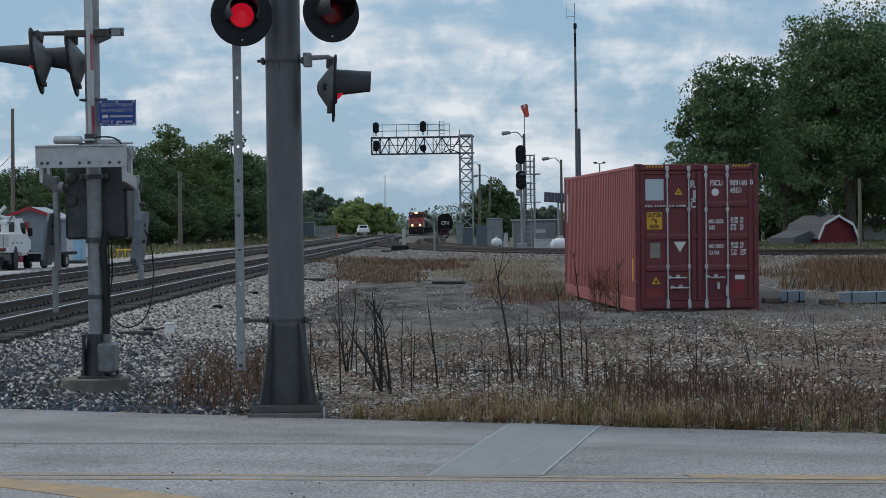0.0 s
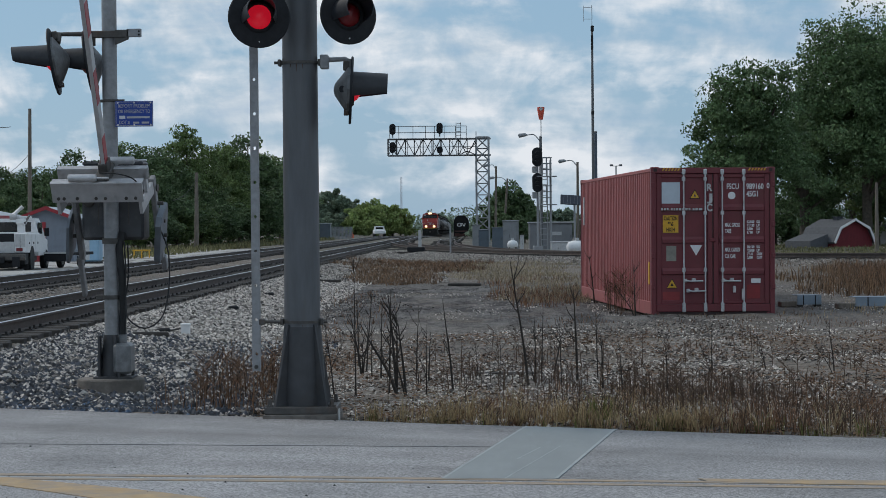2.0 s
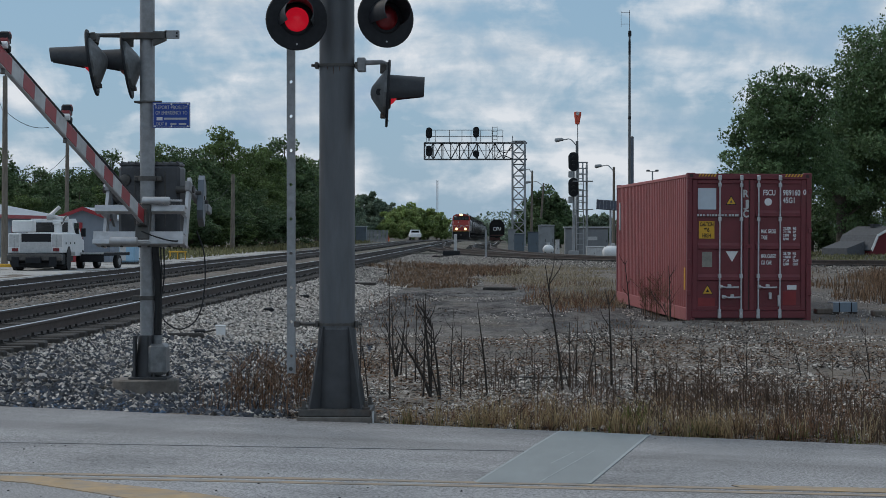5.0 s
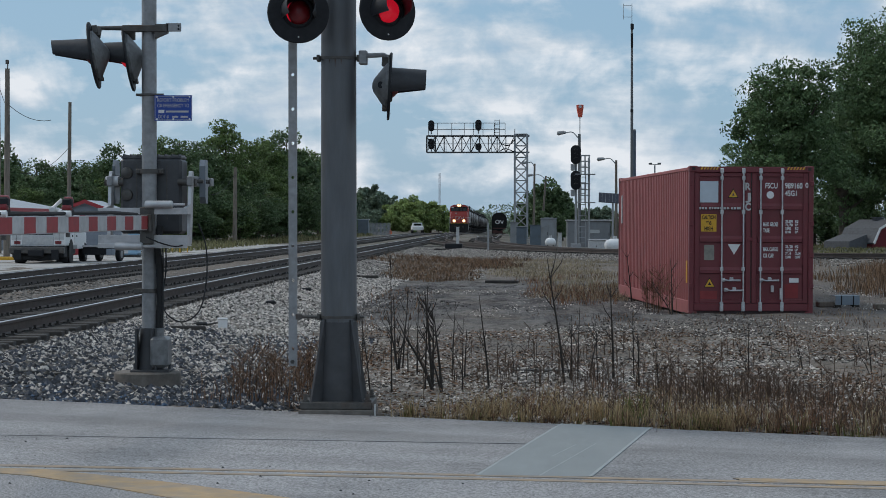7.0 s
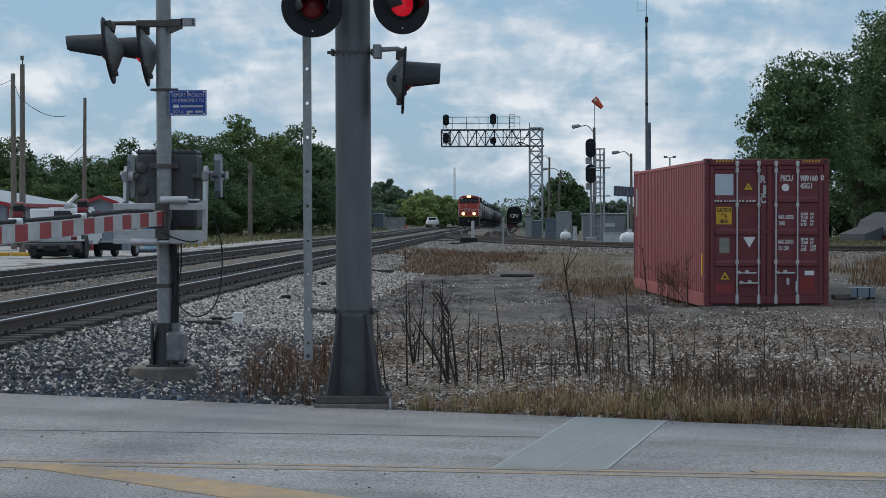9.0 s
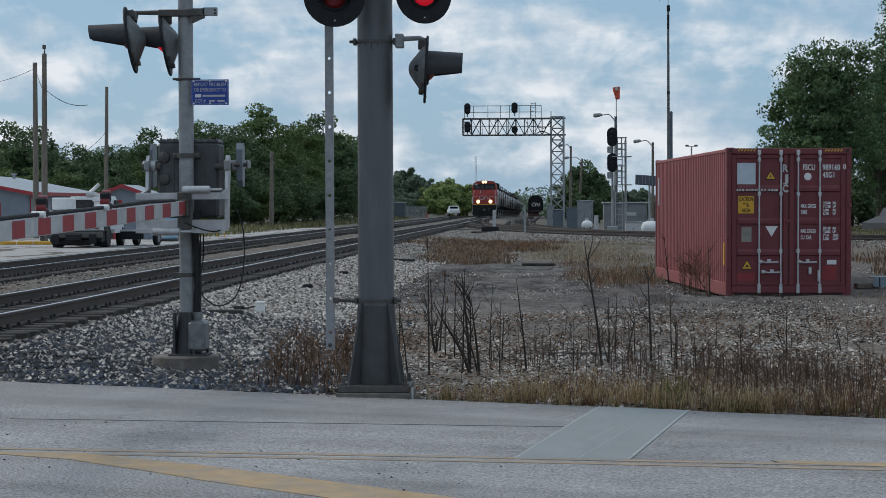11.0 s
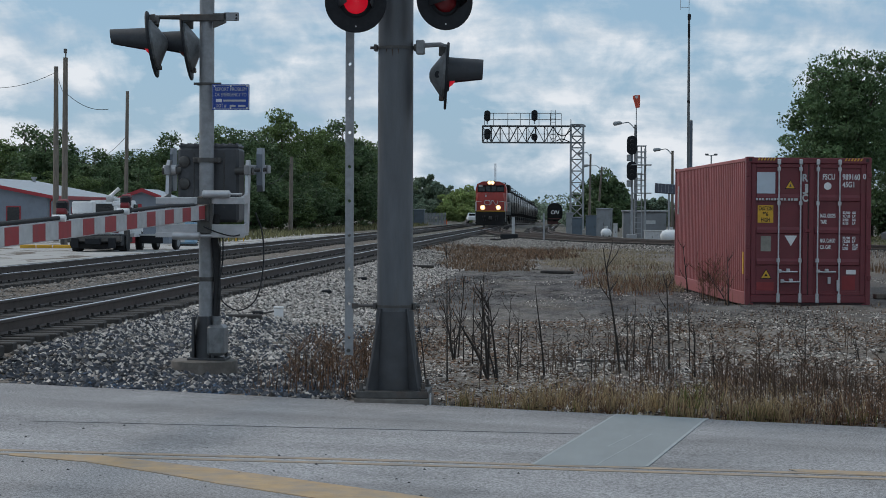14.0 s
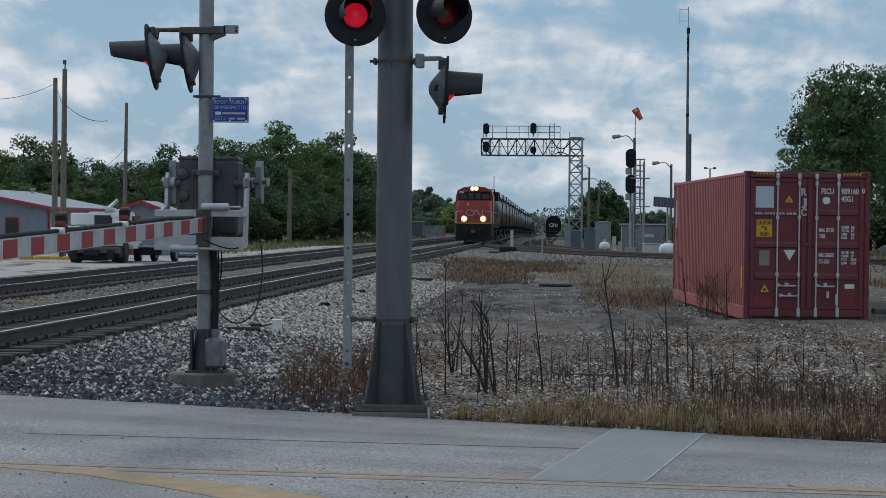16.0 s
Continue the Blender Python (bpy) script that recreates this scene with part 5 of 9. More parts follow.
def build_tank_car(at, shade, label):
    t = thing("tank_car", at, label, "tank car", "tank cars of the train")
    r, zc, L = 1.5, 2.72, 16.6
    ys = [0.5, 0.54, 0.66, 0.9, 1.2]
    rs = [0.3, 0.85, 1.22, 1.42, r]
    pts = [(0, y, zc) for y in ys] + [(0, L - (y - 0.5) + 0.1, zc) for y in reversed(ys)]
    tank = part("tank", Mesh().tube(pts, rs + rs[::-1], 30), shade, t)
    for y in (3.2, 6.2, 11.0, 14.0):
        part("band", Mesh().tube([(0, y, zc), (0, y + 0.1, zc)], r + 0.012, 30), shade, tank)
    part("dome", Mesh().tube([(0, 8.6, zc + r - 0.1), (0, 8.6, zc + r + 0.42)], 0.55, 16), shade, tank)
    part("roof_walk", Mesh().box(-0.75, 0.75, 7.2, 10.0, zc + r + 0.02, zc + r + 0.08), LOCO_BLACK, t)
    rail = Mesh()
    for y in (7.2, 8.15, 9.1, 10.0):
        for s in (-1, 1):
            rail.tube([(s * 0.75, y, zc + r), (s * 0.75, y, zc + r + 0.6)], 0.03, 6)
    for s in (-1, 1):
        rail.tube([(s * 0.75, 7.2, zc + r + 0.6), (s * 0.75, 10.0, zc + r + 0.6)], 0.03, 6).tube([(s * 0.75, 7.2, zc + r + 0.5), (s * 0.75, 10.0, zc + r + 0.3)], 0.025, 6)
    for y in (7.2, 10.0):
        rail.tube([(-0.75, y, zc + r + 0.6), (0.75, y, zc + r + 0.6)], 0.03, 6)
    part("guard_rail", rail, LOCO_BLACK, t)
    for y0, y1 in ((0.0, 2.6), (L - 2.0, L + 0.6)):
        part("end_sill", Mesh().box(-0.4, 0.4, y0, y1, 0.9, 1.35, 0.03).box(-1.5, 1.5, y0 + (0.0 if y0 < 1 else 2.4), y0 + (0.2 if y0 < 1 else 2.6), 1.05, 1.35, 0.02), LOCO_BLACK, t)
    for s in (-1, 1):
        part("ladder", Mesh().tube([(s * 1.45, 8.0, 1.0), (s * 1.52, 8.0, zc + 0.8), (s * 0.8, 8.0, zc + r)], 0.03, 6).tube([(s * 1.45, 9.0, 1.0), (s * 1.52, 9.0, zc + 0.8), (s * 0.8, 9.0, zc + r)], 0.03, 6), LOCO_BLACK, t)
    bogie(t, 2.3, axles=2)
    bogie(t, L - 1.8, axles=2)
    return t


build_locomotive()
_y0 = TRAIN_Y[0][1]
_first = build_tank_car(pose(MAIN_1, _y0 + 23, RAIL_Z), TANK_BLACK, "black tank car with a railed walkway on top")
_pale = build_tank_car(pose(MAIN_1, _y0 + 23 + 17.4 * 4, RAIL_Z), TANK_GREY, "grey tank car with a railed walkway on top")
for i in range(16):
    back = 23 + 17.4 * i
    car = _first if i == 0 else _pale if i == 4 else copy_thing(_pale if i in (5, 9) else _first, pose(MAIN_1, _y0 + back, RAIL_Z))
    TRAIN.append((car, back))
# a parked car on the siding, its end towards the crossing
PARKED = copy_thing(_first, pose(SIDING, 470, RAIL_Z - 1.15))
tagged(PARKED, "black tank car parked on the siding, white emblem on its end", "tank car", "parked cars")
_em = Mesh().tube(smooth3([(-0.12, 0.47, 0.33), (-0.45, 0.47, 0.36), (-0.75, 0.47, 0.15), (-0.7, 0.47, -0.2), (-0.42, 0.47, -0.32), (-0.12, 0.47, -0.28), (-0.06, 0.47, 0.02), (-0.12, 0.47, 0.33)]), 0.07, 6)
_em.tube(smooth3([(0.02, 0.47, -0.3), (0.1, 0.47, 0.22), (0.3, 0.47, 0.3), (0.55, 0.47, -0.25), (0.75, 0.47, -0.2), (0.85, 0.47, 0.35)]), 0.07, 6)
part("emblem", _em, WHITE, PARKED, "white looping emblem", at=pose(0, -0.12, 2.8))
_arch = [(-1.56, 0.3), (1.56, 0.3), (1.56, 3.75), (1.32, 4.3), (0.8, 4.66), (0, 4.8), (-0.8, 4.66), (-1.32, 4.3), (-1.56, 3.75)]
part("end_bulkhead", Mesh().prism(_arch, 0.36, 0.5), LOCO_BLACK, PARKED, "arched black bulkhead")
for s in (-1, 1):
    part("corner_post", Mesh().box(s * 1.5 - 0.07, s * 1.5 + 0.07, 0.27, 0.358, 0.3, 3.8, 0.01), LOCO_BLACK, PARKED)
part("lower_panel", Mesh().box(-1.4, 1.4, 0.28, 0.358, 0.35, 1.55, 0.01), mat("dull_maroon_paint", (0.075, 0.028, 0.024), 0.7, 0, 0.3, 2), PARKED, "dull maroon lower panel")
for i in range(1, 4):
    copy_thing(PARKED, pose(SIDING, 470 + 17.4 * i, RAIL_Z - 1.15))


# ---- signal bridge over the tracks ----
SIG_GREY = mat("signal_aluminium_paint", (0.30, 0.31, 0.32), 0.55, 0.2, 0.15, 3, 0, 60, (0.15, 0.14, 0.13), 0.3, 1.5)
SIG_DARK = mat("bridge_dark_steel", (0.12, 0.125, 0.13), 0.6, 0.2, 0.15, 3)


def beam(m, a, b, w):
    return m.tube([a, b], w, 5)


def signal_head(parent, x, y, z, r=0.30, tall=0.46):
    h = part("signal_head", Mesh().prism([(x + r * math.cos(a) * 1.0, z + (tall - r) * (1 if math.sin(a) >= 0 else -1) + r * math.sin(a)) for a in np.linspace(0.01, 2 * math.pi - 0.3, 20)], y - 0.03, y + 0.03), BLACK, parent)
    part("head_case", Mesh().box(x - 0.16, x + 0.16, y + 0.03, y + 0.35, z - tall * 0.7, z + tall * 0.7, 0.04), BLACK, h)
    for dz in (-0.2, 0.2):
        part("lens_hood", Mesh().tube([(x, y - 0.03, z + dz), (x, y - 0.22, z + dz)], [0.12, 0.11], 14), BLACK, h)
    part("head_stem", Mesh().tube([(x, y + 0.1, z - tall - 0.25), (x, y + 0.1, z - tall * 0.5)], 0.06, 8), SIG_GREY, h)


def build_signal_bridge():
    D = 200.0
    k = D / 3900

    def X(px):
        return (px - 904) * k

    def Z(py):
        return 1.75 - (py - 396) * k
    t = thing("signal_bridge", pose(0, D, 0), "grey steel cantilever signal bridge with dark signal heads", "signal bridge")
    x0, x1, xl = X(911), X(933), X(755)
    tower = part("tower", Mesh().box(x0 - 0.25, x1 + 0.25, -0.7, 0.9, -0.2, 0.35, 0.05), CONCRETE, t)
    zt = Z(238)
    for x in (x0, x1):
        for y in (-0.55, 0.55):
            part("leg", Mesh().box(x - 0.09, x + 0.09, y - 0.09, y + 0.09, 0.3, zt, 0.01), SIG_GREY, tower)
    n = 9
    for i in range(n):
        za, zb = 0.4 + (zt - 0.4) * i / n, 0.4 + (zt - 0.4) * (i + 1) / n
        for y in (-0.55, 0.55):
            for p, q in (((x0, y, za), (x1, y, zb)), ((x1, y, za), (x0, y, zb)), ((x0, y, zb), (x1, y, zb))):
                part("brace", beam(Mesh(), p, q, 0.045), SIG_GREY, tower)
        for x in (x0, x1):
            part("brace", beam(Mesh(), (x, -0.55, za), (x, 0.55, zb), 0.04), SIG_GREY, tower)
    arm = part("arm_chord", Mesh().box(xl, x1 + 0.2, -0.62, -0.48, Z(271), Z(269)), SIG_DARK, t)
    for y, z0 in ((0.55, 270), (-0.55, 241), (0.55, 241)):
        part("chord", Mesh().box(xl, x1 + 0.2, y - 0.07, y + 0.07, Z(z0) - 0.06, Z(z0) + 0.06), SIG_DARK, arm)
    zb, zu, nb = Z(270), Z(241), 10
    for i in range(nb):
        xa, xb = xl + (x0 - xl) * i / nb, xl + (x0 - xl) * (i + 1) / nb
        for y in (-0.55, 0.55):
            part("web_post", beam(Mesh(), (xa, y, zb), (xa, y, zu), 0.04), SIG_DARK, arm)
            za, zc = (zb, zu) if i % 2 else (zu, zb)
            part("web_diagonal", beam(Mesh(), (xa, y, za), (xb, y, zc), 0.032), SIG_DARK, arm)
            if i in (0, 1, 3, 4, 5, 7, 8):
                part("counter_diagonal", beam(Mesh(), (xa, y, zc), (xb, y, za), 0.02), SIG_DARK, arm)
        part("web_diagonal", beam(Mesh(), (xa, -0.55, zu), (xb, 0.55, zu), 0.03), SIG_DARK, arm)
    xr, zr = X(894), Z(219)
    rail = Mesh()
    for px in (759, 775, 800, 822, 838, 855, 875, 894):
        beam(rail, (X(px), -0.9, zu), (X(px), -0.9, zr), 0.028)
    for zz in (zr, (zu + zr) / 2):
        beam(rail, (X(759), -0.9, zz), (xr, -0.9, zz), 0.03)
    for px in (757, 770, 790, 813, 836, 850, 870, 895):
        beam(rail, (X(px), -0.95, zb), (X(px), -0.95, zu), 0.025)
    beam(rail, (xl, -0.95, (zb + zu) / 2), (x0, -0.95, (zb + zu) / 2), 0.025)
    part("walkway_rail", rail, SIG_DARK, t)
    ladder = Mesh()
    for px in (876, 884):
        beam(ladder, (X(px), -1.0, zb), (X(px), -1.0, Z(213)), 0.025)
    for i in range(9):
        zz = zb + (Z(215) - zb) * i / 8
        beam(ladder, (X(876), -1.0, zz), (X(884), -1.0, zz), 0.02)
    part("ladder", ladder, SIG_DARK, t)
    part("walkway", Mesh().box(xl, x0, -1.0, -0.5, zu - 0.05, zu, 0.01).box(xl, x0, -1.0, -0.5, zb - 0.05, zb, 0.01), SIG_DARK, t)
    for px, py, tall in ((764, 224, 0.5), (764, 256, 0.5), (847, 223, 0.5), (847, 261, 0.33)):
        signal_head(t, X(px), -1.15, Z(py), 0.29, tall)
    part("cable", Mesh().tube(smooth3([(X(880), -0.7, Z(243)), (X(888), -0.7, Z(255)), (X(900), -0.7, Z(258)), (X(911), -0.7, Z(248))]), 0.05, 6)
         .tube(smooth3([(X(885), -0.7, Z(268)), (X(895), -0.7, Z(264)), (X(911), -0.7, Z(270))]), 0.05, 6), BLACK, t)
    part("finial", Mesh().tube([(x0, 0, zt), (x0, 0, zt + 0.5)], 0.04, 6), SIG_GREY, t)


build_signal_bridge()


def at(px, py, d):
    """Plan and height of a point d metres ahead, on the line of sight through the reference view."""
    return (px - 904) * d / 3900, d, 1.75 - (py - 396) * d / 3900


def gz(x, y):
    return float(ground_z(np.array([x]), np.array([y]))[0]) - 0.03


def build_block_signal():
    D = 132.0
    x, _, top = at(1019, 262, D)
    g = gz(x, D)
    k = D / 3900
    t = thing("block_signal", pose(x, D, g), "two-headed railway signal on a caged ladder mast", "railway signal")
    H = top - g
    part("mast", Mesh().tube([(0, 0, -0.2), (0, 0, H - 0.1)], 0.07, 12), SIG_GREY, t)
    part("mast", Mesh().tube([(0.80, 0.6, -0.2), (0.80, 0.6, H - 0.6)], 0.065, 10), SIG_GREY, t)
    part("base_cabinet", Mesh().box(-0.3, 0.3, -0.3, 0.3, -0.1, 0.5, 0.03), SIG_GREY, t)
    for z in (H * 0.48, H * 0.75):
        plat = part("platform", Mesh().box(-0.05, 1.15, -0.4, 0.7, z - 0.06, z, 0.01), SIG_GREY, t)
        for xx in (0.3, 0.55, 0.8):
            for yy in (-0.4, 0.7):
                part("cage_post", beam(Mesh(), (xx, yy, z), (xx, yy, z + 1.1), 0.025), SIG_GREY, plat)
        for zz in (0.4, 0.75, 1.1):
            for yy in (-0.4, 0.7):
                part("cage_rail", beam(Mesh(), (0.25, yy, z + zz), (0.85, yy, z + zz), 0.025), SIG_GREY, plat)
    lad = Mesh()
    for xx in (0.2, 0.6):
        beam(lad, (xx, 0.45, 0), (xx, 0.45, H - 0.8), 0.03)
    for i in range(16):
        beam(lad, (0.2, 0.45, 0.2 + i * 0.33), (0.6, 0.45, 0.2 + i * 0.33), 0.022)
    part("ladder", lad, SIG_GREY, t)
    for zz in (H - 0.42, H - 1.95):
        h = part("signal_head", Mesh().prism([(-0.02 + 0.31 * math.cos(a), zz + 0.26 * (1 if math.sin(a) >= 0 else -1) + 0.31 * math.sin(a)) for a in np.linspace(0.01, 2 * math.pi - 0.3, 22)], -0.33, -0.25), BLACK, t)
        part("head_case", Mesh().box(-0.2, 0.16, -0.25, 0.05, zz - 0.35, zz + 0.35, 0.05), BLACK, h)
        for dz in (-0.25, 0.0, 0.25):
            part("lens_hood", Mesh().tube([(-0.02, -0.33, zz + dz), (-0.02, -0.56, zz + dz - 0.03)], [0.115, 0.11], 12), BLACK, h)
        part("case_below", Mesh().box(-0.32, -0.05, -0.2, 0.1, zz - 0.95, zz - 0.55, 0.04), SIG_GREY, t)


build_block_signal()


def lamp_pole(px, top, d, arm, material=None, r=0.11, lean=0.0, label="wooden pole with a street light on a curved arm"):
    x, y, z = at(px, top, d)
    g = gz(x, y)
    t = thing("street_lamp", pose(x, y, g), label, "street lamp", "street lamps")
    h = z - g
    part("pole", Mesh().tube([(-lean, 0, -0.3), (0, 0, h)], [r * 1.2, r * 0.85], 12), material or WOOD_POLE, t)
    if arm:
        s = 1 if arm > 0 else -1
        part("lamp_arm", Mesh().tube(smooth3([(0, 0, h - 0.35), (arm * 0.5, 0, h + 0.12), (arm, 0, h + 0.1)]), 0.035, 8), SIG_GREY, t)
        part("lamp_head", Mesh().tube([(arm, 0, h + 0.1), (arm + s * 0.15, 0, h + 0.12), (arm + s * 0.55, 0, h + 0.06), (arm + s * 0.62, 0, h + 0.03)], [0.06, 0.12, 0.15, 0.06], 12), SIG_GREY, t)
    return t


_lp = lamp_pole(1025, 238, 150, -0.9, SIG_DARK, label="dark pole with a street light and a windsock mast")
lamp_pole(946, 290, 215, -0.6, lean=0.1)
lamp_pole(966, 312, 230, -1.3, lean=0.5)
lamp_pole(1090, 284, 175, -0.9)


def build_windsock():
    x, y, z = at(1026, 186, 150)
    t = thing("windsock", pose(x, y, 0), "drooping orange windsock on a thin mast", "windsock")
    part("mast", Mesh().tube([(0, 0, 7.2), (0, 0, z)], 0.03, 8), SIG_GREY, t)
    sock = mat("orange_fabric", (0.62, 0.10, 0.06), 0.8, 0, 0.12, 4, 0.2, 12)
    cone = new("sock", Mesh().tube([(0, 0, 0.10), (0, 0, 0.08), (0, 0, -0.15), (0, 0, -0.42), (0, 0, -0.76)], [0.1, 0.25, 0.24, 0.19, 0.14], 16).data("sock", sock))
    cone.parent, cone.matrix_basis = t, pose(0, -0.05, z - 0.1)
    hoop = part("hoop", Mesh().tube([(0, -0.245, -0.04), (0, -0.255, -0.04)], 0.11, 16), WHITE_DULL, cone, "pale hoop face")
    return cone, z - 0.1


SOCK, SOCK_Z = build_windsock()
# seconds and how far the wind lifts it, in degrees
SOCK_SWING = [(0.0, 15), (0.5, 20), (1.0, 15), (1.5, 10), (2.0, 0), (2.5, 5), (3.0, 10), (3.5, 0), (4.0, -3), (6.5, 0), (7.0, 1), (7.5, 15), (8.0, 28), (8.5, 45),
              (9.0, 42), (10.2, 20), (11.5, 5), (12.0, 20), (12.5, 35), (13.0, 18), (13.5, 0), (14.2, 12), (15.0, 30), (15.5, 20), (16.0, 32)]


def build_masts():
    x, y, z = at(1117.5, 14, 110)
    t = thing("radio_mast", pose(x, y, gz(x, y)), "thin dark radio mast with a small aerial", "radio mast")
    part("pole", Mesh().tube([(0, 0, -0.2), (0, 0, 7), (0, 0, z - 1)], [0.075, 0.068, 0.05], 10), SIG_DARK, t)
    part("coupling", Mesh().tube([(0, 0, z - 2.2), (0, 0, z - 1.5)], 0.06, 8), BLACK, t)
    part("coupling", Mesh().tube([(0, 0, 7.1), (0, 0, 7.25)], 0.075, 8), BLACK, t)
    part("aerial_mast", beam(Mesh(), (0, 0, z - 1.0), (0, 0, z), 0.016), SIG_DARK, t)
    part("aerial_mast", beam(Mesh(), (-0.42, 0, z - 0.8), (-0.42, 0, z - 0.02), 0.012), SIG_GREY, t)
    for dz in (0.1, 0.68):
        part("aerial_rung", beam(Mesh(), (-0.42, 0, z - dz), (0, 0, z - dz), 0.012), SIG_GREY, t)
    part("amplifier", Mesh().box(-0.07, 0.09, -0.08, 0.08, z - 1.3, z - 1.02, 0.02), BLACK, t)
    x, y, z = at(1122, 238, 112)
    t = thing("steel_post", pose(x, y, gz(x, y)), "dark blue steel post beside the radio mast", "post")
    part("pole", Mesh().tube([(0, 0, -0.2), (0, 0, z)], 0.085, 12), mat("blue_grey_steel", (0.09, 0.11, 0.14), 0.5, 0.3, 0.15, 3), t)
    part("cap", Mesh().tube([(0, 0, z), (0, 0, z + 0.06)], [0.095, 0.05], 12), SIG_DARK, t)
    x, y, z = at(1158, 291, 210)
    t = thing("floodlight_mast", pose(x, y, gz(x, y)), "slim floodlight mast with two lamps on a crossbar", "floodlight")
    part("pole", Mesh().tube([(0, 0, -0.2), (0, 0, z)], 0.07, 8), SIG_GREY, t)
    part("crossbar", Mesh().tube([(-0.45, 0, z), (0.45, 0, z)], 0.035, 6), SIG_GREY, t)
    for s in (-0.42, 0.42):
        part("floodlamp", Mesh().box(s - 0.16, s + 0.16, -0.12, 0.12, z - 0.02, z + 0.16, 0.03), SIG_DARK, t)
    x, y, z = at(778, 307, 900)
    t = thing("lattice_mast", pose(x, y, 0), "thin distant lattice mast", "radio mast")
    m = Mesh()
    for dx, dy in ((-0.35, -0.2), (0.35, -0.2), (0, 0.4)):
        beam(m, (dx, dy, 0), (dx, dy, z), 0.07)
    for i in range(18):
        zz = z * i / 18
        beam(m, (-0.35, -0.2, zz), (0.35, -0.2, zz + z / 18), 0.04)
    # the pale paint carries the haze of distance
    part("lattice", m, mat("haze_tinted_mast_paint", (0.42, 0.44, 0.48), 0.8, 0, 0.1, 1), t)


build_masts()


# ---- lineside cabinets and huts beyond the curve ----
def cabinet(name, px0, px1, top, d, depth, material, label, category, cap=0.08, doors=2):
    x0, x1 = at(px0, 0, d)[0], at(px1, 0, d)[0]
    z = at(0, top, d)[2]
    g = gz((x0 + x1) / 2, d)
    w, h = x1 - x0, z - g
    t = thing(name, pose((x0 + x1) / 2, d, g), label, category)
    part("plinth", Mesh().box(-w / 2 - 0.05, w / 2 + 0.05, -0.05, depth + 0.05, -0.3, 0.12, 0.02), CONCRETE, t)
    body = part("body", Mesh().box(-w / 2, w / 2, 0, depth, 0.12, h - cap, 0.02), material, t)
    if cap:
        part("cap", Mesh().box(-w / 2 - 0.04, w / 2 + 0.04, -0.06, depth + 0.04, h - cap, h, 0.015), material, t)
    for i in range(doors):
        xa, xb = -w / 2 + 0.04 + (w - 0.08) * i / doors + 0.01, -w / 2 + 0.04 + (w - 0.08) * (i + 1) / doors - 0.01
        dr = part("door", Mesh().box(xa, xb, -0.015, 0.0, 0.2, h - cap - 0.06, 0.006), material, body)
        part("handle", Mesh().box(xb - 0.08, xb - 0.05, -0.05, -0.012, h * 0.45, h * 0.55, 0.005), STEEL_DARK, dr)
    return t


CAB_GREY = mat("cabinet_grey", (0.24, 0.25, 0.26), 0.5, 0.3, 0.12, 2, 0, 60, (0.14, 0.13, 0.12), 0.3, 1.5)
CAB_BLUE = mat("cabinet_blue_grey", (0.10, 0.125, 0.15), 0.5, 0.2, 0.12, 2, 0, 60, (0.07, 0.07, 0.07), 0.3, 1.5)
HUT = mat("hut_grey_wall", (0.20, 0.205, 0.215), 0.6, 0.1, 0.12, 1.5, 0, 60, (0.13, 0.12, 0.12), 0.3, 1.0)
cabinet("relay_cabinet", 957, 985, 386, 150, 1.0, CAB_GREY, "tall grey relay cabinet with vented cap", "cabinet")
cabinet("equipment_cabinet", 938, 957, 398, 146, 0.7, CAB_BLUE, "blue-grey steel equipment cabinet", "cabinet", 0.04, 1)
cabinet("equipment_cabinet", 903, 916, 393, 158, 0.7, CAB_GREY, "slim grey equipment cabinet at the bridge's foot", "cabinet", 0.05, 1)
cabinet("equipment_cabinet", 914, 932, 402, 150, 0.7, CAB_BLUE, "low blue-grey equipment cabinet", "cabinet", 0.04, 1)
cabinet("marker_box", 987, 994, 412, 145, 0.3, WHITE_DULL, "narrow pale marker box", "box", 0.03, 1)
cabinet("utility_box", 1042, 1074, 424, 122, 0.7, WHITE_DULL, "low pale utility box", "box", 0.04, 2)
_h = cabinet("equipment_hut", 1004, 1080, 389, 156, 2.6, HUT, "grey windowless equipment hut with a pale roof edge", "hut", 0.14, 1)
part("roof_sheet", Mesh().box(-1.62, 1.62, -0.15, 2.75, 1.98, 2.06, 0.01), WHITE_DULL, _h)
part("sign_panel", Mesh().box(0.0, 0.75, -0.03, 0.0, 1.1, 1.35, 0.005), WHITE_DULL, _h)
_v = new("cap_vent", Mesh().box(-0.35, 0.35, 0.2, 0.8, 0, 0.2, 0.03).data("cap_vent", CAB_GREY))
_rc = [o for o in scene.objects if o.name == "relay_cabinet"][0]
_v.parent, _v.matrix_basis = _rc, pose(0, 0, 1.95)


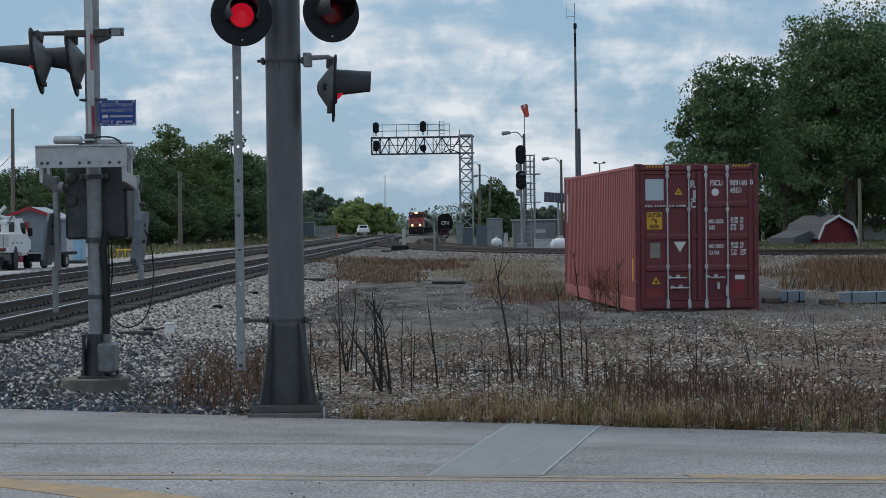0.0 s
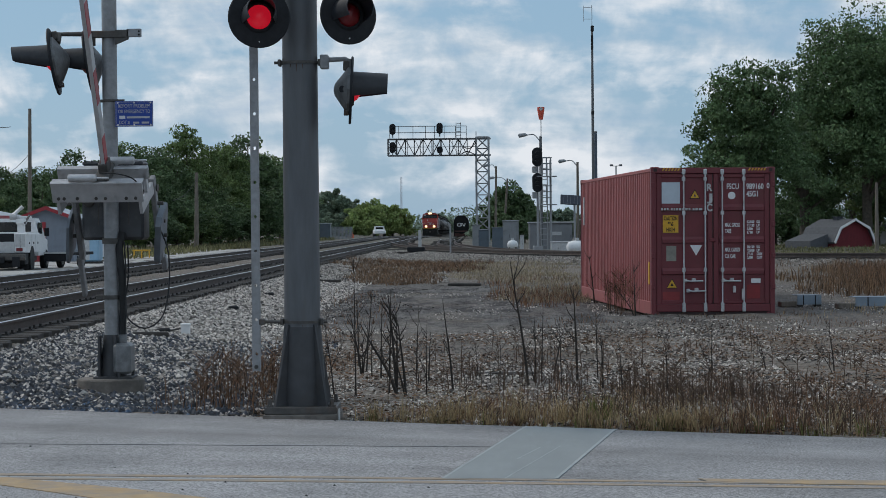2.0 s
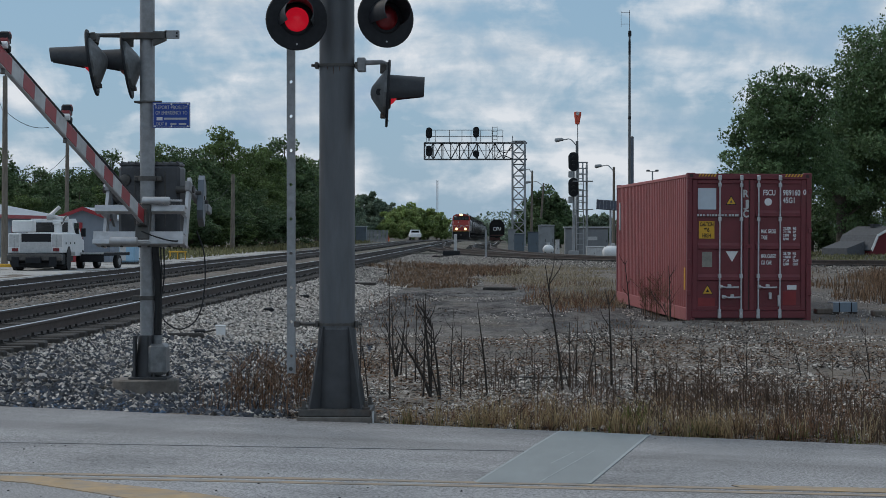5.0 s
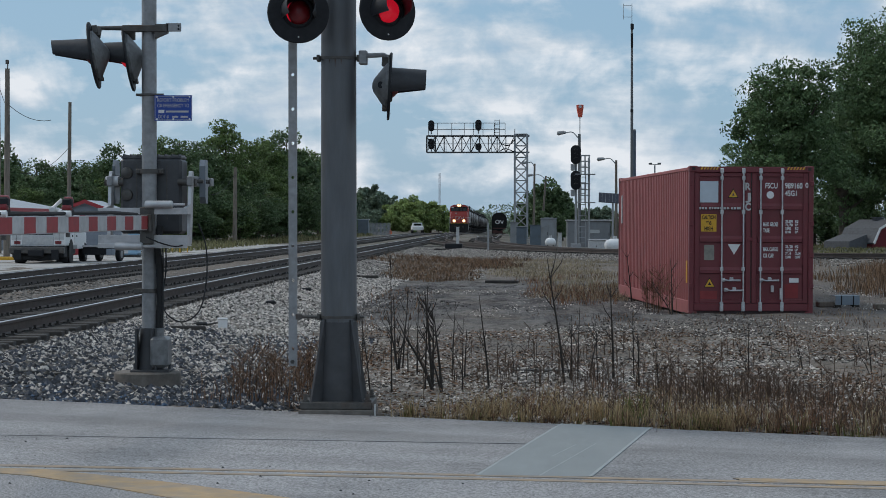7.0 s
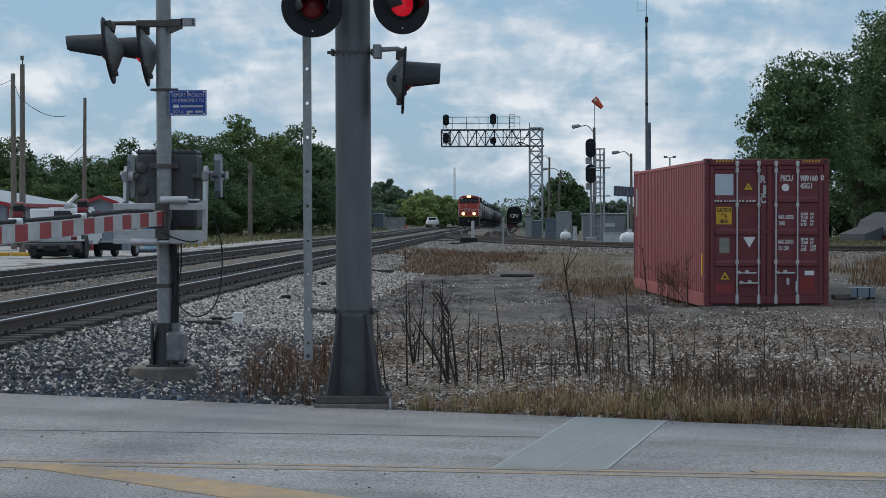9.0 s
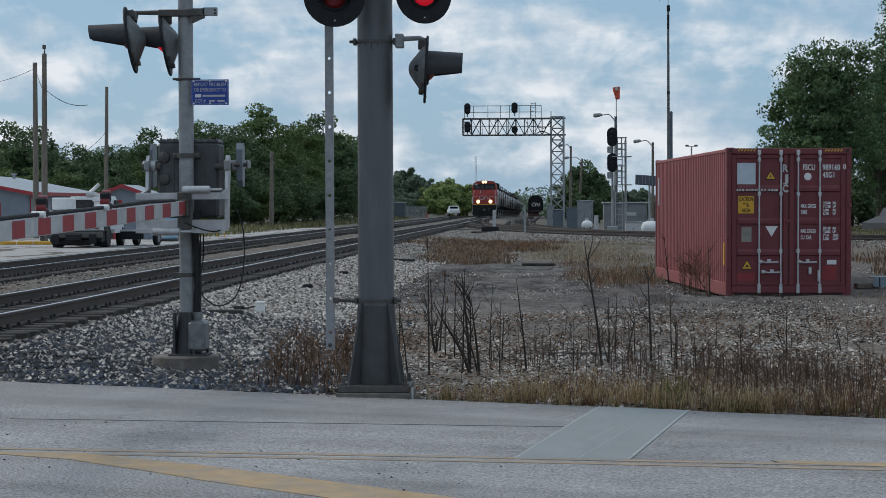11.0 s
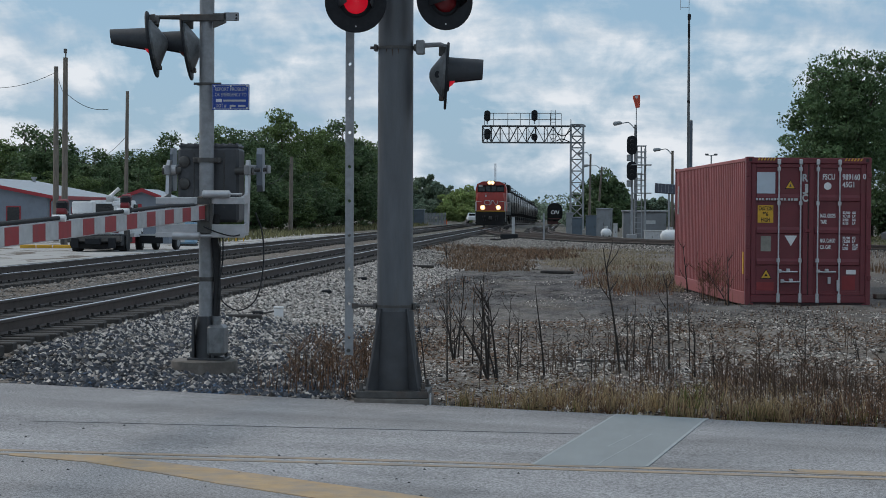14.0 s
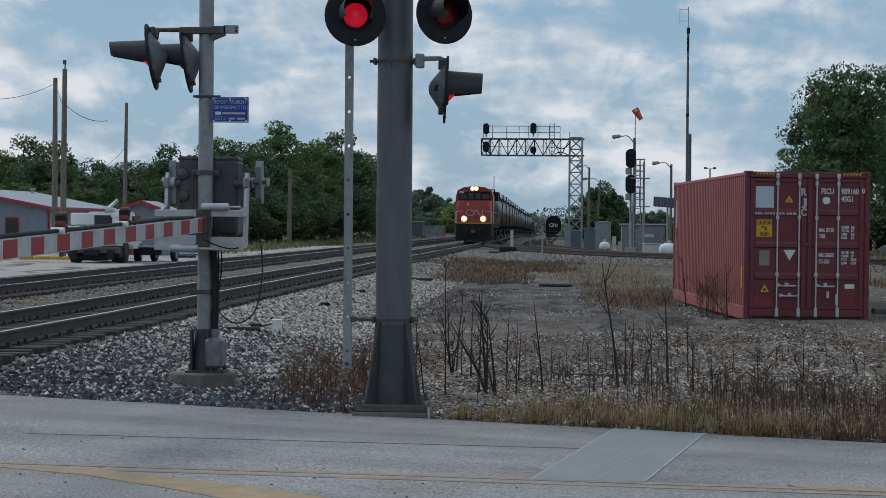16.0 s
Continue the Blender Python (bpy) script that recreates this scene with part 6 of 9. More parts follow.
def build_tank(px, py, d, r, length):
    x, y, z = at(px, py, d)
    g = gz(x, y)
    t = thing("propane_tank", pose(x, y, g), "small white propane tank on saddles", "tank", "propane tanks")
    zc = r + 0.15
    part("vessel", Mesh().tube([(-length / 2, 0, zc), (-length / 2 + r * 0.3, 0, zc), (-length / 2 + r * 0.9, 0, zc), (length / 2 - r * 0.9, 0, zc), (length / 2 - r * 0.3, 0, zc), (length / 2, 0, zc)],
                               [r * 0.2, r * 0.75, r, r, r * 0.75, r * 0.2], 18), WHITE, t)
    part("valve_cap", Mesh().tube([(0, 0, zc + r - 0.03), (0, 0, zc + r + 0.14)], 0.1, 10), WHITE_DULL, t)
    for s in (-1, 1):
        part("saddle", Mesh().box(s * length * 0.28 - 0.05, s * length * 0.28 + 0.05, -r * 0.7, r * 0.7, -0.1, 0.3, 0.01), STEEL_DARK, t)


build_tank(1088, 432, 119, 0.36, 1.15)
build_tank(974, 423, 140, 0.3, 0.7)


def build_solar():
    x, y, z = at(1084, 360, 128)
    g = gz(x, y)
    t = thing("solar_panel", pose(x, y, g), "dark tilted solar panel on a post", "solar panel")
    part("post", Mesh().tube([(0, 0, -0.2), (0, 0, z - g + 0.1)], 0.06, 10), SIG_GREY, t)
    panel = part("panel", Mesh().box(-0.6, 0.6, -0.03, 0.03, -0.36, 0.36, 0.01), mat("solar_cells", (0.014, 0.019, 0.035), 0.45, 0, 0.2, 3), t, at=pose(-0.22, -0.1, z - g + 0.3, -40, 4, 0))
    for i in range(1, 6):
        part("cell_line", Mesh().box(-0.6 + i * 0.2 - 0.006, -0.6 + i * 0.2 + 0.006, -0.034, -0.03, -0.35, 0.35), CAB_GREY, panel)


build_solar()


def build_switch_gear():
    x, y, _ = at(803, 430, 137)
    t = thing("switch_machine", pose(x, y, gz(x, y)), "dark low switch machine beside the turnout", "switch machine")
    part("case", Mesh().box(-0.55, 0.55, -0.3, 0.3, 0.04, 0.36, 0.05), BLACK, t)
    part("base_timbers", Mesh().box(-1.2, 0.9, -0.5, -0.2, -0.1, 0.05, 0.02).box(-1.2, 0.9, 0.2, 0.5, -0.1, 0.05, 0.02), TIE, t)
    part("throw_rod", Mesh().tube([(-0.5, 0, 0.2), (-2.6, 0, 0.2)], 0.03, 8), STEEL_DARK, t)
    x, y, z = at(810, 402, 140)
    t = thing("marker_post", pose(x, y, gz(x, y)), "pale flat marker post beside the track", "post")
    part("post", Mesh().box(-0.1, 0.1, -0.03, 0.03, -0.2, z - gz(x, y), 0.01), WHITE_DULL, t)
    x, y, z = at(864, 395, 128)
    t = thing("steel_stake", pose(x, y, gz(x, y)), "slim grey steel stake beside the track", "post")
    part("post", Mesh().box(-0.05, 0.05, -0.03, 0.03, -0.2, z - gz(x, y), 0.01), SIG_GREY, t)


build_switch_gear()


# ---- trees ----
def crown_mesh(seed, rx, ry, h0, h1, clumps, per, leaf, droop=0.0):
    """Leaves in clumps: the clumps fill an egg-shaped crown from h0 to h1, denser at its skin, with gaps between."""
    r = np.random.RandomState(seed)
    hz, zc = (h1 - h0) / 2, (h1 + h0) / 2
    d = r.normal(size=(clumps, 3))
    d /= np.linalg.norm(d, axis=1)[:, None]
    rad = r.uniform(0.12, 1.0, clumps) ** 0.6
    lump = 1 + 0.16 * np.sin(d[:, 0] * 4 + seed) + 0.12 * np.sin(d[:, 2] * 6 + seed * 2) + r.uniform(-.1, .1, clumps)
    c = d * (rad * lump)[:, None] * [rx * 0.86, ry * 0.86, hz * 0.9]
    widen = 1.0 - 0.35 * np.clip((c[:, 2] / hz + 0.1), -0.3, 1)
    c[:, 0] *= widen
    c[:, 1] *= widen
    size = r.uniform(0.13, 0.33, clumps) * min(rx, hz) * (70 / max(clumps, 70)) ** 0.22
    o = r.normal(size=(clumps, per, 3))
    o /= np.linalg.norm(o, axis=2)[:, :, None]
    o *= (r.uniform(0.25, 1.0, (clumps, per)) ** 0.5)[:, :, None] * size[:, None, None] * [1.25, 1.25, 0.8]
    p = (c[:, None, :] + o).reshape(-1, 3)
    p[:, 2] += zc
    keep = p[:, 2] > h0 * 0.6
    p = p[keep]
    n = len(p)
    u = r.normal(size=(n, 3))
    u /= np.linalg.norm(u, axis=1)[:, None]
    w = np.cross(u, r.normal(size=(n, 3)))
    w /= np.linalg.norm(w, axis=1)[:, None]
    s = (leaf * r.uniform(0.6, 1.4, n))[:, None]
    vs = np.stack([p - u * s, p + w * s * 0.55, p + u * s, p - w * s * 0.55], 1).reshape(-1, 3)
    m = Mesh()
    m.v = [tuple(q) for q in vs]
    m.f = [(i, i + 1, i + 2, i + 3) for i in range(0, 4 * n, 4)]
    return m, c + [0, 0, zc]


def build_tree(at_, seed, rx, ry, h, base, clumps, per, leaf, leaves, label, group="trees", trunk=0.25):
    t = thing("tree", at_, label, "tree", group)
    m, centres = crown_mesh(seed, rx, ry, base, h, clumps, per, leaf)
    ob = new("crown", m.data("crown", leaves, False))
    ob.parent = t
    r = random.Random(seed)
    tm = Mesh().tube([(0, 0, -0.3), (0.05, 0, base * 0.6), (r.uniform(-.2, .2), r.uniform(-.2, .2), base + (h - base) * 0.4), (r.uniform(-.3, .3), 0, h * 0.85)],
                     [trunk * 1.4, trunk, trunk * 0.7, trunk * 0.15], 10)
    part("trunk", tm, BARK, t)
    for k in range(min(12, len(centres))):
        c = centres[k * len(centres) // 12]
        z0 = base * 0.7 + (c[2] - base * 0.7) * 0.35
        part("limb", Mesh().tube(smooth3([(0.05, 0, max(z0, base * 0.5)), (c[0] * 0.45, c[1] * 0.45, z0 + (c[2] - z0) * 0.6), tuple(c)], 4), [trunk * 0.42 * (1 - 0.085 * i) for i in range(9)], 6), BARK, t)
    return t


def spot(px, d):
    x = (px - 904) * d / 3900
    return x, d


def height(py, d):
    return 1.75 - (py - 396) * d / 3900


# the large trees beyond the curve
for i, (px, top, d, rx, base, cl, per, lf) in enumerate([(1395, 92, 150, 4.3, 1.6, 240, 170, 0.115), (1600, -20, 166, 7.1, 2.2, 420, 190, 0.125), (1490, 130, 168, 3.8, 1.6, 170, 160, 0.12),
                                                         (1790, 30, 166, 5.6, 2.0, 240, 160, 0.125)]):
    x, y = spot(px, d)
    build_tree(pose(x, y, gz(x, y), 0, 0, 40 * i), 11 + i, rx, rx, height(top, d), base, cl, per, lf, LEAF_BIG, "large dark green broadleaf tree behind the curved track", "large trees", 0.4)
for i, (px, top, d, rx) in enumerate([(1620, 290, 172, 2.6), (1525, 330, 176, 2.0), (1690, 300, 172, 2.6), (1440, 345, 178, 2.2), (1370, 330, 176, 2.4), (1330, 350, 178, 2.2), (1575, 265, 182, 3.2), (1500, 300, 184, 2.8), (1640, 250, 184, 3.2)]):
    x, y = spot(px, d)
    build_tree(pose(x, y, gz(x, y), 0, 0, 70 * i), 31 + i, rx, rx, height(top, d), 0.3, 45, 90, 0.15, LEAF if i in (0, 2) else LEAF_DARK, "smaller green tree under the large ones", "small trees", 0.12)

# the belt of trees west of the tracks: a few grown, the rest copies of them
KINDS = [build_tree(pose(*spot(px, d), 0.1), 51 + i, rx, rx, height(top, d), 0.3, cl * 2, 105, 0.135, lv, lab, "tree belt", 0.2)
         for i, (px, top, d, rx, cl, lv, lab) in enumerate([
             (320, 222, 185, 3.2, 75, LEAF_DARK, "dense dark green tree in a belt beside the tracks"),
             (395, 206, 205, 3.2, 60, LEAF, "tall bright green tree in a belt beside the tracks"),
             (470, 232, 225, 3.4, 80, LEAF, "broad green tree in a belt beside the tracks"),
             (205, 262, 190, 3.4, 70, LEAF_DARK, "low dark tree in a belt beside the tracks")])]
BASE_H = [height(222, 185), height(206, 205), height(232, 225), height(262, 190)]
rng_t = random.Random(8)
for px, top, d in [(-190, 262, 205), (-150, 255, 200), (-110, 262, 195), (-70, 250, 200), (-35, 262, 190), (0, 258, 195), (30, 278, 190), (60, 290, 188), (95, 276, 195), (130, 268, 190), (165, 263, 200),
                   (245, 254, 190), (283, 238, 188), (355, 230, 192), (432, 242, 212), (508, 238, 240), (540, 252, 262), (566, 278, 290), (590, 300, 320),
                   # an understorey that closes the belt below
                   (-170, 320, 185), (-120, 325, 182), (-60, 318, 180), (-10, 322, 180), (40, 326, 178), (90, 318, 180), (140, 325, 178), (190, 315, 180), (235, 305, 180), (275, 300, 178),
                   (310, 310, 176), (345, 300, 180), (380, 312, 186), (412, 300, 195), (445, 308, 205), (478, 300, 218), (512, 305, 232), (540, 312, 250), (562, 330, 275), (585, 345, 300),
                   (215, 350, 172), (260, 352, 170), (300, 355, 168), (340, 350, 174), (380, 356, 180), (420, 350, 190), (455, 356, 200), (490, 352, 215), (525, 356, 235), (100, 352, 172), (150, 350, 172), (50, 352, 172)]:
    i = rng_t.randrange(4)
    x, y = spot(px, d)
    s = height(top, d) / BASE_H[i]
    wd = max(s, 0.65) * rng_t.uniform(1.0, 1.3)
    copy_thing(KINDS[i], pose(x, y, 0.1, 0, 0, rng_t.uniform(0, 360)) @ Matrix.Diagonal((wd, wd, s, 1)))
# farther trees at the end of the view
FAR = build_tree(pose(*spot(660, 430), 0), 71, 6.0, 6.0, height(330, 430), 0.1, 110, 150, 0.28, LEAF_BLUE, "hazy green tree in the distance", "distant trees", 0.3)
YEL = build_tree(pose(*spot(735, 420), 0), 72, 5.6, 5.6, height(345, 420), 0.05, 120, 110, 0.26, LEAF_YEL, "yellow-green tree in the distance", "distant trees", 0.25)
DRK = build_tree(pose(*spot(972, 235), 0), 73, 2.6, 2.6, height(316, 235), 0.4, 60, 85, 0.2, LEAF_DARK, "dark green tree behind the lineside cabinets", "trees behind the cabinets", 0.2)
for k, px, top, d, src, ref in [(0, 632, 345, 440, FAR, (330, 430)), (1, 690, 350, 470, FAR, (330, 430)), (2, 612, 340, 420, FAR, (330, 430)), (3, 712, 352, 415, YEL, (345, 420)), (4, 762, 352, 440, YEL, (345, 420)),
                                (5, 776, 372, 520, YEL, (345, 420)), (6, 850, 366, 700, FAR, (330, 430)), (7, 862, 378, 760, FAR, (330, 430)), (8, 900, 385, 800, FAR, (330, 430)), (9, 830, 384, 800, FAR, (330, 430)),
                                (10, 948, 330, 240, DRK, (316, 235)), (11, 995, 338, 240, DRK, (316, 235)), (12, 930, 372, 300, FAR, (330, 430)), (13, 1012, 366, 260, DRK, (316, 235)), (14, 1048, 362, 300, FAR, (330, 430)),
                                (15, 1068, 358, 320, FAR, (330, 430)), (16, 1095, 370, 300, DRK, (316, 235)), (17, 1130, 372, 320, FAR, (330, 430)), (18, 1170, 366, 300, DRK, (316, 235)), (19, 1220, 360, 300, DRK, (316, 235)),
                                (20, 1280, 350, 280, DRK, (316, 235)), (21, 960, 372, 225, DRK, (316, 235)), (22, 985, 376, 222, DRK, (316, 235)), (23, 655, 372, 400, FAR, (330, 430)), (24, 690, 378, 400, YEL, (345, 420)),
                                (25, 630, 376, 390, FAR, (330, 430)), (26, 730, 380, 400, YEL, (345, 420))]:
    x, y = spot(px, d)
    s = height(top, d) / height(*ref)
    copy_thing(src, pose(x, y, gz(x, y), 0, 0, 57 * k) @ Matrix.Diagonal((max(s, .5), max(s, .5), s, 1)))
# far woods along the horizon
_m = Mesh()
_r = np.random.RandomState(2)
for px in range(-400, 2000, 7):
    d = 900 + 200 * math.sin(px * 0.013) + _r.uniform(-40, 40)
    x, y = spot(px, d)
    h = 7 + 3 * math.sin(px * 0.021) + _r.uniform(-1.5, 2.0)
    for k in range(100):
        q = Vector((x + _r.normal() * 2.4, y + _r.normal() * 3, abs(_r.uniform(0.05, 1.0)) * h))
        s = _r.uniform(0.28, 0.55)
        n = len(_m.v)
        a, b = Vector(_r.normal(size=3)).normalized() * s, Vector(_r.normal(size=3)).normalized() * s
        _m.v += [tuple(q - a), tuple(q + b), tuple(q + a), tuple(q - b)]
        _m.f.append((n, n + 1, n + 2, n + 3))
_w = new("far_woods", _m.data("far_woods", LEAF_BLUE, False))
tagged(_w, "hazy belt of woods along the horizon", "woods", kind="stuff")


# ---- poles west of the tracks ----
def wood_pole(px, top, d, r=0.13, lean=0.0, cap=""):
    x, y, z = at(px, top, d)
    t = thing("utility_pole", pose(x, y, 0.1), "weathered wooden utility pole", "utility pole", "utility poles")
    part("pole", Mesh().tube([(-lean, 0, -0.4), (0, 0, z - 0.1)], [r * 1.2, r * 0.8], 12), WOOD_POLE, t)
    if cap:
        part("insulator_bracket", Mesh().tube([(0, 0, z - 0.2), (0.05, -0.1, z + 0.25)], 0.03, 6).box(-0.06, 0.08, -0.14, 0.0, z + 0.1, z + 0.3, 0.02), STEEL_DARK, t)
    return Vector((x, y, z))


_p1 = wood_pole(8, 120, 100, 0.135, 0.05, "y")
_p2 = wood_pole(-9, 136, 118, 0.15)
_p3 = wood_pole(120, 180, 120, 0.11, 0.1)
_p4 = wood_pole(415, 296, 172, 0.16, 0.05)
_p5 = wood_pole(494, 318, 225, 0.13)
_p6 = wood_pole(1617, 325, 132, 0.11)


def wire(a, b, sag, r=0.014):
    a, b = Vector(a), Vector(b)
    pts = [a.lerp(b, i / 14) - Vector((0, 0, sag * 4 * (i / 14) * (1 - i / 14))) for i in range(15)]
    t = thing("overhead_wire", pose(0, 0, 0), "thin slack overhead wire between poles", "wire", "overhead wires")
    part("wire", Mesh().tube(pts, r, 5), RUBBER, t)


wire(_p2 - Vector((0, 0, 0.3)), at(-260, 130, 118), 1.1)
wire(_p2 - Vector((0, 0, 0.2)), _p1 - Vector((0, 0, 1.8)), 0.15)
wire(_p1 - Vector((0, 0, 1.6)), at(86, 212, 100), 0.28)
wire(_p4 - Vector((0, 0, 0.5)), at(372, 345, 166), 0.4, 0.02)
wire(_p3 - Vector((0, 0, 2.4)), at(28, 306, 118), 0.5)
wire(_p6 - Vector((0, 0, 0.3)), at(1760, 340, 132), 0.1)


# ---- buildings ----
WALL_BLUE = mat("blue_grey_metal_siding", (0.19, 0.215, 0.255), 0.6, 0.1, 0.08, 2, 0, 60, (0.14, 0.15, 0.17), 0.3, 0.8)
ROOF_PALE = mat("pale_metal_roof", (0.36, 0.39, 0.42), 0.5, 0.2, 0.1, 1.5, 0, 60, (0.25, 0.27, 0.28), 0.3, 0.6)
RED_TRIM = mat("red_trim_paint", (0.30, 0.022, 0.03), 0.5, 0, 0.12, 3)
ROOF_DARK = mat("dark_shingle_roof", (0.085, 0.09, 0.10), 0.85, 0, 0.2, 6, 0.2, 20)
BARN_RED = mat("barn_red_boards", (0.13, 0.012, 0.018), 0.8, 0, 0.2, 3, 0.2, 14, stretch=(6, 6, 0.5))


def build_workshop():
    t = thing("workshop", pose(-31.2, 131, 0.1), "long low blue-grey metal workshop with red trim", "building")
    L, wd, ev, rg = 21.0, 11.8, 2.55, 3.72
    part("wall", Mesh().box(-0.15, 0, 0, L, 0, ev), WALL_BLUE, t)
    part("wall", Mesh().box(-wd, -wd + 0.15, 0, L, 0, ev), WALL_BLUE, t)
    for y0 in (0, L - 0.15):
        part("gable_wall", Mesh().prism([(-wd + 0.15, 0), (-0.15, 0), (-0.15, ev), (-wd / 2, rg - 0.1), (-wd + 0.15, ev)], y0, y0 + 0.15), WALL_BLUE, t)
    for s in (0, 1):
        xa, xb = (0.35, -wd / 2) if s == 0 else (-wd - 0.35, -wd / 2)
        roof = part("roof", Mesh().add([(xa, -0.4, ev - 0.02), (xa, L + 0.4, ev - 0.02), (xb, L + 0.4, rg), (xb, -0.4, rg), (xa, -0.4, ev + 0.08), (xa, L + 0.4, ev + 0.08), (xb, L + 0.4, rg + 0.1), (xb, -0.4, rg + 0.1)],
                                       [(0, 1, 2, 3), (7, 6, 5, 4), (0, 4, 5, 1), (1, 5, 6, 2), (2, 6, 7, 3), (3, 7, 4, 0)]), ROOF_PALE, t)
        if s == 0:
            for k in range(1, 21):
                part("roof_seam", Mesh().add([(xa, k - 0.02, ev + 0.09), (xa, k + 0.02, ev + 0.09), (xb, k + 0.02, rg + 0.115), (xb, k - 0.02, rg + 0.115)], [(0, 1, 2, 3)]), ROOF_PALE, roof)
    part("fascia", Mesh().box(0.352, 0.40, -0.4, L + 0.4, ev - 0.14, ev + 0.09, 0.01), RED_TRIM, t)
    rake = Mesh().add([(0.4, -0.45, ev - 0.12), (0.4, -0.45, ev + 0.09), (-wd / 2, -0.45, rg + 0.11), (-wd / 2, -0.45, rg - 0.1), (0.4, -0.402, ev - 0.12), (0.4, -0.402, ev + 0.09), (-wd / 2, -0.402, rg + 0.11), (-wd / 2, -0.402, rg - 0.1)],
                      [(0, 1, 2, 3), (7, 6, 5, 4), (0, 4, 5, 1), (1, 5, 6, 2), (2, 6, 7, 3), (3, 7, 4, 0)])
    part("rake_trim", rake, RED_TRIM, t)
    for x0 in (-2.5, -6.5, -9.6):
        w = part("window", Mesh().box(x0, x0 + 0.9, -0.03, 0.02, 0.75, 2.0), RED_TRIM, t)
        part("pane", Mesh().box(x0 + 0.08, x0 + 0.82, -0.04, -0.03, 0.83, 1.92), GLASS_DARK, w)
    for y0 in (6.5, 14.0):
        w = part("window", Mesh().box(-0.02, 0.03, y0, y0 + 1.4, 0.7, 1.95), RED_TRIM, t)
        part("pane", Mesh().box(0.03, 0.04, y0 + 0.1, y0 + 1.3, 0.8, 1.85), GLASS_DARK, w)
    for y0 in (1.6, 11.0):
        d = part("door", Mesh().box(0, 0.04, y0, y0 + 1.0, 0, 2.1), WHITE_DULL, t)
        part("handle", Mesh().box(0.04, 0.09, y0 + 0.85, y0 + 0.9, 1.0, 1.1), STEEL_DARK, d)
    part("downpipe", Mesh().tube([(0.1, 0.4, 0), (0.1, 0.4, ev - 0.3), (0.35, 0.4, ev)], 0.05, 8), RED_TRIM, t)
    part("roof_vent", Mesh().tube([(-5.2, 18, rg - 0.6), (-5.2, 18, rg + 0.25)], 0.12, 10).tube([(-5.2, 18, rg + 0.2), (-5.2, 18, rg + 0.32)], 0.2, 10), SIG_GREY, t)


def build_shed(px, d, w, dep, ev, rg, label):
    x, y = spot(px, d)
    t = thing("shed", pose(x, y, 0.1), label, "shed")
    part("gable_wall", Mesh().prism([(-w / 2, 0), (w / 2, 0), (w / 2, ev), (0, rg), (-w / 2, ev)], 0, 0.12), WALL_BLUE, t)
    part("gable_wall", Mesh().prism([(-w / 2, 0), (w / 2, 0), (w / 2, ev), (0, rg), (-w / 2, ev)], dep - 0.12, dep), WALL_BLUE, t)
    for s in (-1, 1):
        part("side_wall", Mesh().box(s * w / 2, s * (w / 2 - 0.1), 0.12, dep - 0.12, 0, ev), WALL_BLUE, t)
        ox, oz = w / 2 + 0.25, ev - 0.25 * (rg - ev) / (w / 2)
        part("roof", Mesh().add([(s * ox, -0.3, oz), (s * ox, dep + 0.3, oz), (0, dep + 0.3, rg), (0, -0.3, rg), (s * ox, -0.3, oz + 0.1), (s * ox, dep + 0.3, oz + 0.1), (0, dep + 0.3, rg + 0.1), (0, -0.3, rg + 0.1)],
                                [(0, 1, 2, 3), (7, 6, 5, 4), (0, 4, 5, 1), (1, 5, 6, 2), (3, 7, 4, 0)]), ROOF_PALE, t)
        part("barge_board", Mesh().add([(s * ox, -0.33, oz - 0.06), (0, -0.33, rg - 0.06), (0, -0.33, rg + 0.13), (s * ox, -0.33, oz + 0.13), (s * ox, -0.30, oz - 0.06), (0, -0.30, rg - 0.06), (0, -0.30, rg + 0.13), (s * ox, -0.30, oz + 0.13)],
                                       [(0, 1, 2, 3), (4, 7, 6, 5), (0, 3, 7, 4), (0, 4, 5, 1), (2, 1, 5, 6), (3, 2, 6, 7)]), RED_TRIM, t)
    d_ = part("door", Mesh().box(-w * 0.42, -w * 0.02, -0.05, 0, 0, ev * 0.92, 0.01), RED_TRIM, t)
    part("notice", Mesh().box(-w * 0.2, -w * 0.14, -0.06, -0.05, ev * 0.45, ev * 0.58), WHITE, d_)


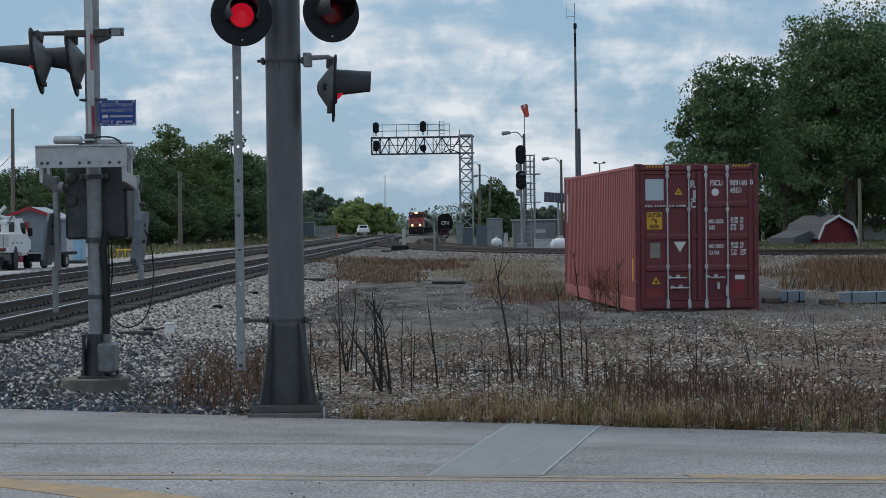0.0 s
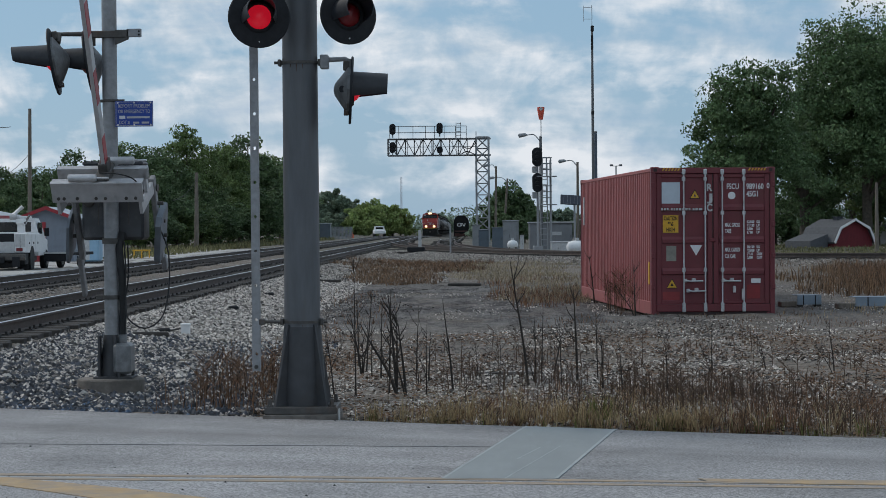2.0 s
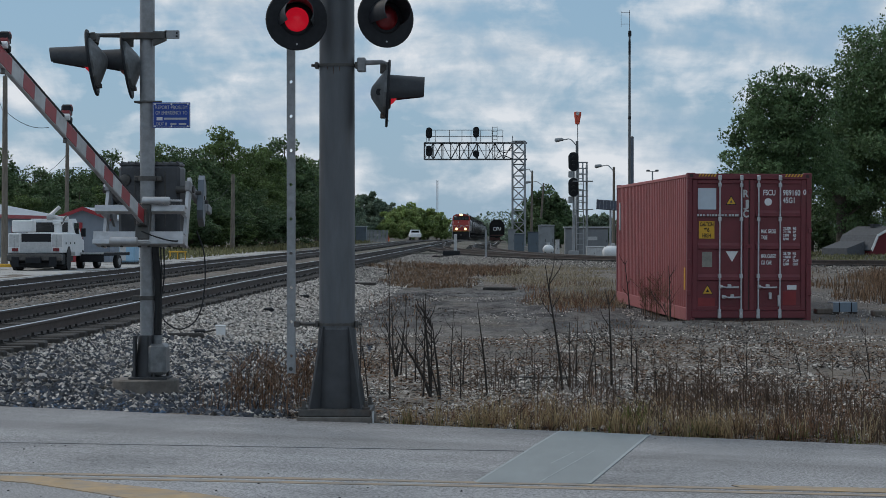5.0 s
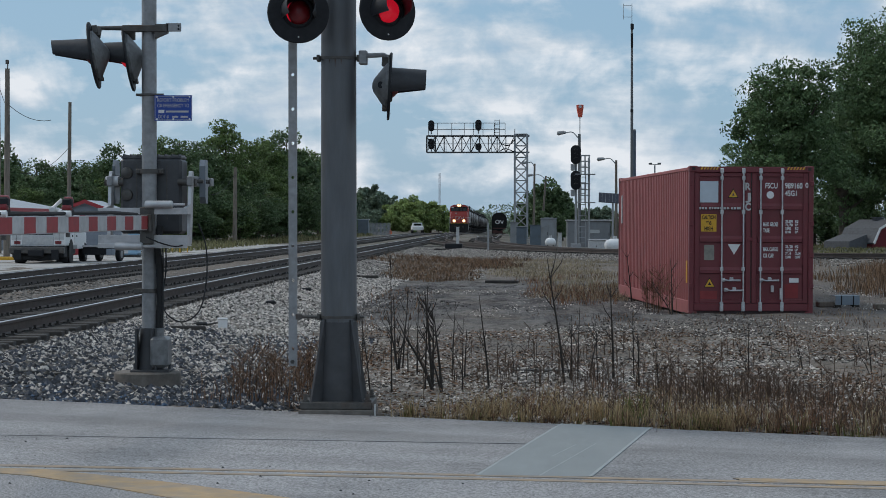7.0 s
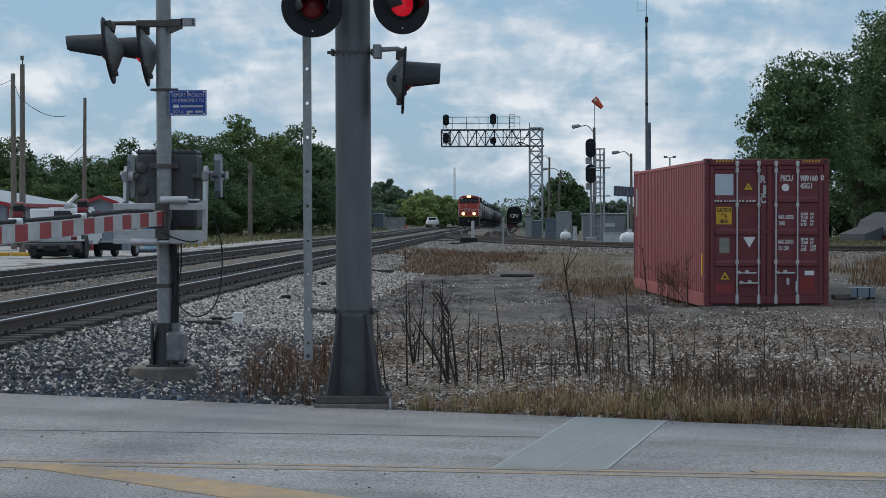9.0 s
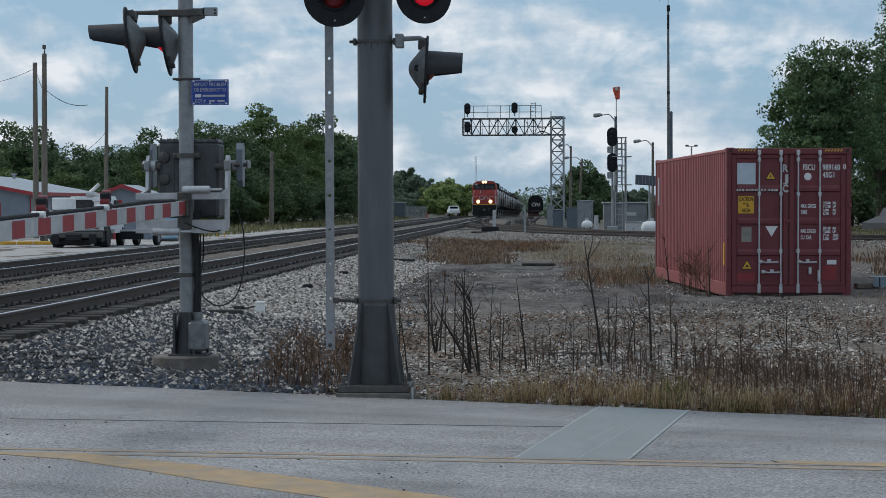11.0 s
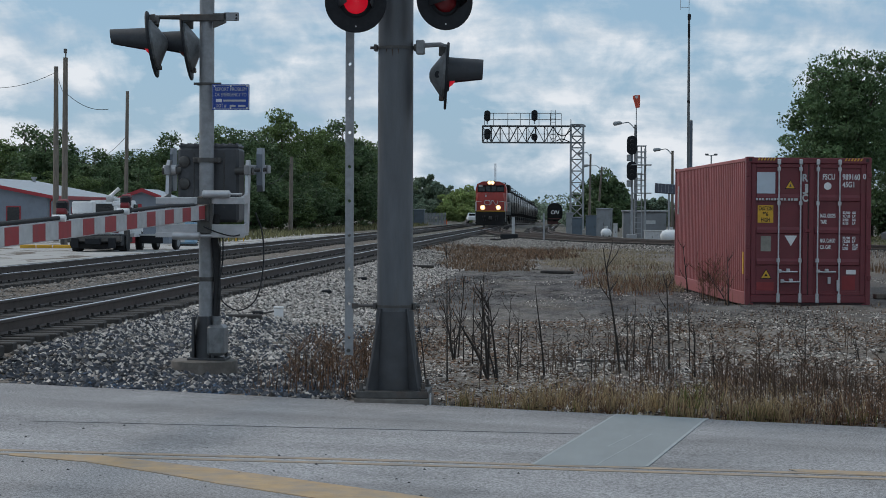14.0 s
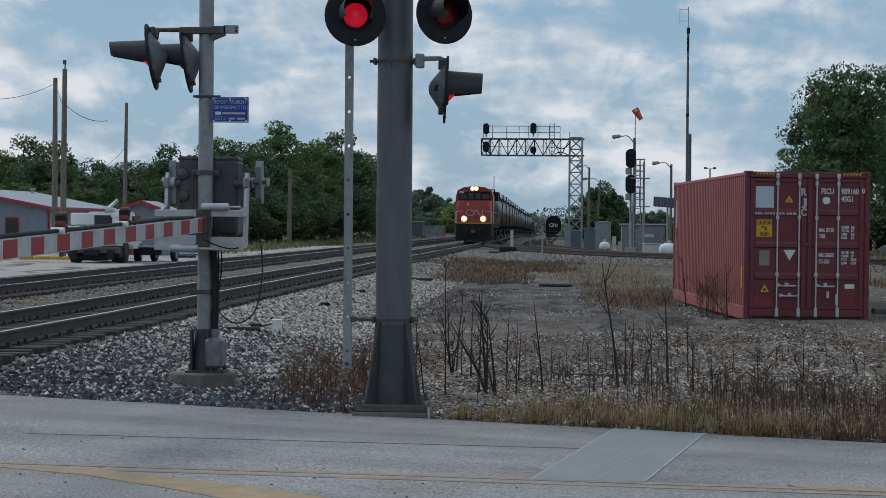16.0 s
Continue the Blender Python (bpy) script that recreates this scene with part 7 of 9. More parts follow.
def build_barn():
    d = 160.0
    x, y = spot(1575, d)
    t = thing("barn", pose(x, y, -0.28, 0, 0, 30), "small red gambrel-roofed barn with white trim", "barn")
    out = [(-1.85, 0), (1.85, 0), (1.75, 0.85), (1.25, 1.65), (0, 2.2), (-1.25, 1.65), (-1.75, 0.85)]
    part("wall", Mesh().prism(out, 0, 3.5), BARN_RED, t)
    ro = [(-1.95, 0.65), (-1.38, 1.72), (0, 2.33), (1.38, 1.72), (1.95, 0.65)]
    for (xa, za), (xb, zb) in zip(ro[:-1], ro[1:]):
        part("roof", Mesh().add([(xa, -0.25, za), (xb, -0.25, zb), (xb, 3.7, zb), (xa, 3.7, za), (xa * 0.96, -0.25, za - 0.1), (xb * 0.96, -0.25, zb - 0.1), (xb * 0.96, 3.7, zb - 0.1), (xa * 0.96, 3.7, za - 0.1)],
                                [(0, 1, 2, 3), (7, 6, 5, 4), (0, 4, 5, 1), (1, 5, 6, 2), (2, 6, 7, 3), (3, 7, 4, 0)]), ROOF_DARK, t)
        part("trim_board", Mesh().add([(xa, -0.3, za + 0.02), (xb, -0.3, zb + 0.02), (xb * 0.93, -0.3, zb - 0.17), (xa * 0.93, -0.3, za - 0.12), (xa, -0.26, za + 0.02), (xb, -0.26, zb + 0.02), (xb * 0.93, -0.26, zb - 0.17), (xa * 0.93, -0.26, za - 0.12)],
                                      [(0, 1, 2, 3), (7, 6, 5, 4), (0, 4, 5, 1), (2, 6, 7, 3), (1, 5, 6, 2), (3, 7, 4, 0)]), WHITE, t)
    part("lean_to", Mesh().add([(-1.9, 0.5, 0), (-3.5, 0.5, 0), (-3.5, 0.5, 0.75), (-1.9, 0.5, 1.25), (-1.9, 3.4, 0), (-3.5, 3.4, 0), (-3.5, 3.4, 0.75), (-1.9, 3.4, 1.25)],
                               [(0, 1, 2, 3), (7, 6, 5, 4), (2, 6, 7, 3), (1, 5, 6, 2)]), ROOF_DARK, t)
    part("cupola", Mesh().box(-0.3, 0.3, 1.4, 1.9, 2.25, 2.45, 0.03).box(-0.4, 0.4, 1.3, 2.0, 2.45, 2.5, 0.02), ROOF_DARK, t)


build_workshop()
build_shed(148, 112, 2.7, 4.2, 2.25, 2.75, "small blue-grey shed with red door and trim")
build_barn()
for px, d, w in ((1645, 175, 2.4), (1690, 178, 3.0)):
    x, y = spot(px, d)
    t = thing("garden_shed", pose(x, y, 0), "low grey shed roof beyond the track", "shed", "sheds behind the barn")
    part("wall", Mesh().box(-w / 2, w / 2, 0, 3, 0, 1.3), WHITE_DULL, t)
    part("roof", Mesh().prism([(-w / 2 - 0.2, 1.25), (w / 2 + 0.2, 1.25), (0, 2.0)], -0.2, 3.2), ROOF_DARK, t)


# ---- yard west of the tracks ----
def wheel(parent, x, y, z, r=0.42, w=0.26):
    tyre = part("wheel", Mesh().tube([(x - w / 2, y, z), (x - w / 2 + 0.04, y, z), (x + w / 2 - 0.04, y, z), (x + w / 2, y, z)], [r * 0.9, r, r, r * 0.9], 20), RUBBER, parent)
    part("rim", Mesh().tube([(x - w / 2 - 0.005, y, z), (x + w / 2 + 0.005, y, z)], r * 0.55, 14), SIG_GREY, tyre)


def build_truck():
    x, y = spot(62, 88)
    t = thing("service_truck", pose(x, y, 0.10, 0, 0, 1.5), "white bucket truck with tool lockers seen from behind", "truck")
    body = part("service_body", Mesh().box(-1.1, -0.62, 0.0, 3.2, 0.75, 1.55, 0.03).box(0.62, 1.1, 0.0, 3.2, 0.75, 1.55, 0.03).box(-0.62, 0.62, 0.02, 3.2, 0.75, 0.9), WHITE, t)
    part("tailboard", Mesh().box(-0.62, 0.62, 0.0, 0.05, 0.78, 1.2, 0.01), WHITE_DULL, body)
    for s in (-1, 1):
        for k in range(3):
            part("locker_door", Mesh().box(s * 1.1, s * 1.112, 0.15 + k * 1.0, 1.05 + k * 1.0, 0.85, 1.48, 0.004), WHITE, body)
        part("tail_lamp", Mesh().box(s * 0.7, s * 0.95, -0.02, 0.0, 0.82, 0.95, 0.005), RED_LENS_DIM, body)
        part("end_door", Mesh().box(s * 0.66, s * 1.06, -0.015, 0.0, 1.0, 1.5, 0.004), WHITE_DULL, body)
    part("bumper", Mesh().box(-1.1, 1.1, -0.35, 0.0, 0.45, 0.7, 0.03), STEEL_DARK, t)
    part("chassis", Mesh().box(-0.45, 0.45, 0.0, 6.2, 0.35, 0.72, 0.02), BLACK, t)
    # plain box added to darken the truck's underside
    part("under_locker", Mesh().box(-1.05, 1.05, 0.05, 0.8, 0.28, 0.74, 0.03), RUBBER, t)
    part("mud_flap", Mesh().box(-1.08, -0.6, 0.75, 0.78, 0.1, 0.6), RUBBER, t)
    part("mud_flap", Mesh().box(0.6, 1.08, 0.75, 0.78, 0.1, 0.6), RUBBER, t)
    cab = part("cab", Mesh().add([(-1.0, 3.4, 0.6), (1.0, 3.4, 0.6), (1.0, 5.2, 0.6), (-1.0, 5.2, 0.6), (-1.0, 3.4, 1.45), (1.0, 3.4, 1.45), (1.0, 5.2, 1.4), (-1.0, 5.2, 1.4),
                                  (-0.85, 3.5, 2.15), (0.85, 3.5, 2.15), (0.85, 4.5, 2.15), (-0.85, 4.5, 2.15)],
                                 [(0, 1, 5, 4), (1, 2, 6, 5), (2, 3, 7, 6), (3, 0, 4, 7), (4, 5, 9, 8), (5, 6, 10, 9), (6, 7, 11, 10), (7, 4, 8, 11), (8, 9, 10, 11), (3, 2, 1, 0)]), WHITE, t)
    part("rear_window", Mesh().box(-0.7, 0.7, 3.42, 3.45, 1.55, 2.0, 0.01), GLASS_DARK, cab)
    part("bonnet", Mesh().box(-0.9, 0.9, 5.2, 6.4, 0.6, 1.35, 0.12), WHITE, t)
    for s in (-1, 1):
        part("side_window", Mesh().box(s * 0.94, s * 0.99, 3.6, 4.5, 1.5, 1.98, 0.01), GLASS_DARK, cab)
        part("mirror", Mesh().box(s * 1.05, s * 1.25, 4.6, 4.65, 1.4, 1.75, 0.01), BLACK, cab)
    for yy in (1.3, 5.4):
        for s in (-0.9, 0.9):
            wheel(t, s, yy, 0.42)
    boom = part("boom_turret", Mesh().tube([(0.75, 0.9, 1.5), (0.75, 0.9, 1.95)], 0.16, 14).box(0.55, 0.95, 0.7, 1.1, 1.9, 2.1, 0.04), WHITE, t)
    part("lower_boom", Mesh().box(0.66, 0.84, 0.8, 2.9, 2.05, 2.24, 0.03), WHITE, boom)
    part("upper_boom", Mesh().tube([(0.75, 0.8, 2.1), (0.45, 0.9, 2.3), (0.8, 1.0, 2.62)], [0.07, 0.1, 0.08], 10), WHITE, boom)
    part("winch", Mesh().tube([(0.3, 0.9, 2.2), (0.6, 0.9, 2.2)], 0.13, 14), WHITE_DULL, boom)
    part("boom_ram", Mesh().tube([(0.92, 0.7, 1.95), (0.95, 1.6, 2.25)], 0.045, 8), STEEL_DARK, boom)
    part("tool_chest", Mesh().box(-1.05, -0.2, 0.5, 1.2, 1.58, 2.08, 0.04), WHITE, t, "white tool chest on the truck bed")
    # a black sheet stands in for the shade inside the open bed
    part("bed_hollow", Mesh().box(-0.58, 0.6, 0.052, 0.07, 1.2, 1.53), BLACK, body)
    for s in (-1, 1):
        part("locker_gap", Mesh().box(s * 0.86 - 0.006, s * 0.86 + 0.006, -0.02, -0.012, 0.8, 1.5), BLACK, body)
        part("wheel_arch", Mesh().tube([(s * 1.095, 1.3, 0.5), (s * 1.118, 1.3, 0.5)], 0.52, 24), RUBBER, body)
        for k in range(3):
            part("locker_handle", Mesh().box(s * 1.112, s * 1.13, 0.55 + k, 0.68 + k, 1.1, 1.18), BLACK, body)
    # plain block added below the bed, dark as the underside looks
    part("rear_frame", Mesh().box(-1.05, 1.0, -0.3, 0.5, 0.42, 0.745, 0.03).box(-0.95, 0.6, -0.1, 0.4, 0.16, 0.42, 0.05), RUBBER, t, "plain dark block under the truck bed")
    part("tow_hitch", Mesh().box(-0.3, 0.3, -0.6, -0.3, 0.35, 0.6, 0.02).box(-0.9, -0.6, -0.4, -0.34, 0.2, 0.6, 0.01).box(0.6, 0.9, -0.4, -0.34, 0.2, 0.6, 0.01), BLACK, t)
    part("beacon", Mesh().tube([(0.5, 2.6, 2.05), (0.5, 2.6, 2.25)], 0.09, 10), WHITE_DULL, t)
    part("cable_reel", Mesh().tube([(-0.3, 1.6, 1.15), (0.3, 1.6, 1.15)], 0.35, 16), BLACK, t)


def build_trailer():
    x, y = spot(163, 92)
    t = thing("flat_trailer", pose(x, y, 0.14, 0, 0, -10), "low black flat trailer", "trailer")
    part("deck", Mesh().box(-0.52, 0.52, 0, 3.2, 0.55, 0.68, 0.02), BLACK, t)
    part("headboard", Mesh().box(-0.52, 0.52, 0, 0.06, 0.3, 0.7, 0.02), BLACK, t)
    part("edge_strip", Mesh().box(-0.53, 0.53, -0.02, 0, 0.62, 0.7, 0.005), WHITE_DULL, t)
    for s in (-0.46, 0.46):
        wheel(t, s, 1.8, 0.3, 0.3, 0.2)


def build_pickup(px, py, d, yaw, label, k=1.0):
    x, y = spot(px, d)
    t = thing("pickup_truck", pose(x, y, 0.15 if x < -14 else 0.0, 0, 0, yaw), label, "pickup truck", "parked pickups")
    part("lower_body", Mesh().box(-0.95, 0.95, 0, 5.2, 0.45, 1.1, 0.1), WHITE, t)
    cab = part("cab", Mesh().add([(-0.92, 1.9, 1.05), (0.92, 1.9, 1.05), (0.92, 4.0, 1.05), (-0.92, 4.0, 1.05), (-0.75, 2.05, 1.75), (0.75, 2.05, 1.75), (0.75, 3.3, 1.75), (-0.75, 3.3, 1.75)],
                                 [(0, 1, 5, 4), (1, 2, 6, 5), (2, 3, 7, 6), (3, 0, 4, 7), (4, 5, 6, 7)]), WHITE, t)
    part("rear_window", Mesh().box(-0.65, 0.65, 1.93, 1.97, 1.25, 1.6, 0.01), GLASS_DARK, cab)
    for s in (-0.85, 0.85):
        wheel(t, s, 1.0, 0.36, 0.36)
        wheel(t, s, 4.2, 0.36, 0.36)


def build_yard_bits():
    x, y = spot(219, 104)
    t = thing("liquid_tote", pose(x, y, 0.13), "pale blue plastic tote beside the shed", "container")
    part("body", Mesh().box(-0.2, 0.55, 0, 1.2, 0.12, 1.5, 0.08), mat("pale_blue_plastic", (0.26, 0.42, 0.56), 0.5, 0, 0.08, 3), t)
    part("pallet", Mesh().box(-0.2, 0.55, 0, 1.2, 0.0, 0.12, 0.01), TIE, t)
    part("white_face", Mesh().box(-0.17, 0.12, -0.02, 0.0, 0.2, 1.45, 0.01), WHITE_DULL, t)
    x, y = spot(241, 106)
    t = thing("pressure_washer", pose(x, y, 0.13), "small red and white machine on the yard", "machine")
    part("frame", Mesh().tube([(-0.4, 0, 0.15), (0.4, 0, 0.15), (0.5, 0, 0.8)], 0.03, 6), STEEL_DARK, t)
    part("drum", Mesh().tube([(0.05, 0, 0.3), (0.05, 0, 0.95)], 0.28, 14), WHITE, t)
    part("motor", Mesh().box(-0.3, 0.05, -0.2, 0.2, 0.25, 0.7, 0.04), RED_TRIM, t)
    x, y = spot(316, 122)
    t = thing("yellow_barrier", pose(x, y, 0.13), "low yellow pipe barrier", "barrier")
    part("rail", Mesh().tube([(-0.5, 0, 0.45), (0.5, 0, 0.45)], 0.045, 8), YELLOW, t)
    for s in (-0.42, 0.0, 0.42):
        part("leg", Mesh().tube([(s, 0, -0.1), (s, 0, 0.45)], 0.035, 8), YELLOW, t)
    for px in (-60, -30, 0, 25):
        x, y = spot(px, 96)
        t = thing("concrete_kerb", pose(x, y, 0.13, 0, 0, 3), "yellow painted concrete wheel stop", "wheel stop", "wheel stops")
        part("block", Mesh().box(-0.34, 0.34, -0.1, 0.1, 0, 0.17, 0.03), YELLOW, t)
    x, y, z = at(643, 388, 300)
    t = thing("equipment_cabin", pose(x, y, 0.1), "grey flat-roofed equipment cabin beside the tracks", "hut")
    part("body", Mesh().box(-0.75, 0.65, 0, 2, 0, z - 0.2, 0.02), CAB_BLUE, t)
    part("roof", Mesh().box(-0.85, 0.75, -0.1, 2.1, z - 0.2, z - 0.1, 0.02), ROOF_PALE, t)
    x0, y, z = at(653, 394, 310)
    t = thing("palisade_fence", pose(x0, y, 0.1), "grey slatted fence beside the cabin", "fence")
    for i in range(16):
        part("slat", Mesh().box(i * 0.19, i * 0.19 + 0.14, 0, 0.03, 0, 1.75, 0.004), CAB_GREY, t)
    part("rail", Mesh().box(0, 3.05, 0.03, 0.07, 1.3, 1.38).box(0, 3.05, 0.03, 0.07, 0.4, 0.48), CAB_GREY, t)
    x, y, z = at(690, 408, 330)
    t = thing("orange_marker", pose(x, y, 0.1), "small orange marker block", "marker")
    part("block", Mesh().box(-0.25, 0.25, 0, 0.3, 0, 0.6, 0.03).tube([(0, 0.15, 0.6), (0, 0.15, 0.9)], 0.1, 8), mat("orange_plastic", (0.65, 0.12, 0.03), 0.5, 0, 0.08, 5), t)


build_truck()
build_trailer()
build_pickup(72, 0, 130, 0, "white pickup parked in front of the workshop")
build_pickup(740, 0, 372, 6, "white pickup far down the tracks")
build_yard_bits()
YARD = mat("pale_yard_concrete", (0.36, 0.35, 0.335), 0.9, 0, 0.14, 0.5, 0.15, 30, (0.26, 0.25, 0.23), 0.4, 0.3)
_ym = Mesh().add([(-60, 45, 0.15), (-16.6, 45, 0.15), (-16.6, 168, 0.15), (-60, 168, 0.15), (-60, 45, 0.05), (-16.6, 45, 0.05), (-16.6, 168, 0.05), (-60, 168, 0.05)],
                 [(0, 1, 2, 3), (7, 6, 5, 4), (0, 4, 5, 1), (1, 5, 6, 2), (2, 6, 7, 3), (3, 7, 4, 0)])
tagged(part("yard", _ym, YARD), "pale concrete yard beside the workshop", "pavement", kind="structure")


# ---- road markings ----
def road_z(x, y):
    n = (x - EDGE_P.x) * EDGE_N.x + (y - EDGE_P.y) * EDGE_N.y
    return float(np.interp(n, [0.02, 0.25, 4.3, 8.6], [0.0, 0.012, 0.03, 0.0]))


def marking(name, corners, material, label="", lift=0.004):
    """A thin sheet that follows the road's crown between the corners of its outline, given as two long edges."""
    a, b = corners
    m = Mesh()
    for (xa, ya), (xb, yb) in zip(a, b):
        m.v += [(xa, ya, road_z(xa, ya) + lift), (xb, yb, road_z(xb, yb) + lift)]
    k = len(a)
    top = list(m.v)
    m.v += [(x, y, z - lift - 0.002) for x, y, z in top]
    n = len(top)
    m.f = [(2 * i, 2 * i + 1, 2 * i + 3, 2 * i + 2) for i in range(k - 1)]
    m.f += [(2 * i + 1, 2 * i + 1 + n, 2 * i + 3 + n, 2 * i + 3) for i in range(k - 1)] + [(2 * i, 2 * i + 2, 2 * i + 2 + n, 2 * i + n) for i in range(k - 1)]
    return part(name, m, material, ROAD, label)


def line_pts(p, q, n=14):
    return [(p[0] + (q[0] - p[0]) * i / n, p[1] + (q[1] - p[1]) * i / n) for i in range(n + 1)]


LINE_TAN = mat("faded_yellow_line", (0.35, 0.262, 0.175), 0.85, 0, 0.15, 6, 0.15, 80, (0.215, 0.205, 0.195), 0.75, 5)
LINE_ORANGE = mat("worn_orange_line", (0.41, 0.285, 0.155), 0.85, 0, 0.15, 5, 0.2, 80, (0.25, 0.22, 0.19), 0.7, 4)
PATCH = mat("smooth_grey_patch", (0.222, 0.240, 0.240), 0.75, 0, 0.08, 1.2, 0.08, 60, (0.26, 0.28, 0.285), 0.3, 1.0, stretch=(2.5, 0.5, 1))
SEAM_PALE = mat("pale_patch_seam", (0.30, 0.322, 0.326), 0.8, 0, 0.12, 8)
for off in (0.0, -0.22):
    p, q = (-7.2, 16.22 + off), (5.2, 14.2 + off)
    marking("centre_line", (line_pts(p, q), line_pts((p[0], p[1] - 0.10), (q[0], q[1] - 0.10))), LINE_TAN, "thin faded yellow line")
marking("pale_line", (line_pts((-4.6, 15.62), (-0.5, 14.92)), line_pts((-4.6, 15.585), (-0.5, 14.89))), SEAM_PALE)
marking("gore_line", ([(-3.95, 15.43), (-3.29, 15.34), (-2.7, 14.92), (-2.25, 14.58), (-1.58, 13.98), (-0.6, 13.1), (0.6, 12.0)],
                      [(-3.93, 15.33), (-3.3, 14.98), (-2.81, 14.51), (-2.45, 14.15), (-2.18, 13.85), (-1.2, 12.95), (0.0, 11.85)]), LINE_ORANGE, "wide worn orange line", 0.0055)
marking("edge_line", ([(1.5, 14.93), (2.2, 14.83), (5.0, 14.4)], [(1.55, 14.78), (2.2, 14.58), (5.0, 14.12)]), LINE_ORANGE, "wide worn orange line", 0.0055)
marking("repair_patch", (line_pts((0.45, 19.20), (-0.23, 15.03)), line_pts((1.20, 18.86), (0.54, 14.97))), PATCH, "smooth pale repair strip across the lane", 0.005)
for p, q, w in (((0.44, 19.2), (-0.24, 15.03), 0.022), ((1.19, 18.87), (0.53, 14.98), 0.025), ((0.66, 17.3), (0.19, 15.0), 0.012), ((0.50, 17.2), (0.30, 16.3), 0.01)):
    marking("patch_seam", (line_pts(p, q), line_pts((p[0] + w, p[1]), (q[0] + w, q[1]))), SEAM_PALE, "", 0.006)
TAR = mat("dark_tar_seam", (0.15, 0.15, 0.153), 0.8, 0, 0.4, 9, 0.2, 60, (0.2, 0.2, 0.2), 0.6, 3)
marking("tar_seam", (line_pts((-4.4, 17.86), (0.2, 17.28)), line_pts((-4.4, 17.835), (0.2, 17.262))), TAR, "dark joint along the lane", 0.0045)
_cr = Mesh()
_rr = random.Random(9)
# loose crumbs and tar spots on the road
for k in range(170):
    s, n = _rr.uniform(-3.6, 3.5), abs(_rr.gauss(5.2, 1.4))
    if _rr.random() < 0.08:
        n = _rr.uniform(0.1, 0.5)
    if n > 8.2:
        continue
    x, y = road_xy(s, n)
    z, r = road_z(x, y), _rr.choice((0.004, 0.005, 0.006, 0.008, 0.012))
    i = len(_cr.v)
    _cr.v += [(x + r * math.cos(a), y + r * 1.3 * math.sin(a), z) for a in (0.3, 1.6, 2.9, 4.2, 5.4)] + [(x, y, z + r * 0.8)]
    _cr.f += [(i + j, i + (j + 1) % 5, i + 5) for j in range(5)]
tagged(part("road_crumbs", _cr, BLACK, ROAD, "dark crumbs and tar spots"), kind="stuff")


# ---- stones ----
def stones(name, xs, ys, sizes, material, seed, label, lift=0.3):
    r = np.random.RandomState(seed)
    n = len(xs)
    base = np.array([(1, 0, 0), (0, 1, 0), (-1, 0, 0), (0, -1, 0), (0, 0, 1), (0, 0, -1)], float)
    v = base[None] * r.uniform(0.55, 1.25, (n, 6, 1)) * sizes[:, None, None] * np.array([1.15, 1.0, 0.72])
    v += r.uniform(-.25, .25, (n, 6, 3)) * sizes[:, None, None]
    a = r.uniform(0, 6.28, n)
    c, s = np.cos(a)[:, None], np.sin(a)[:, None]
    X, Y = v[:, :, 0] * c - v[:, :, 1] * s, v[:, :, 0] * s + v[:, :, 1] * c
    Z = v[:, :, 2] + (ground_z(xs, ys) - 0.02 + sizes * lift)[:, None]
    p = np.stack([X + xs[:, None], Y + ys[:, None], Z], -1).reshape(-1, 3)
    tri = np.array([(0, 1, 4), (1, 2, 4), (2, 3, 4), (3, 0, 4), (1, 0, 5), (2, 1, 5), (3, 2, 5), (0, 3, 5)])
    f = (tri[None] + 6 * np.arange(n)[:, None, None]).reshape(-1, 3)
    me = bpy.data.meshes.new(name)
    me.from_pydata(p.tolist(), [], f.tolist())
    me.materials.append(material)
    tagged(new(name, me), label, "stones", kind="stuff")


def sample(n, x0, x1, y0, y1, seed, power=1.0, off_road=0.05):
    r = np.random.RandomState(seed)
    x, y = r.uniform(x0, x1, n), y0 + (y1 - y0) * r.uniform(0, 1, n) ** power
    keep = (x - EDGE_P.x) * EDGE_N.x + (y - EDGE_P.y) * EDGE_N.y < -off_road
    keep &= np.hypot(x - MAST[0] - 0.02, y - MAST[1]) > 0.38
    keep &= (np.abs(x - POLE[0]) > 0.42) | (np.abs(y - POLE[1]) > 0.42)
    return x[keep], y[keep]


_s = np.random.RandomState(17)
x, y = sample(46000, -6.05, -2.0, 19.8, 34, 1, 1.35)
k = _s.uniform(0, 1, len(x)) < np.clip((-1.9 - x) / 1.2, 0.12, 1)
x, y = x[k], y[k]
near_road = -((x - EDGE_P.x) * EDGE_N.x + (y - EDGE_P.y) * EDGE_N.y)
k = _s.uniform(0, 1, len(x)) < np.interp(near_road, [0, 2.2, 5], [0.78, 0.6, 0.45])
for sel, m_, sd, word in ((k, DARK_STONE, 2, "dark"), (~k, STONE, 16, "grey")):
    stones("ballast_stones", x[sel], y[sel], _s.uniform(0.014, 0.034, sel.sum()) * np.where(_s.uniform(0, 1, sel.sum()) < 0.12, 1.45, 1), m_, sd, "coarse angular " + word + " ballast beside the tracks", 0.5)
x, y = sample(2600, -5.6, -2.7, 20.4, 23.0, 5, 1.0, 0.02)
k = np.exp(-(((x + 3.7) / 1.3) ** 2 + ((y - 21.5) / 0.55) ** 2)) + 0.12 > _s.uniform(0, 1, len(x))
x, y = x[k], y[k]
stones("blue_stones", x, y, _s.uniform(0.016, 0.034, len(x)), STONE_BLUE, 6, "ballast stones with blue marking paint", 0.45)
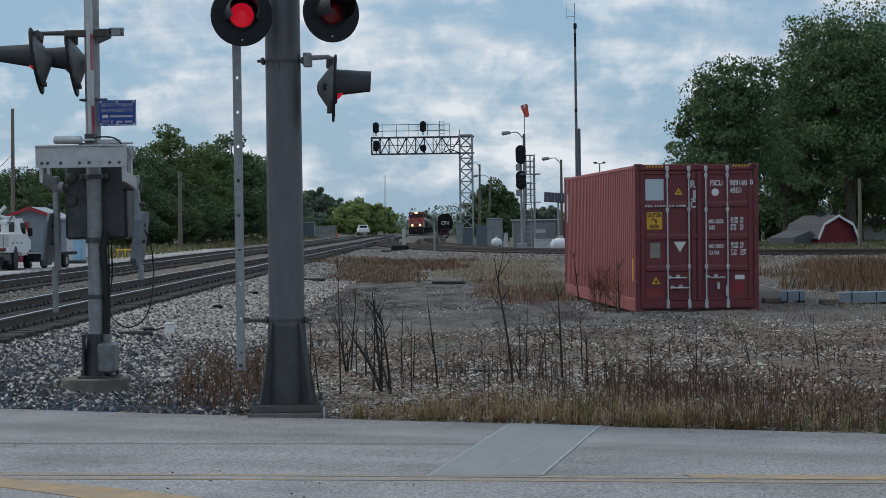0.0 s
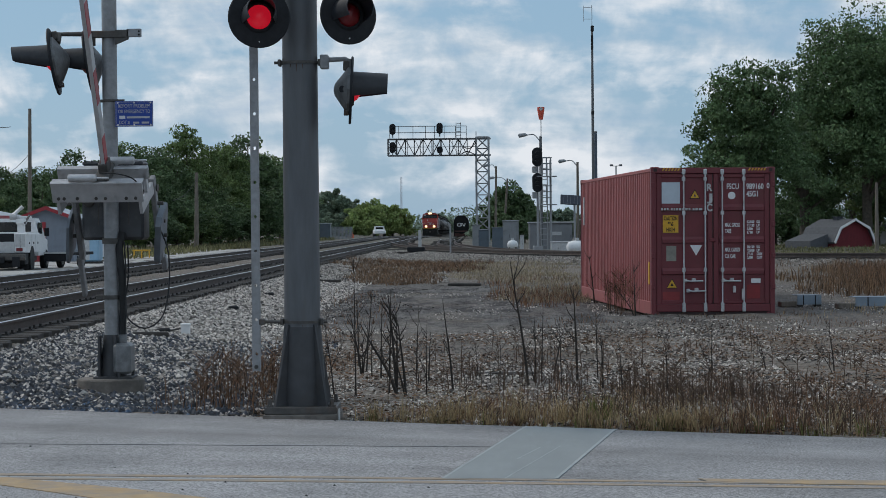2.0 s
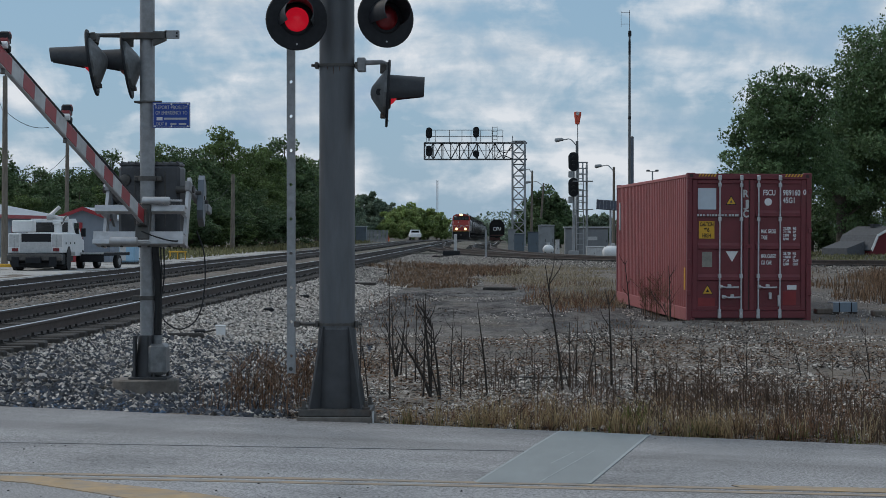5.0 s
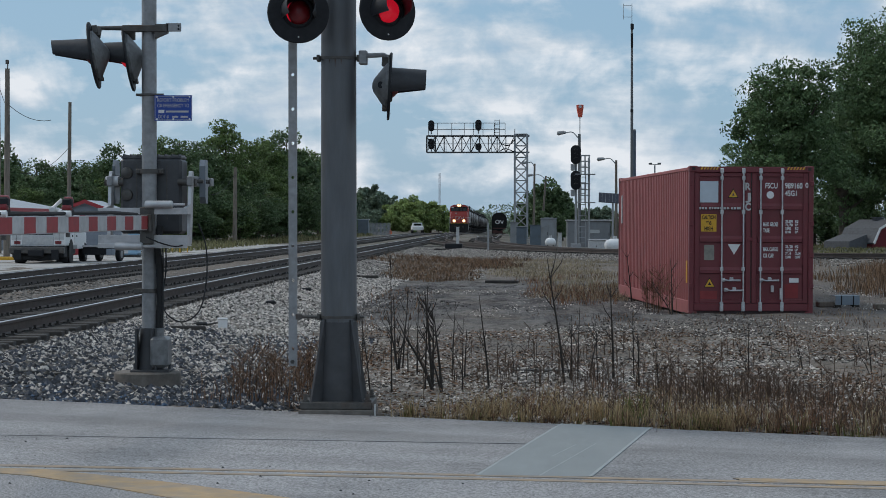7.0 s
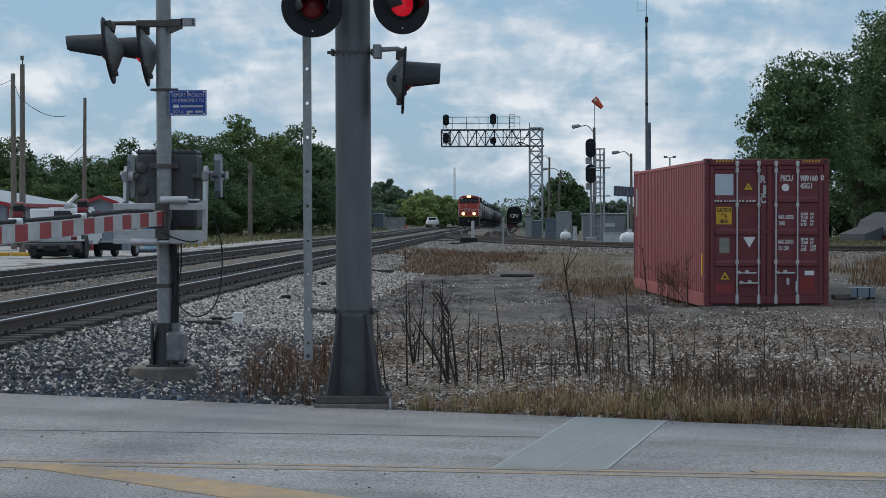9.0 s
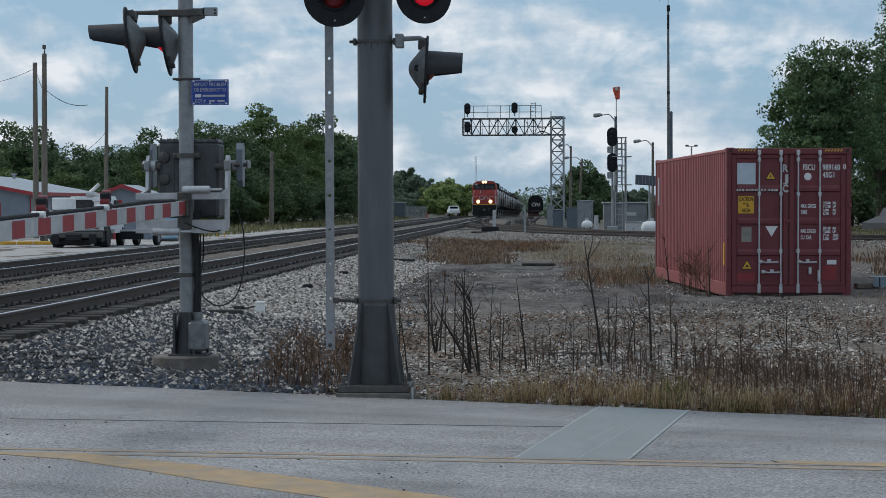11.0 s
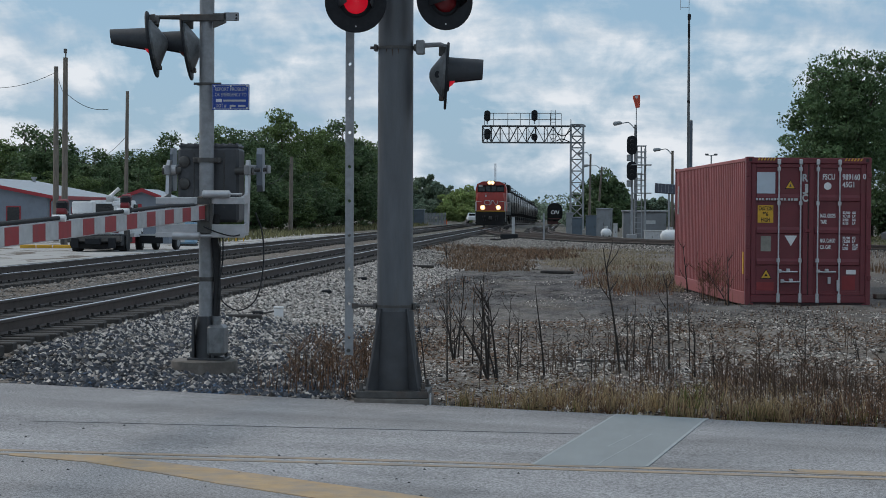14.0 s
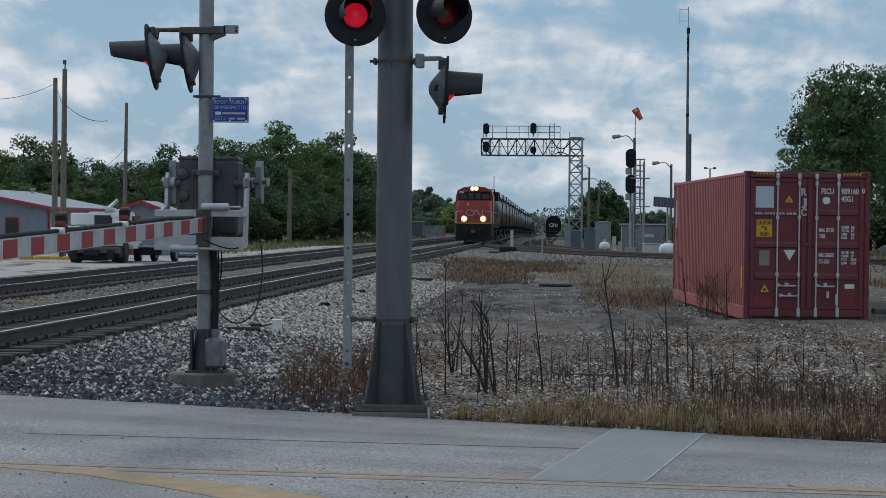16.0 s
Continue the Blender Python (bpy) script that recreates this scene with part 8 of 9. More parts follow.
x, y = sample(16000, -6.1, -3.2, 34, 72, 3, 1.3)
stones("ballast_stones", x, y, _s.uniform(0.024, 0.045, len(x)), STONE, 4, "angular grey ballast along the track")
x, y = sample(13000, -15.2, -6.0, 21.5, 62, 7, 1.4)
k = (np.abs(np.abs(x - MAIN_1) - 0.75) > 0.13) & (np.abs(np.abs(x - MAIN_2) - 0.75) > 0.13)
x, y = x[k], y[k]
stones("ballast_stones", x, y, _s.uniform(0.022, 0.05, len(x)), mat("brownish_ballast", (0.20, 0.18, 0.16), 0.9, 0, 0.35, 9, 0.3, 60, island=0.5), 8, "brownish ballast between the rails")
BANK_STONE = mat("bank_ballast", (0.25, 0.228, 0.205), 0.9, 0, 0.35, 9, 0.3, 60, island=0.95)
PALE_STONE = mat("pale_gravel", (0.39, 0.355, 0.32), 0.9, 0, 0.3, 9, 0.3, 60, island=0.92)
x, y = sample(22000, -6.2, -0.8, 70, 150, 14, 1.2)
x, y = x - np.interp(y, [70, 150], [0, 1.5]), y
stones("ballast_stones", x, y, _s.uniform(0.025, 0.05, len(x)), BANK_STONE, 15, "grey ballast along the far track")
x, y = sample(34000, -2.6, 9.0, 17.2, 38, 9, 1.4)
k = np.array([noise.noise(Vector((a * 0.55, b * 0.3, 3))) for a, b in zip(x, y)]) > -0.12
x, y = x[k], y[k]
stones("gravel", x, y, _s.uniform(0.008, 0.030, len(x)) * np.interp(y, [20, 34], [1.1, 0.8]), PALE_STONE, 10, "pale loose gravel over brown soil")
x, y = sample(9500, -1.6, 3.2, 20.0, 29, 18, 1.2)
stones("gravel", x, y, _s.uniform(0.008, 0.022, len(x)), PALE_STONE, 19, "pale fine gravel behind the mast")
x, y = sample(12000, -3.5, 12.0, 34, 62, 12, 1.2)
k = np.array([noise.noise(Vector((a * 0.4, b * 0.12, 7))) for a, b in zip(x, y)]) > 0.05
stones("gravel", x[k], y[k], _s.uniform(0.010, 0.026, k.sum()), PALE_STONE, 13, "scattered pale gravel on the yard")


# ---- dry grass and weeds ----
def straw(name, color, island=0.45):
    return leaf_mat(name, color, island)


G_TAN, G_BROWN = straw("tan_dry_grass", (0.36, 0.26, 0.14)), straw("brown_dead_weeds", (0.135, 0.078, 0.046), 0.9)
G_RED, G_GREEN = straw("red_brown_weeds", (0.165, 0.092, 0.053), 0.7), straw("green_grass", (0.14, 0.15, 0.045))
G_BANK, G_FADED = straw("faded_red_brown_weeds", (0.15, 0.094, 0.056), 0.7), straw("faded_dry_grass", (0.27, 0.22, 0.145), 0.5)
G_PALE = straw("pale_straw", (0.38, 0.30, 0.18))


def blades(name, x, y, h0, h1, material, seed, label, width=0.006, lean=0.6):
    r = np.random.RandomState(seed)
    n = len(x)
    h = h0 + (h1 - h0) * r.uniform(0, 1, n) ** 1.7
    a, b = r.uniform(0, 6.283, n), r.uniform(0, 6.283, n)
    d = np.stack([np.cos(a), np.sin(a)], 1) * (h * lean * r.uniform(0.1, 1.0, n))[:, None]
    w = np.stack([np.cos(b), np.sin(b)], 1) * (width * r.uniform(0.6, 1.4, n))[:, None]
    z0 = ground_z(x, y) - 0.03
    p = np.stack([x, y], 1)

    def ring(q, z):
        return np.concatenate([q, z[:, None]], 1)
    v = np.stack([ring(p - w, z0), ring(p + w, z0), ring(p + d * 0.3 + w * 0.8, z0 + h * 0.6), ring(p + d * 0.3 - w * 0.8, z0 + h * 0.6), ring(p + d, z0 + h)], 1).reshape(-1, 3)
    f = []
    for i in range(0, 5 * n, 5):
        f += [(i, i + 1, i + 2, i + 3), (i + 3, i + 2, i + 4)]
    me = bpy.data.meshes.new(name)
    me.from_pydata(v.tolist(), [], f)
    me.materials.append(material)
    tagged(new(name, me), label, "grass", kind="stuff")


def along_road(n, s0, s1, depth, seed, power=1.6):
    r = np.random.RandomState(seed)
    s, q = r.uniform(s0, s1, n), -0.06 - depth * r.uniform(0, 1, n) ** power
    # tufts: pull the blades towards scattered centres
    s = s + 0.12 * np.sin(s * 9 + q * 5) + 0.05 * np.sin(s * 31)
    return EDGE_P.x + EDGE_D.x * s + EDGE_N.x * q, EDGE_P.y + EDGE_D.y * s + EDGE_N.y * q


def in_view(n, p0, p1, y0, y1, seed, clump=0.6, power=1.0):
    """Plan points between two lines of sight and two depths, thinned by noise into patches."""
    r = np.random.RandomState(seed)
    y = y0 + (y1 - y0) * r.uniform(0, 1, n) ** power
    x = (p0 + (p1 - p0) * r.uniform(0, 1, n) - 904) * y / 3900
    if clump is not None:
        k = np.array([noise.noise(Vector((a * clump, b * clump * 0.35, seed))) for a, b in zip(x, y)]) > -0.08
        x, y = x[k], y[k]
    return x, y


def thin(x, y, f, seed, scale=1.0, stretch=0.5):
    """Keep a point where a patchy noise plus f (from 0 to 1, the wanted cover) is high."""
    r = np.random.RandomState(seed)
    nz = np.array([noise.noise(Vector((a * scale, b * scale * stretch, seed * 1.7))) + 0.5 * noise.noise(Vector((a * scale * 3.1, b * scale * stretch * 3.1, seed))) for a, b in zip(x, y)])
    k = nz + (np.clip(f, 0, 1) - 0.5) * 1.5 + r.uniform(-.18, .18, len(x)) > 0
    return x[k], y[k]


def fade(v, a, b, c, d):
    return np.clip((v - a) / (b - a), 0, 1) * np.clip((d - v) / (d - c), 0, 1)


def patch(name, n, p0, p1, y0, y1, h0, h1, material, seed, label, width, cover=0.75, scale=0.3, cut=None, lean=0.65):
    """Grass between two lines of sight and two depths, with a ragged outline."""
    x, y = in_view(n, p0, p1, y0, y1, seed, None)
    p = x / y * 3900 + 904
    dp, dy = (p1 - p0) * 0.28, (y1 - y0) * 0.25
    f = fade(p, p0, p0 + dp, p1 - (dp if p1 < 1400 else 0.1), p1) * fade(y, y0, y0 + dy, y1 - dy, y1) * cover
    x, y = thin(x, y, f, seed, scale)
    if cut is not None:
        k = cut(x, y)
        x, y = x[k], y[k]
    blades(name, x, y, h0, h1, material, seed + 1, label, width, lean)


def clear_of_container(x, y):
    return (x < 3.45 - 0.067 * (y - 44.2)) | (x > 6.2) | (y < 43.9) | (y > 57.5)


def strip_grass(name, n, s0, s1, depth, seed, cover, h0, h1, material, label, width, lean=0.7, scale=1.6):
    x, y = along_road(n, s0, s1, depth, seed, 1.1)
    q = -((x - EDGE_P.x) * EDGE_N.x + (y - EDGE_P.y) * EDGE_N.y)
    s = (x - EDGE_P.x) * EDGE_D.x + (y - EDGE_P.y) * EDGE_D.y
    f = np.clip(1.15 - q / depth, 0, 1) * np.clip((s - s0 + 0.25) / 0.7, 0, 1) * np.clip((s1 - s + 0.1) / 0.8, 0, 1) * cover
    x, y = thin(x, y, f, seed, scale, 1.0)
    blades(name, x, y, h0, h1, material, seed + 1, label, width, lean)


strip_grass("roadside_grass", 6600, 0.0, 3.8, 0.9, 21, 0.6, 0.04, 0.27, G_TAN, "dry tan grass along the road's edge", 0.0035, 0.95, 2.4)
strip_grass("roadside_grass", 900, 3.2, 9.5, 0.7, 20, 0.5, 0.03, 0.18, G_TAN, "sparse tan grass among the weeds", 0.0032, 1.0, 2.6)
strip_grass("roadside_grass", 2500, 0.0, 6.0, 0.7, 23, 0.5, 0.04, 0.20, G_GREEN, "green blades among the roadside grass", 0.004, 0.5)
strip_grass("pale_stalks", 1300, 0.0, 5.5, 1.6, 25, 0.6, 0.08, 0.36, G_PALE, "pale straw stalks along the road", 0.0028)
strip_grass("brown_weeds", 1500, 4.0, 9.5, 3.5, 72, 0.34, 0.02, 0.22, G_BROWN, "scattered dark weeds in the gravel", 0.0032, 1.0, 1.6)
strip_grass("brown_weeds", 7000, 1.3, 4.6, 4.6, 27, 0.5, 0.02, 0.22, G_BROWN, "dead brown weeds beside the road", 0.0032, 1.1, 1.0)
strip_grass("brown_weeds", 21000, 0.2, 9.5, 8.5, 26, 0.62, 0.02, 0.15, G_BROWN, "matted dark weeds on the gravel", 0.0035, 1.5, 0.9)
strip_grass("brown_weeds", 3800, 1.0, 4.6, 5.5, 29, 0.45, 0.05, 0.27, G_RED, "red-brown weed stalks beside the road", 0.0026, 0.7, 1.0)
strip_grass("brown_weeds", 4200, 0.3, 5.0, 6.0, 71, 0.42, 0.05, 0.26, G_RED, "thin weeds behind the mast", 0.003, 0.7, 1.3)
strip_grass("red_weeds", 9500, 1.6, 7.5, 5.2, 75, 0.5, 0.04, 0.24, G_RED, "thick red-brown weeds in the gravel", 0.003, 0.9, 0.8)
strip_grass("pale_stalks", 2600, 1.2, 8.0, 5.0, 77, 0.42, 0.05, 0.26, G_TAN, "tan stalks among the dead weeds", 0.0028, 0.9, 0.9)
strip_grass("red_weeds", 5500, 0.05, 3.0, 6.0, 89, 0.55, 0.03, 0.22, G_RED, "low red-brown weeds behind the mast", 0.003, 0.9, 1.2)
strip_grass("tan_weeds", 4200, 0.1, 3.2, 4.2, 87, 0.5, 0.05, 0.32, G_TAN, "tan weeds round the foot of the mast", 0.0028, 0.8, 1.1)
r_ = np.random.RandomState(79)
blades("green_tuft", 1.12 + r_.normal(0, 0.09, 150), 20.1 + r_.normal(0, 0.09, 150), 0.08, 0.30, G_GREEN, 80, "fresh green tuft among the dead grass", 0.004, 0.6)
x, y = sample(2600, -3.3, -1.3, 20.6, 29.0, 31, 1.2)
x, y = thin(x, y, fade(x, -3.4, -2.3, -1.9, -1.2) * 0.6, 31, 2.6, 0.8)
blades("red_weeds", x, y, 0.04, 0.34, G_RED, 32, "red-brown weeds at the foot of the mast", 0.003, 1.0)
x, y = sample(900, -3.1, -1.9, 20.5, 22.5, 33, 1.0)
x, y = thin(x, y, 0.4 + 0 * x, 33, 2.0, 1.0)
blades("red_weeds", x, y, 0.06, 0.26, G_BROWN, 34, "short dark weeds in the ballast", 0.0035)
patch("weed_bank", 25000, 650, 880, 56, 116, 0.04, 0.24, G_BANK, 37, "low bank of red-brown weeds near the tracks", 0.010, 0.8, 0.45, None, 1.3)
patch("weed_bank", 9000, 700, 960, 78, 116, 0.06, 0.28, G_BROWN, 39, "dark dead weeds along the curved track", 0.012, 0.7, 0.35, None, 1.3)
patch("dry_grass", 18000, 790, 1160, 66, 114, 0.03, 0.17, G_FADED, 41, "pale dry grass before the curved track", 0.010, 0.7, 0.3, clear_of_container, 1.3)
patch("dry_grass", 9000, 900, 1160, 41, 82, 0.04, 0.26, G_FADED, 43, "patchy dry grass beside the container", 0.007, 0.62, 0.6, clear_of_container, 1.2)
patch("brown_weeds", 7500, 900, 1160, 40, 74, 0.03, 0.27, G_RED, 45, "brown weeds beside the container", 0.007, 0.52, 0.6, clear_of_container)
patch("tall_dry_grass", 17000, 1400, 2000, 45, 94, 0.12, 0.5, G_BANK, 47, "tall faded weeds behind the container", 0.010, 1.0, 0.3, clear_of_container)
patch("brown_weeds", 15000, 1400, 2000, 46, 84, 0.2, 0.72, G_BROWN, 49, "dark dead weeds behind the container", 0.008, 0.6, 0.25, clear_of_container)
patch("dry_grass", 900, 1400, 2000, 40, 52, 0.04, 0.2, G_TAN, 51, "short dry grass on the yard", 0.006, 0.7, 0.7, clear_of_container)
patch("low_weeds", 11000, 860, 1900, 25, 48, 0.02, 0.11, G_BROWN, 53, "low dead weeds scattered over the yard", 0.005, 0.55, 0.8, clear_of_container, 0.8)
patch("low_weeds", 3000, 600, 800, 28, 62, 0.04, 0.16, G_RED, 57, "thin weeds at the ballast's foot", 0.006, 0.5, 0.9)
r_ = np.random.RandomState(55)
OLIVE = straw("olive_verge_grass", (0.155, 0.148, 0.072))
x, y = r_.uniform(-26, -18.5, 8000), r_.uniform(120, 300, 8000)
blades("verge_grass", x, y, 0.12, 0.5, OLIVE, 56, "olive green verge grass under the trees", 0.05)
x, y = in_view(9000, 1280, 2000, 118, 182, 59, None)
blades("verge_grass", x, y, 0.05, 0.22, OLIVE, 60, "rough green grass beyond the curved track", 0.05)
BANK = [np.array(p) for p in CURVE_PTS if 80 < p[1] < 135]
rb = np.random.RandomState(66)
i = rb.randint(0, len(BANK) - 1, 30000)
t_ = rb.uniform(0, 1, 30000)[:, None]
c = np.array(BANK)[i] * (1 - t_) + np.array(BANK)[i + 1] * t_
d_ = np.array(BANK)[i + 1] - np.array(BANK)[i]
d_ /= np.linalg.norm(d_, axis=1)[:, None]
o = rb.uniform(-4.4, 2.2, len(i))
o = np.where(np.abs(np.abs(o) - 0.75) < 0.15, o + 1.2, o)
x, y = c[:, 0] - d_[:, 1] * -o, c[:, 1] + d_[:, 0] * -o
stones("bank_stones", x, y, rb.uniform(0.022, 0.05, len(i)), BANK_STONE, 67, "grey ballast bank under the curved track")


# dark leaf litter and bark scraps between the stones
def litter(n, pts, material, seed, label):
    r = np.random.RandomState(seed)
    x, y = pts
    n = len(x)
    a, s = r.uniform(0, 6.283, n), r.uniform(0.012, 0.045, n)
    z = ground_z(x, y) + r.uniform(-0.012, 0.012, n)
    dx, dy = np.cos(a) * s, np.sin(a) * s
    e = r.uniform(0.2, 0.6, n)
    v = np.stack([np.stack([x - dx, y - dy, z], 1), np.stack([x + dy * e, y - dx * e, z + r.uniform(0, 0.02, n)], 1),
                  np.stack([x + dx, y + dy, z + r.uniform(0, 0.02, n)], 1), np.stack([x - dy * e, y + dx * e, z + 0.004], 1)], 1).reshape(-1, 3)
    me = bpy.data.meshes.new("leaf_litter")
    me.from_pydata(v.tolist(), [], [(i, i + 1, i + 2, i + 3) for i in range(0, 4 * n, 4)])
    me.materials.append(material)
    tagged(new("leaf_litter", me), label, "litter", kind="stuff")


x, y = sample(34000, -2.9, 9.0, 18, 36, 81, 1.2)
x, y = thin(x, y, 0.55 + 0 * x, 81, 0.9, 0.5)
litter(0, (x, y), G_BROWN, 82, "dark dead leaves and scraps between the stones")
x, y = sample(14000, -2.5, 9.0, 18, 32, 83, 1.2)
x, y = thin(x, y, 0.5 + 0 * x, 83, 1.1, 0.5)
litter(0, (x, y), TIE, 84, "near-black bark scraps between the stones")


x, y = sample(16000, -4.0, 4.5, 34, 66, 85, 1.2)
x, y = thin(x, y, 0.45 + 0 * x, 85, 0.5, 0.3)
litter(0, (x, y), TIE, 86, "dark scraps scattered over the dirt")


TWIG_BROWN = mat("brown_dead_stalk", (0.085, 0.055, 0.038), 0.9, 0, 0.3, 12)


# dead stalks with side shoots, too many to count
def stalks(n, pts, h0, h1, material, seed, label):
    r = random.Random(seed)
    m = Mesh()
    for k in range(n):
        x, y = pts(r)
        z, h = gz(x, y), r.uniform(h0, h1)
        lx, ly = r.uniform(-.12, .12) * h, r.uniform(-.12, .12) * h
        m.tube([(x, y, z), (x + lx * 0.4, y + ly * 0.4, z + h * 0.6), (x + lx, y + ly, z + h)], [0.005, 0.004, 0.0015], 3, False)
        for j in range(r.randint(3, 8)):
            f, a, q = r.uniform(0.35, 0.95), r.uniform(0, 6.28), r.uniform(0.04, 0.16) * h / 0.5
            bx, by, bz = x + lx * f, y + ly * f, z + h * f
            m.tube([(bx, by, bz), (bx + math.cos(a) * q, by + math.sin(a) * q, bz + q * 0.9)], [0.003, 0.0035], 3, False)
    tagged(part("dead_stalks", m, material), label, "weeds", kind="stuff")


def roadside_pts(r):
    p = EDGE_P + EDGE_D * r.triangular(0.6, 5.2, 2.4) - EDGE_N * (0.1 + 3.8 * r.random())
    return p.x, p.y


def yard_pts(r):
    return r.triangular(-1.2, 6.5, 0.5), r.uniform(22, 30)


stalks(120, roadside_pts, 0.12, 0.42, TWIG_BROWN, 61, "branching dead weed stalks beside the road")
stalks(110, yard_pts, 0.12, 0.42, TWIG_BROWN, 62, "branching dead weed stalks on the gravel")
stalks(130, lambda r: (r.uniform(-2.8, -1.8), r.uniform(20.9, 25)), 0.2, 0.55, G_RED, 63, "branching red-brown stalks near the mast")
stalks(26, lambda r: (3.15 + r.gauss(0, 0.22), 17.9 + r.gauss(0, 0.2) + 0.8), 0.15, 0.42, TWIG_BROWN, 65, "small dark bush of dead stalks in the gravel")
for bx, by, n, sd in ((2.6, 22.6, 75, 68), (1.5, 23.2, 45, 69), (2.0, 20.9, 60, 70), (0.2, 24.5, 40, 73)):
    stalks(n, lambda r: (bx + r.gauss(0, 0.42), by + r.gauss(0, 0.5)), 0.08, 0.34, TWIG_BROWN, sd, "dark tangle of dead stalks in the gravel")
stalks(60, lambda r: (3.4 + r.uniform(-.5, 0.0), r.uniform(43.6, 52)), 0.4, 1.0, G_BROWN, 64, "dead stalks against the container")


# bare saplings, each a thing
TWIG = mat("dark_bare_stem", (0.030, 0.024, 0.020), 0.9, 0, 0.3, 12, 0.2, 40)


def sapling(px, base, top_px, top, seed, thick=0.013, stems=1):
    r = random.Random(seed)
    d = 1.75 * 3900 / (base - 396)
    x, y, _ = at(px, base, d)
    t = thing("bare_sapling", pose(x, y, gz(x, y)), "bare dark sapling standing in gravel", "sapling", "bare saplings")
    h, dx = (base - top) * d / 3900, (top_px - px) * d / 3900
    for k in range(stems):
        spread = 0 if k == 0 else r.uniform(-0.35, 0.35) * h
        hh = h * (1 if k == 0 else r.uniform(0.5, 0.9))
        pts = smooth3([(0, 0, -0.05), (dx * 0.3 + spread * 0.35, r.uniform(-.05, .05), hh * 0.35), (dx * 0.7 + spread * 0.8, r.uniform(-.08, .08), hh * 0.72), (dx + spread, r.uniform(-.1, .1), hh)], 5)
        rad = [thick * (1 - 0.8 * i / (len(pts) - 1)) * (1 if k == 0 else 0.7) for i in range(len(pts))]
        stem = part("stem", Mesh().tube(pts, rad, 7), TWIG, t)
        for j in range(r.randint(4, 8)):
            f = r.uniform(0.3, 0.95)
            p = pts[int(f * (len(pts) - 1))]
            a, q = r.uniform(0, 6.28), r.uniform(0.08, 0.24) * h
            part("twig", Mesh().tube([p, p + Vector((math.cos(a) * q * 0.45, math.sin(a) * q * 0.45, q * 0.6)), p + Vector((math.cos(a) * q * 0.6, math.sin(a) * q * 0.6, q))], [thick * 0.35, thick * 0.28, thick * 0.12], 4), TWIG, stem)


for i, (px, b, tp, tt, th, st) in enumerate([(705, 655, 684, 545, 0.016, 3), (770, 690, 700, 560, 0.022, 1), (766, 684, 752, 510, 0.020, 2), (782, 690, 768, 555, 0.018, 2), (822, 668, 826, 578, 0.011, 2),
                                             (866, 682, 848, 520, 0.014, 1), (1000, 676, 968, 452, 0.017, 1), (1012, 672, 1011, 560, 0.012, 2), (1042, 668, 1060, 580, 0.013, 1), (1086, 668, 1080, 505, 0.018, 1),
                                             (1122, 664, 1119, 545, 0.010, 1), (1131, 684, 1128, 585, 0.014, 1), (693, 692, 691, 446, 0.010, 1), (722, 660, 722, 560, 0.009, 1), (1245, 690, 1240, 590, 0.009, 1),
                                             (1325, 660, 1322, 570, 0.009, 2), (1420, 650, 1405, 590, 0.008, 2), (655, 690, 640, 560, 0.009, 1), (1118, 470 + 60, 1108, 440, 0.02, 1), (1190, 555, 1186, 455, 0.016, 2),
                                             (640, 665, 642, 540, 0.007, 2), (700, 640, 696, 520, 0.012, 2), (712, 650, 724, 500, 0.012, 1), (738, 662, 741, 530, 0.011, 1), (752, 690, 757, 500, 0.012, 1), (800, 664, 806, 530, 0.009, 1), (818, 690, 820, 560, 0.008, 1), (1022, 670, 1026, 540, 0.01, 1), (1058, 680, 1054, 560, 0.008, 1), (1540, 660, 1530, 560, 0.009, 2), (910, 660, 905, 590, 0.006, 2), (948, 690, 950, 600, 0.006, 1), (805, 672, 800, 600, 0.007, 1), (1165, 690, 1160, 600, 0.007, 2)]):
    sapling(px, b, tp, tt, 100 + i, th, st)


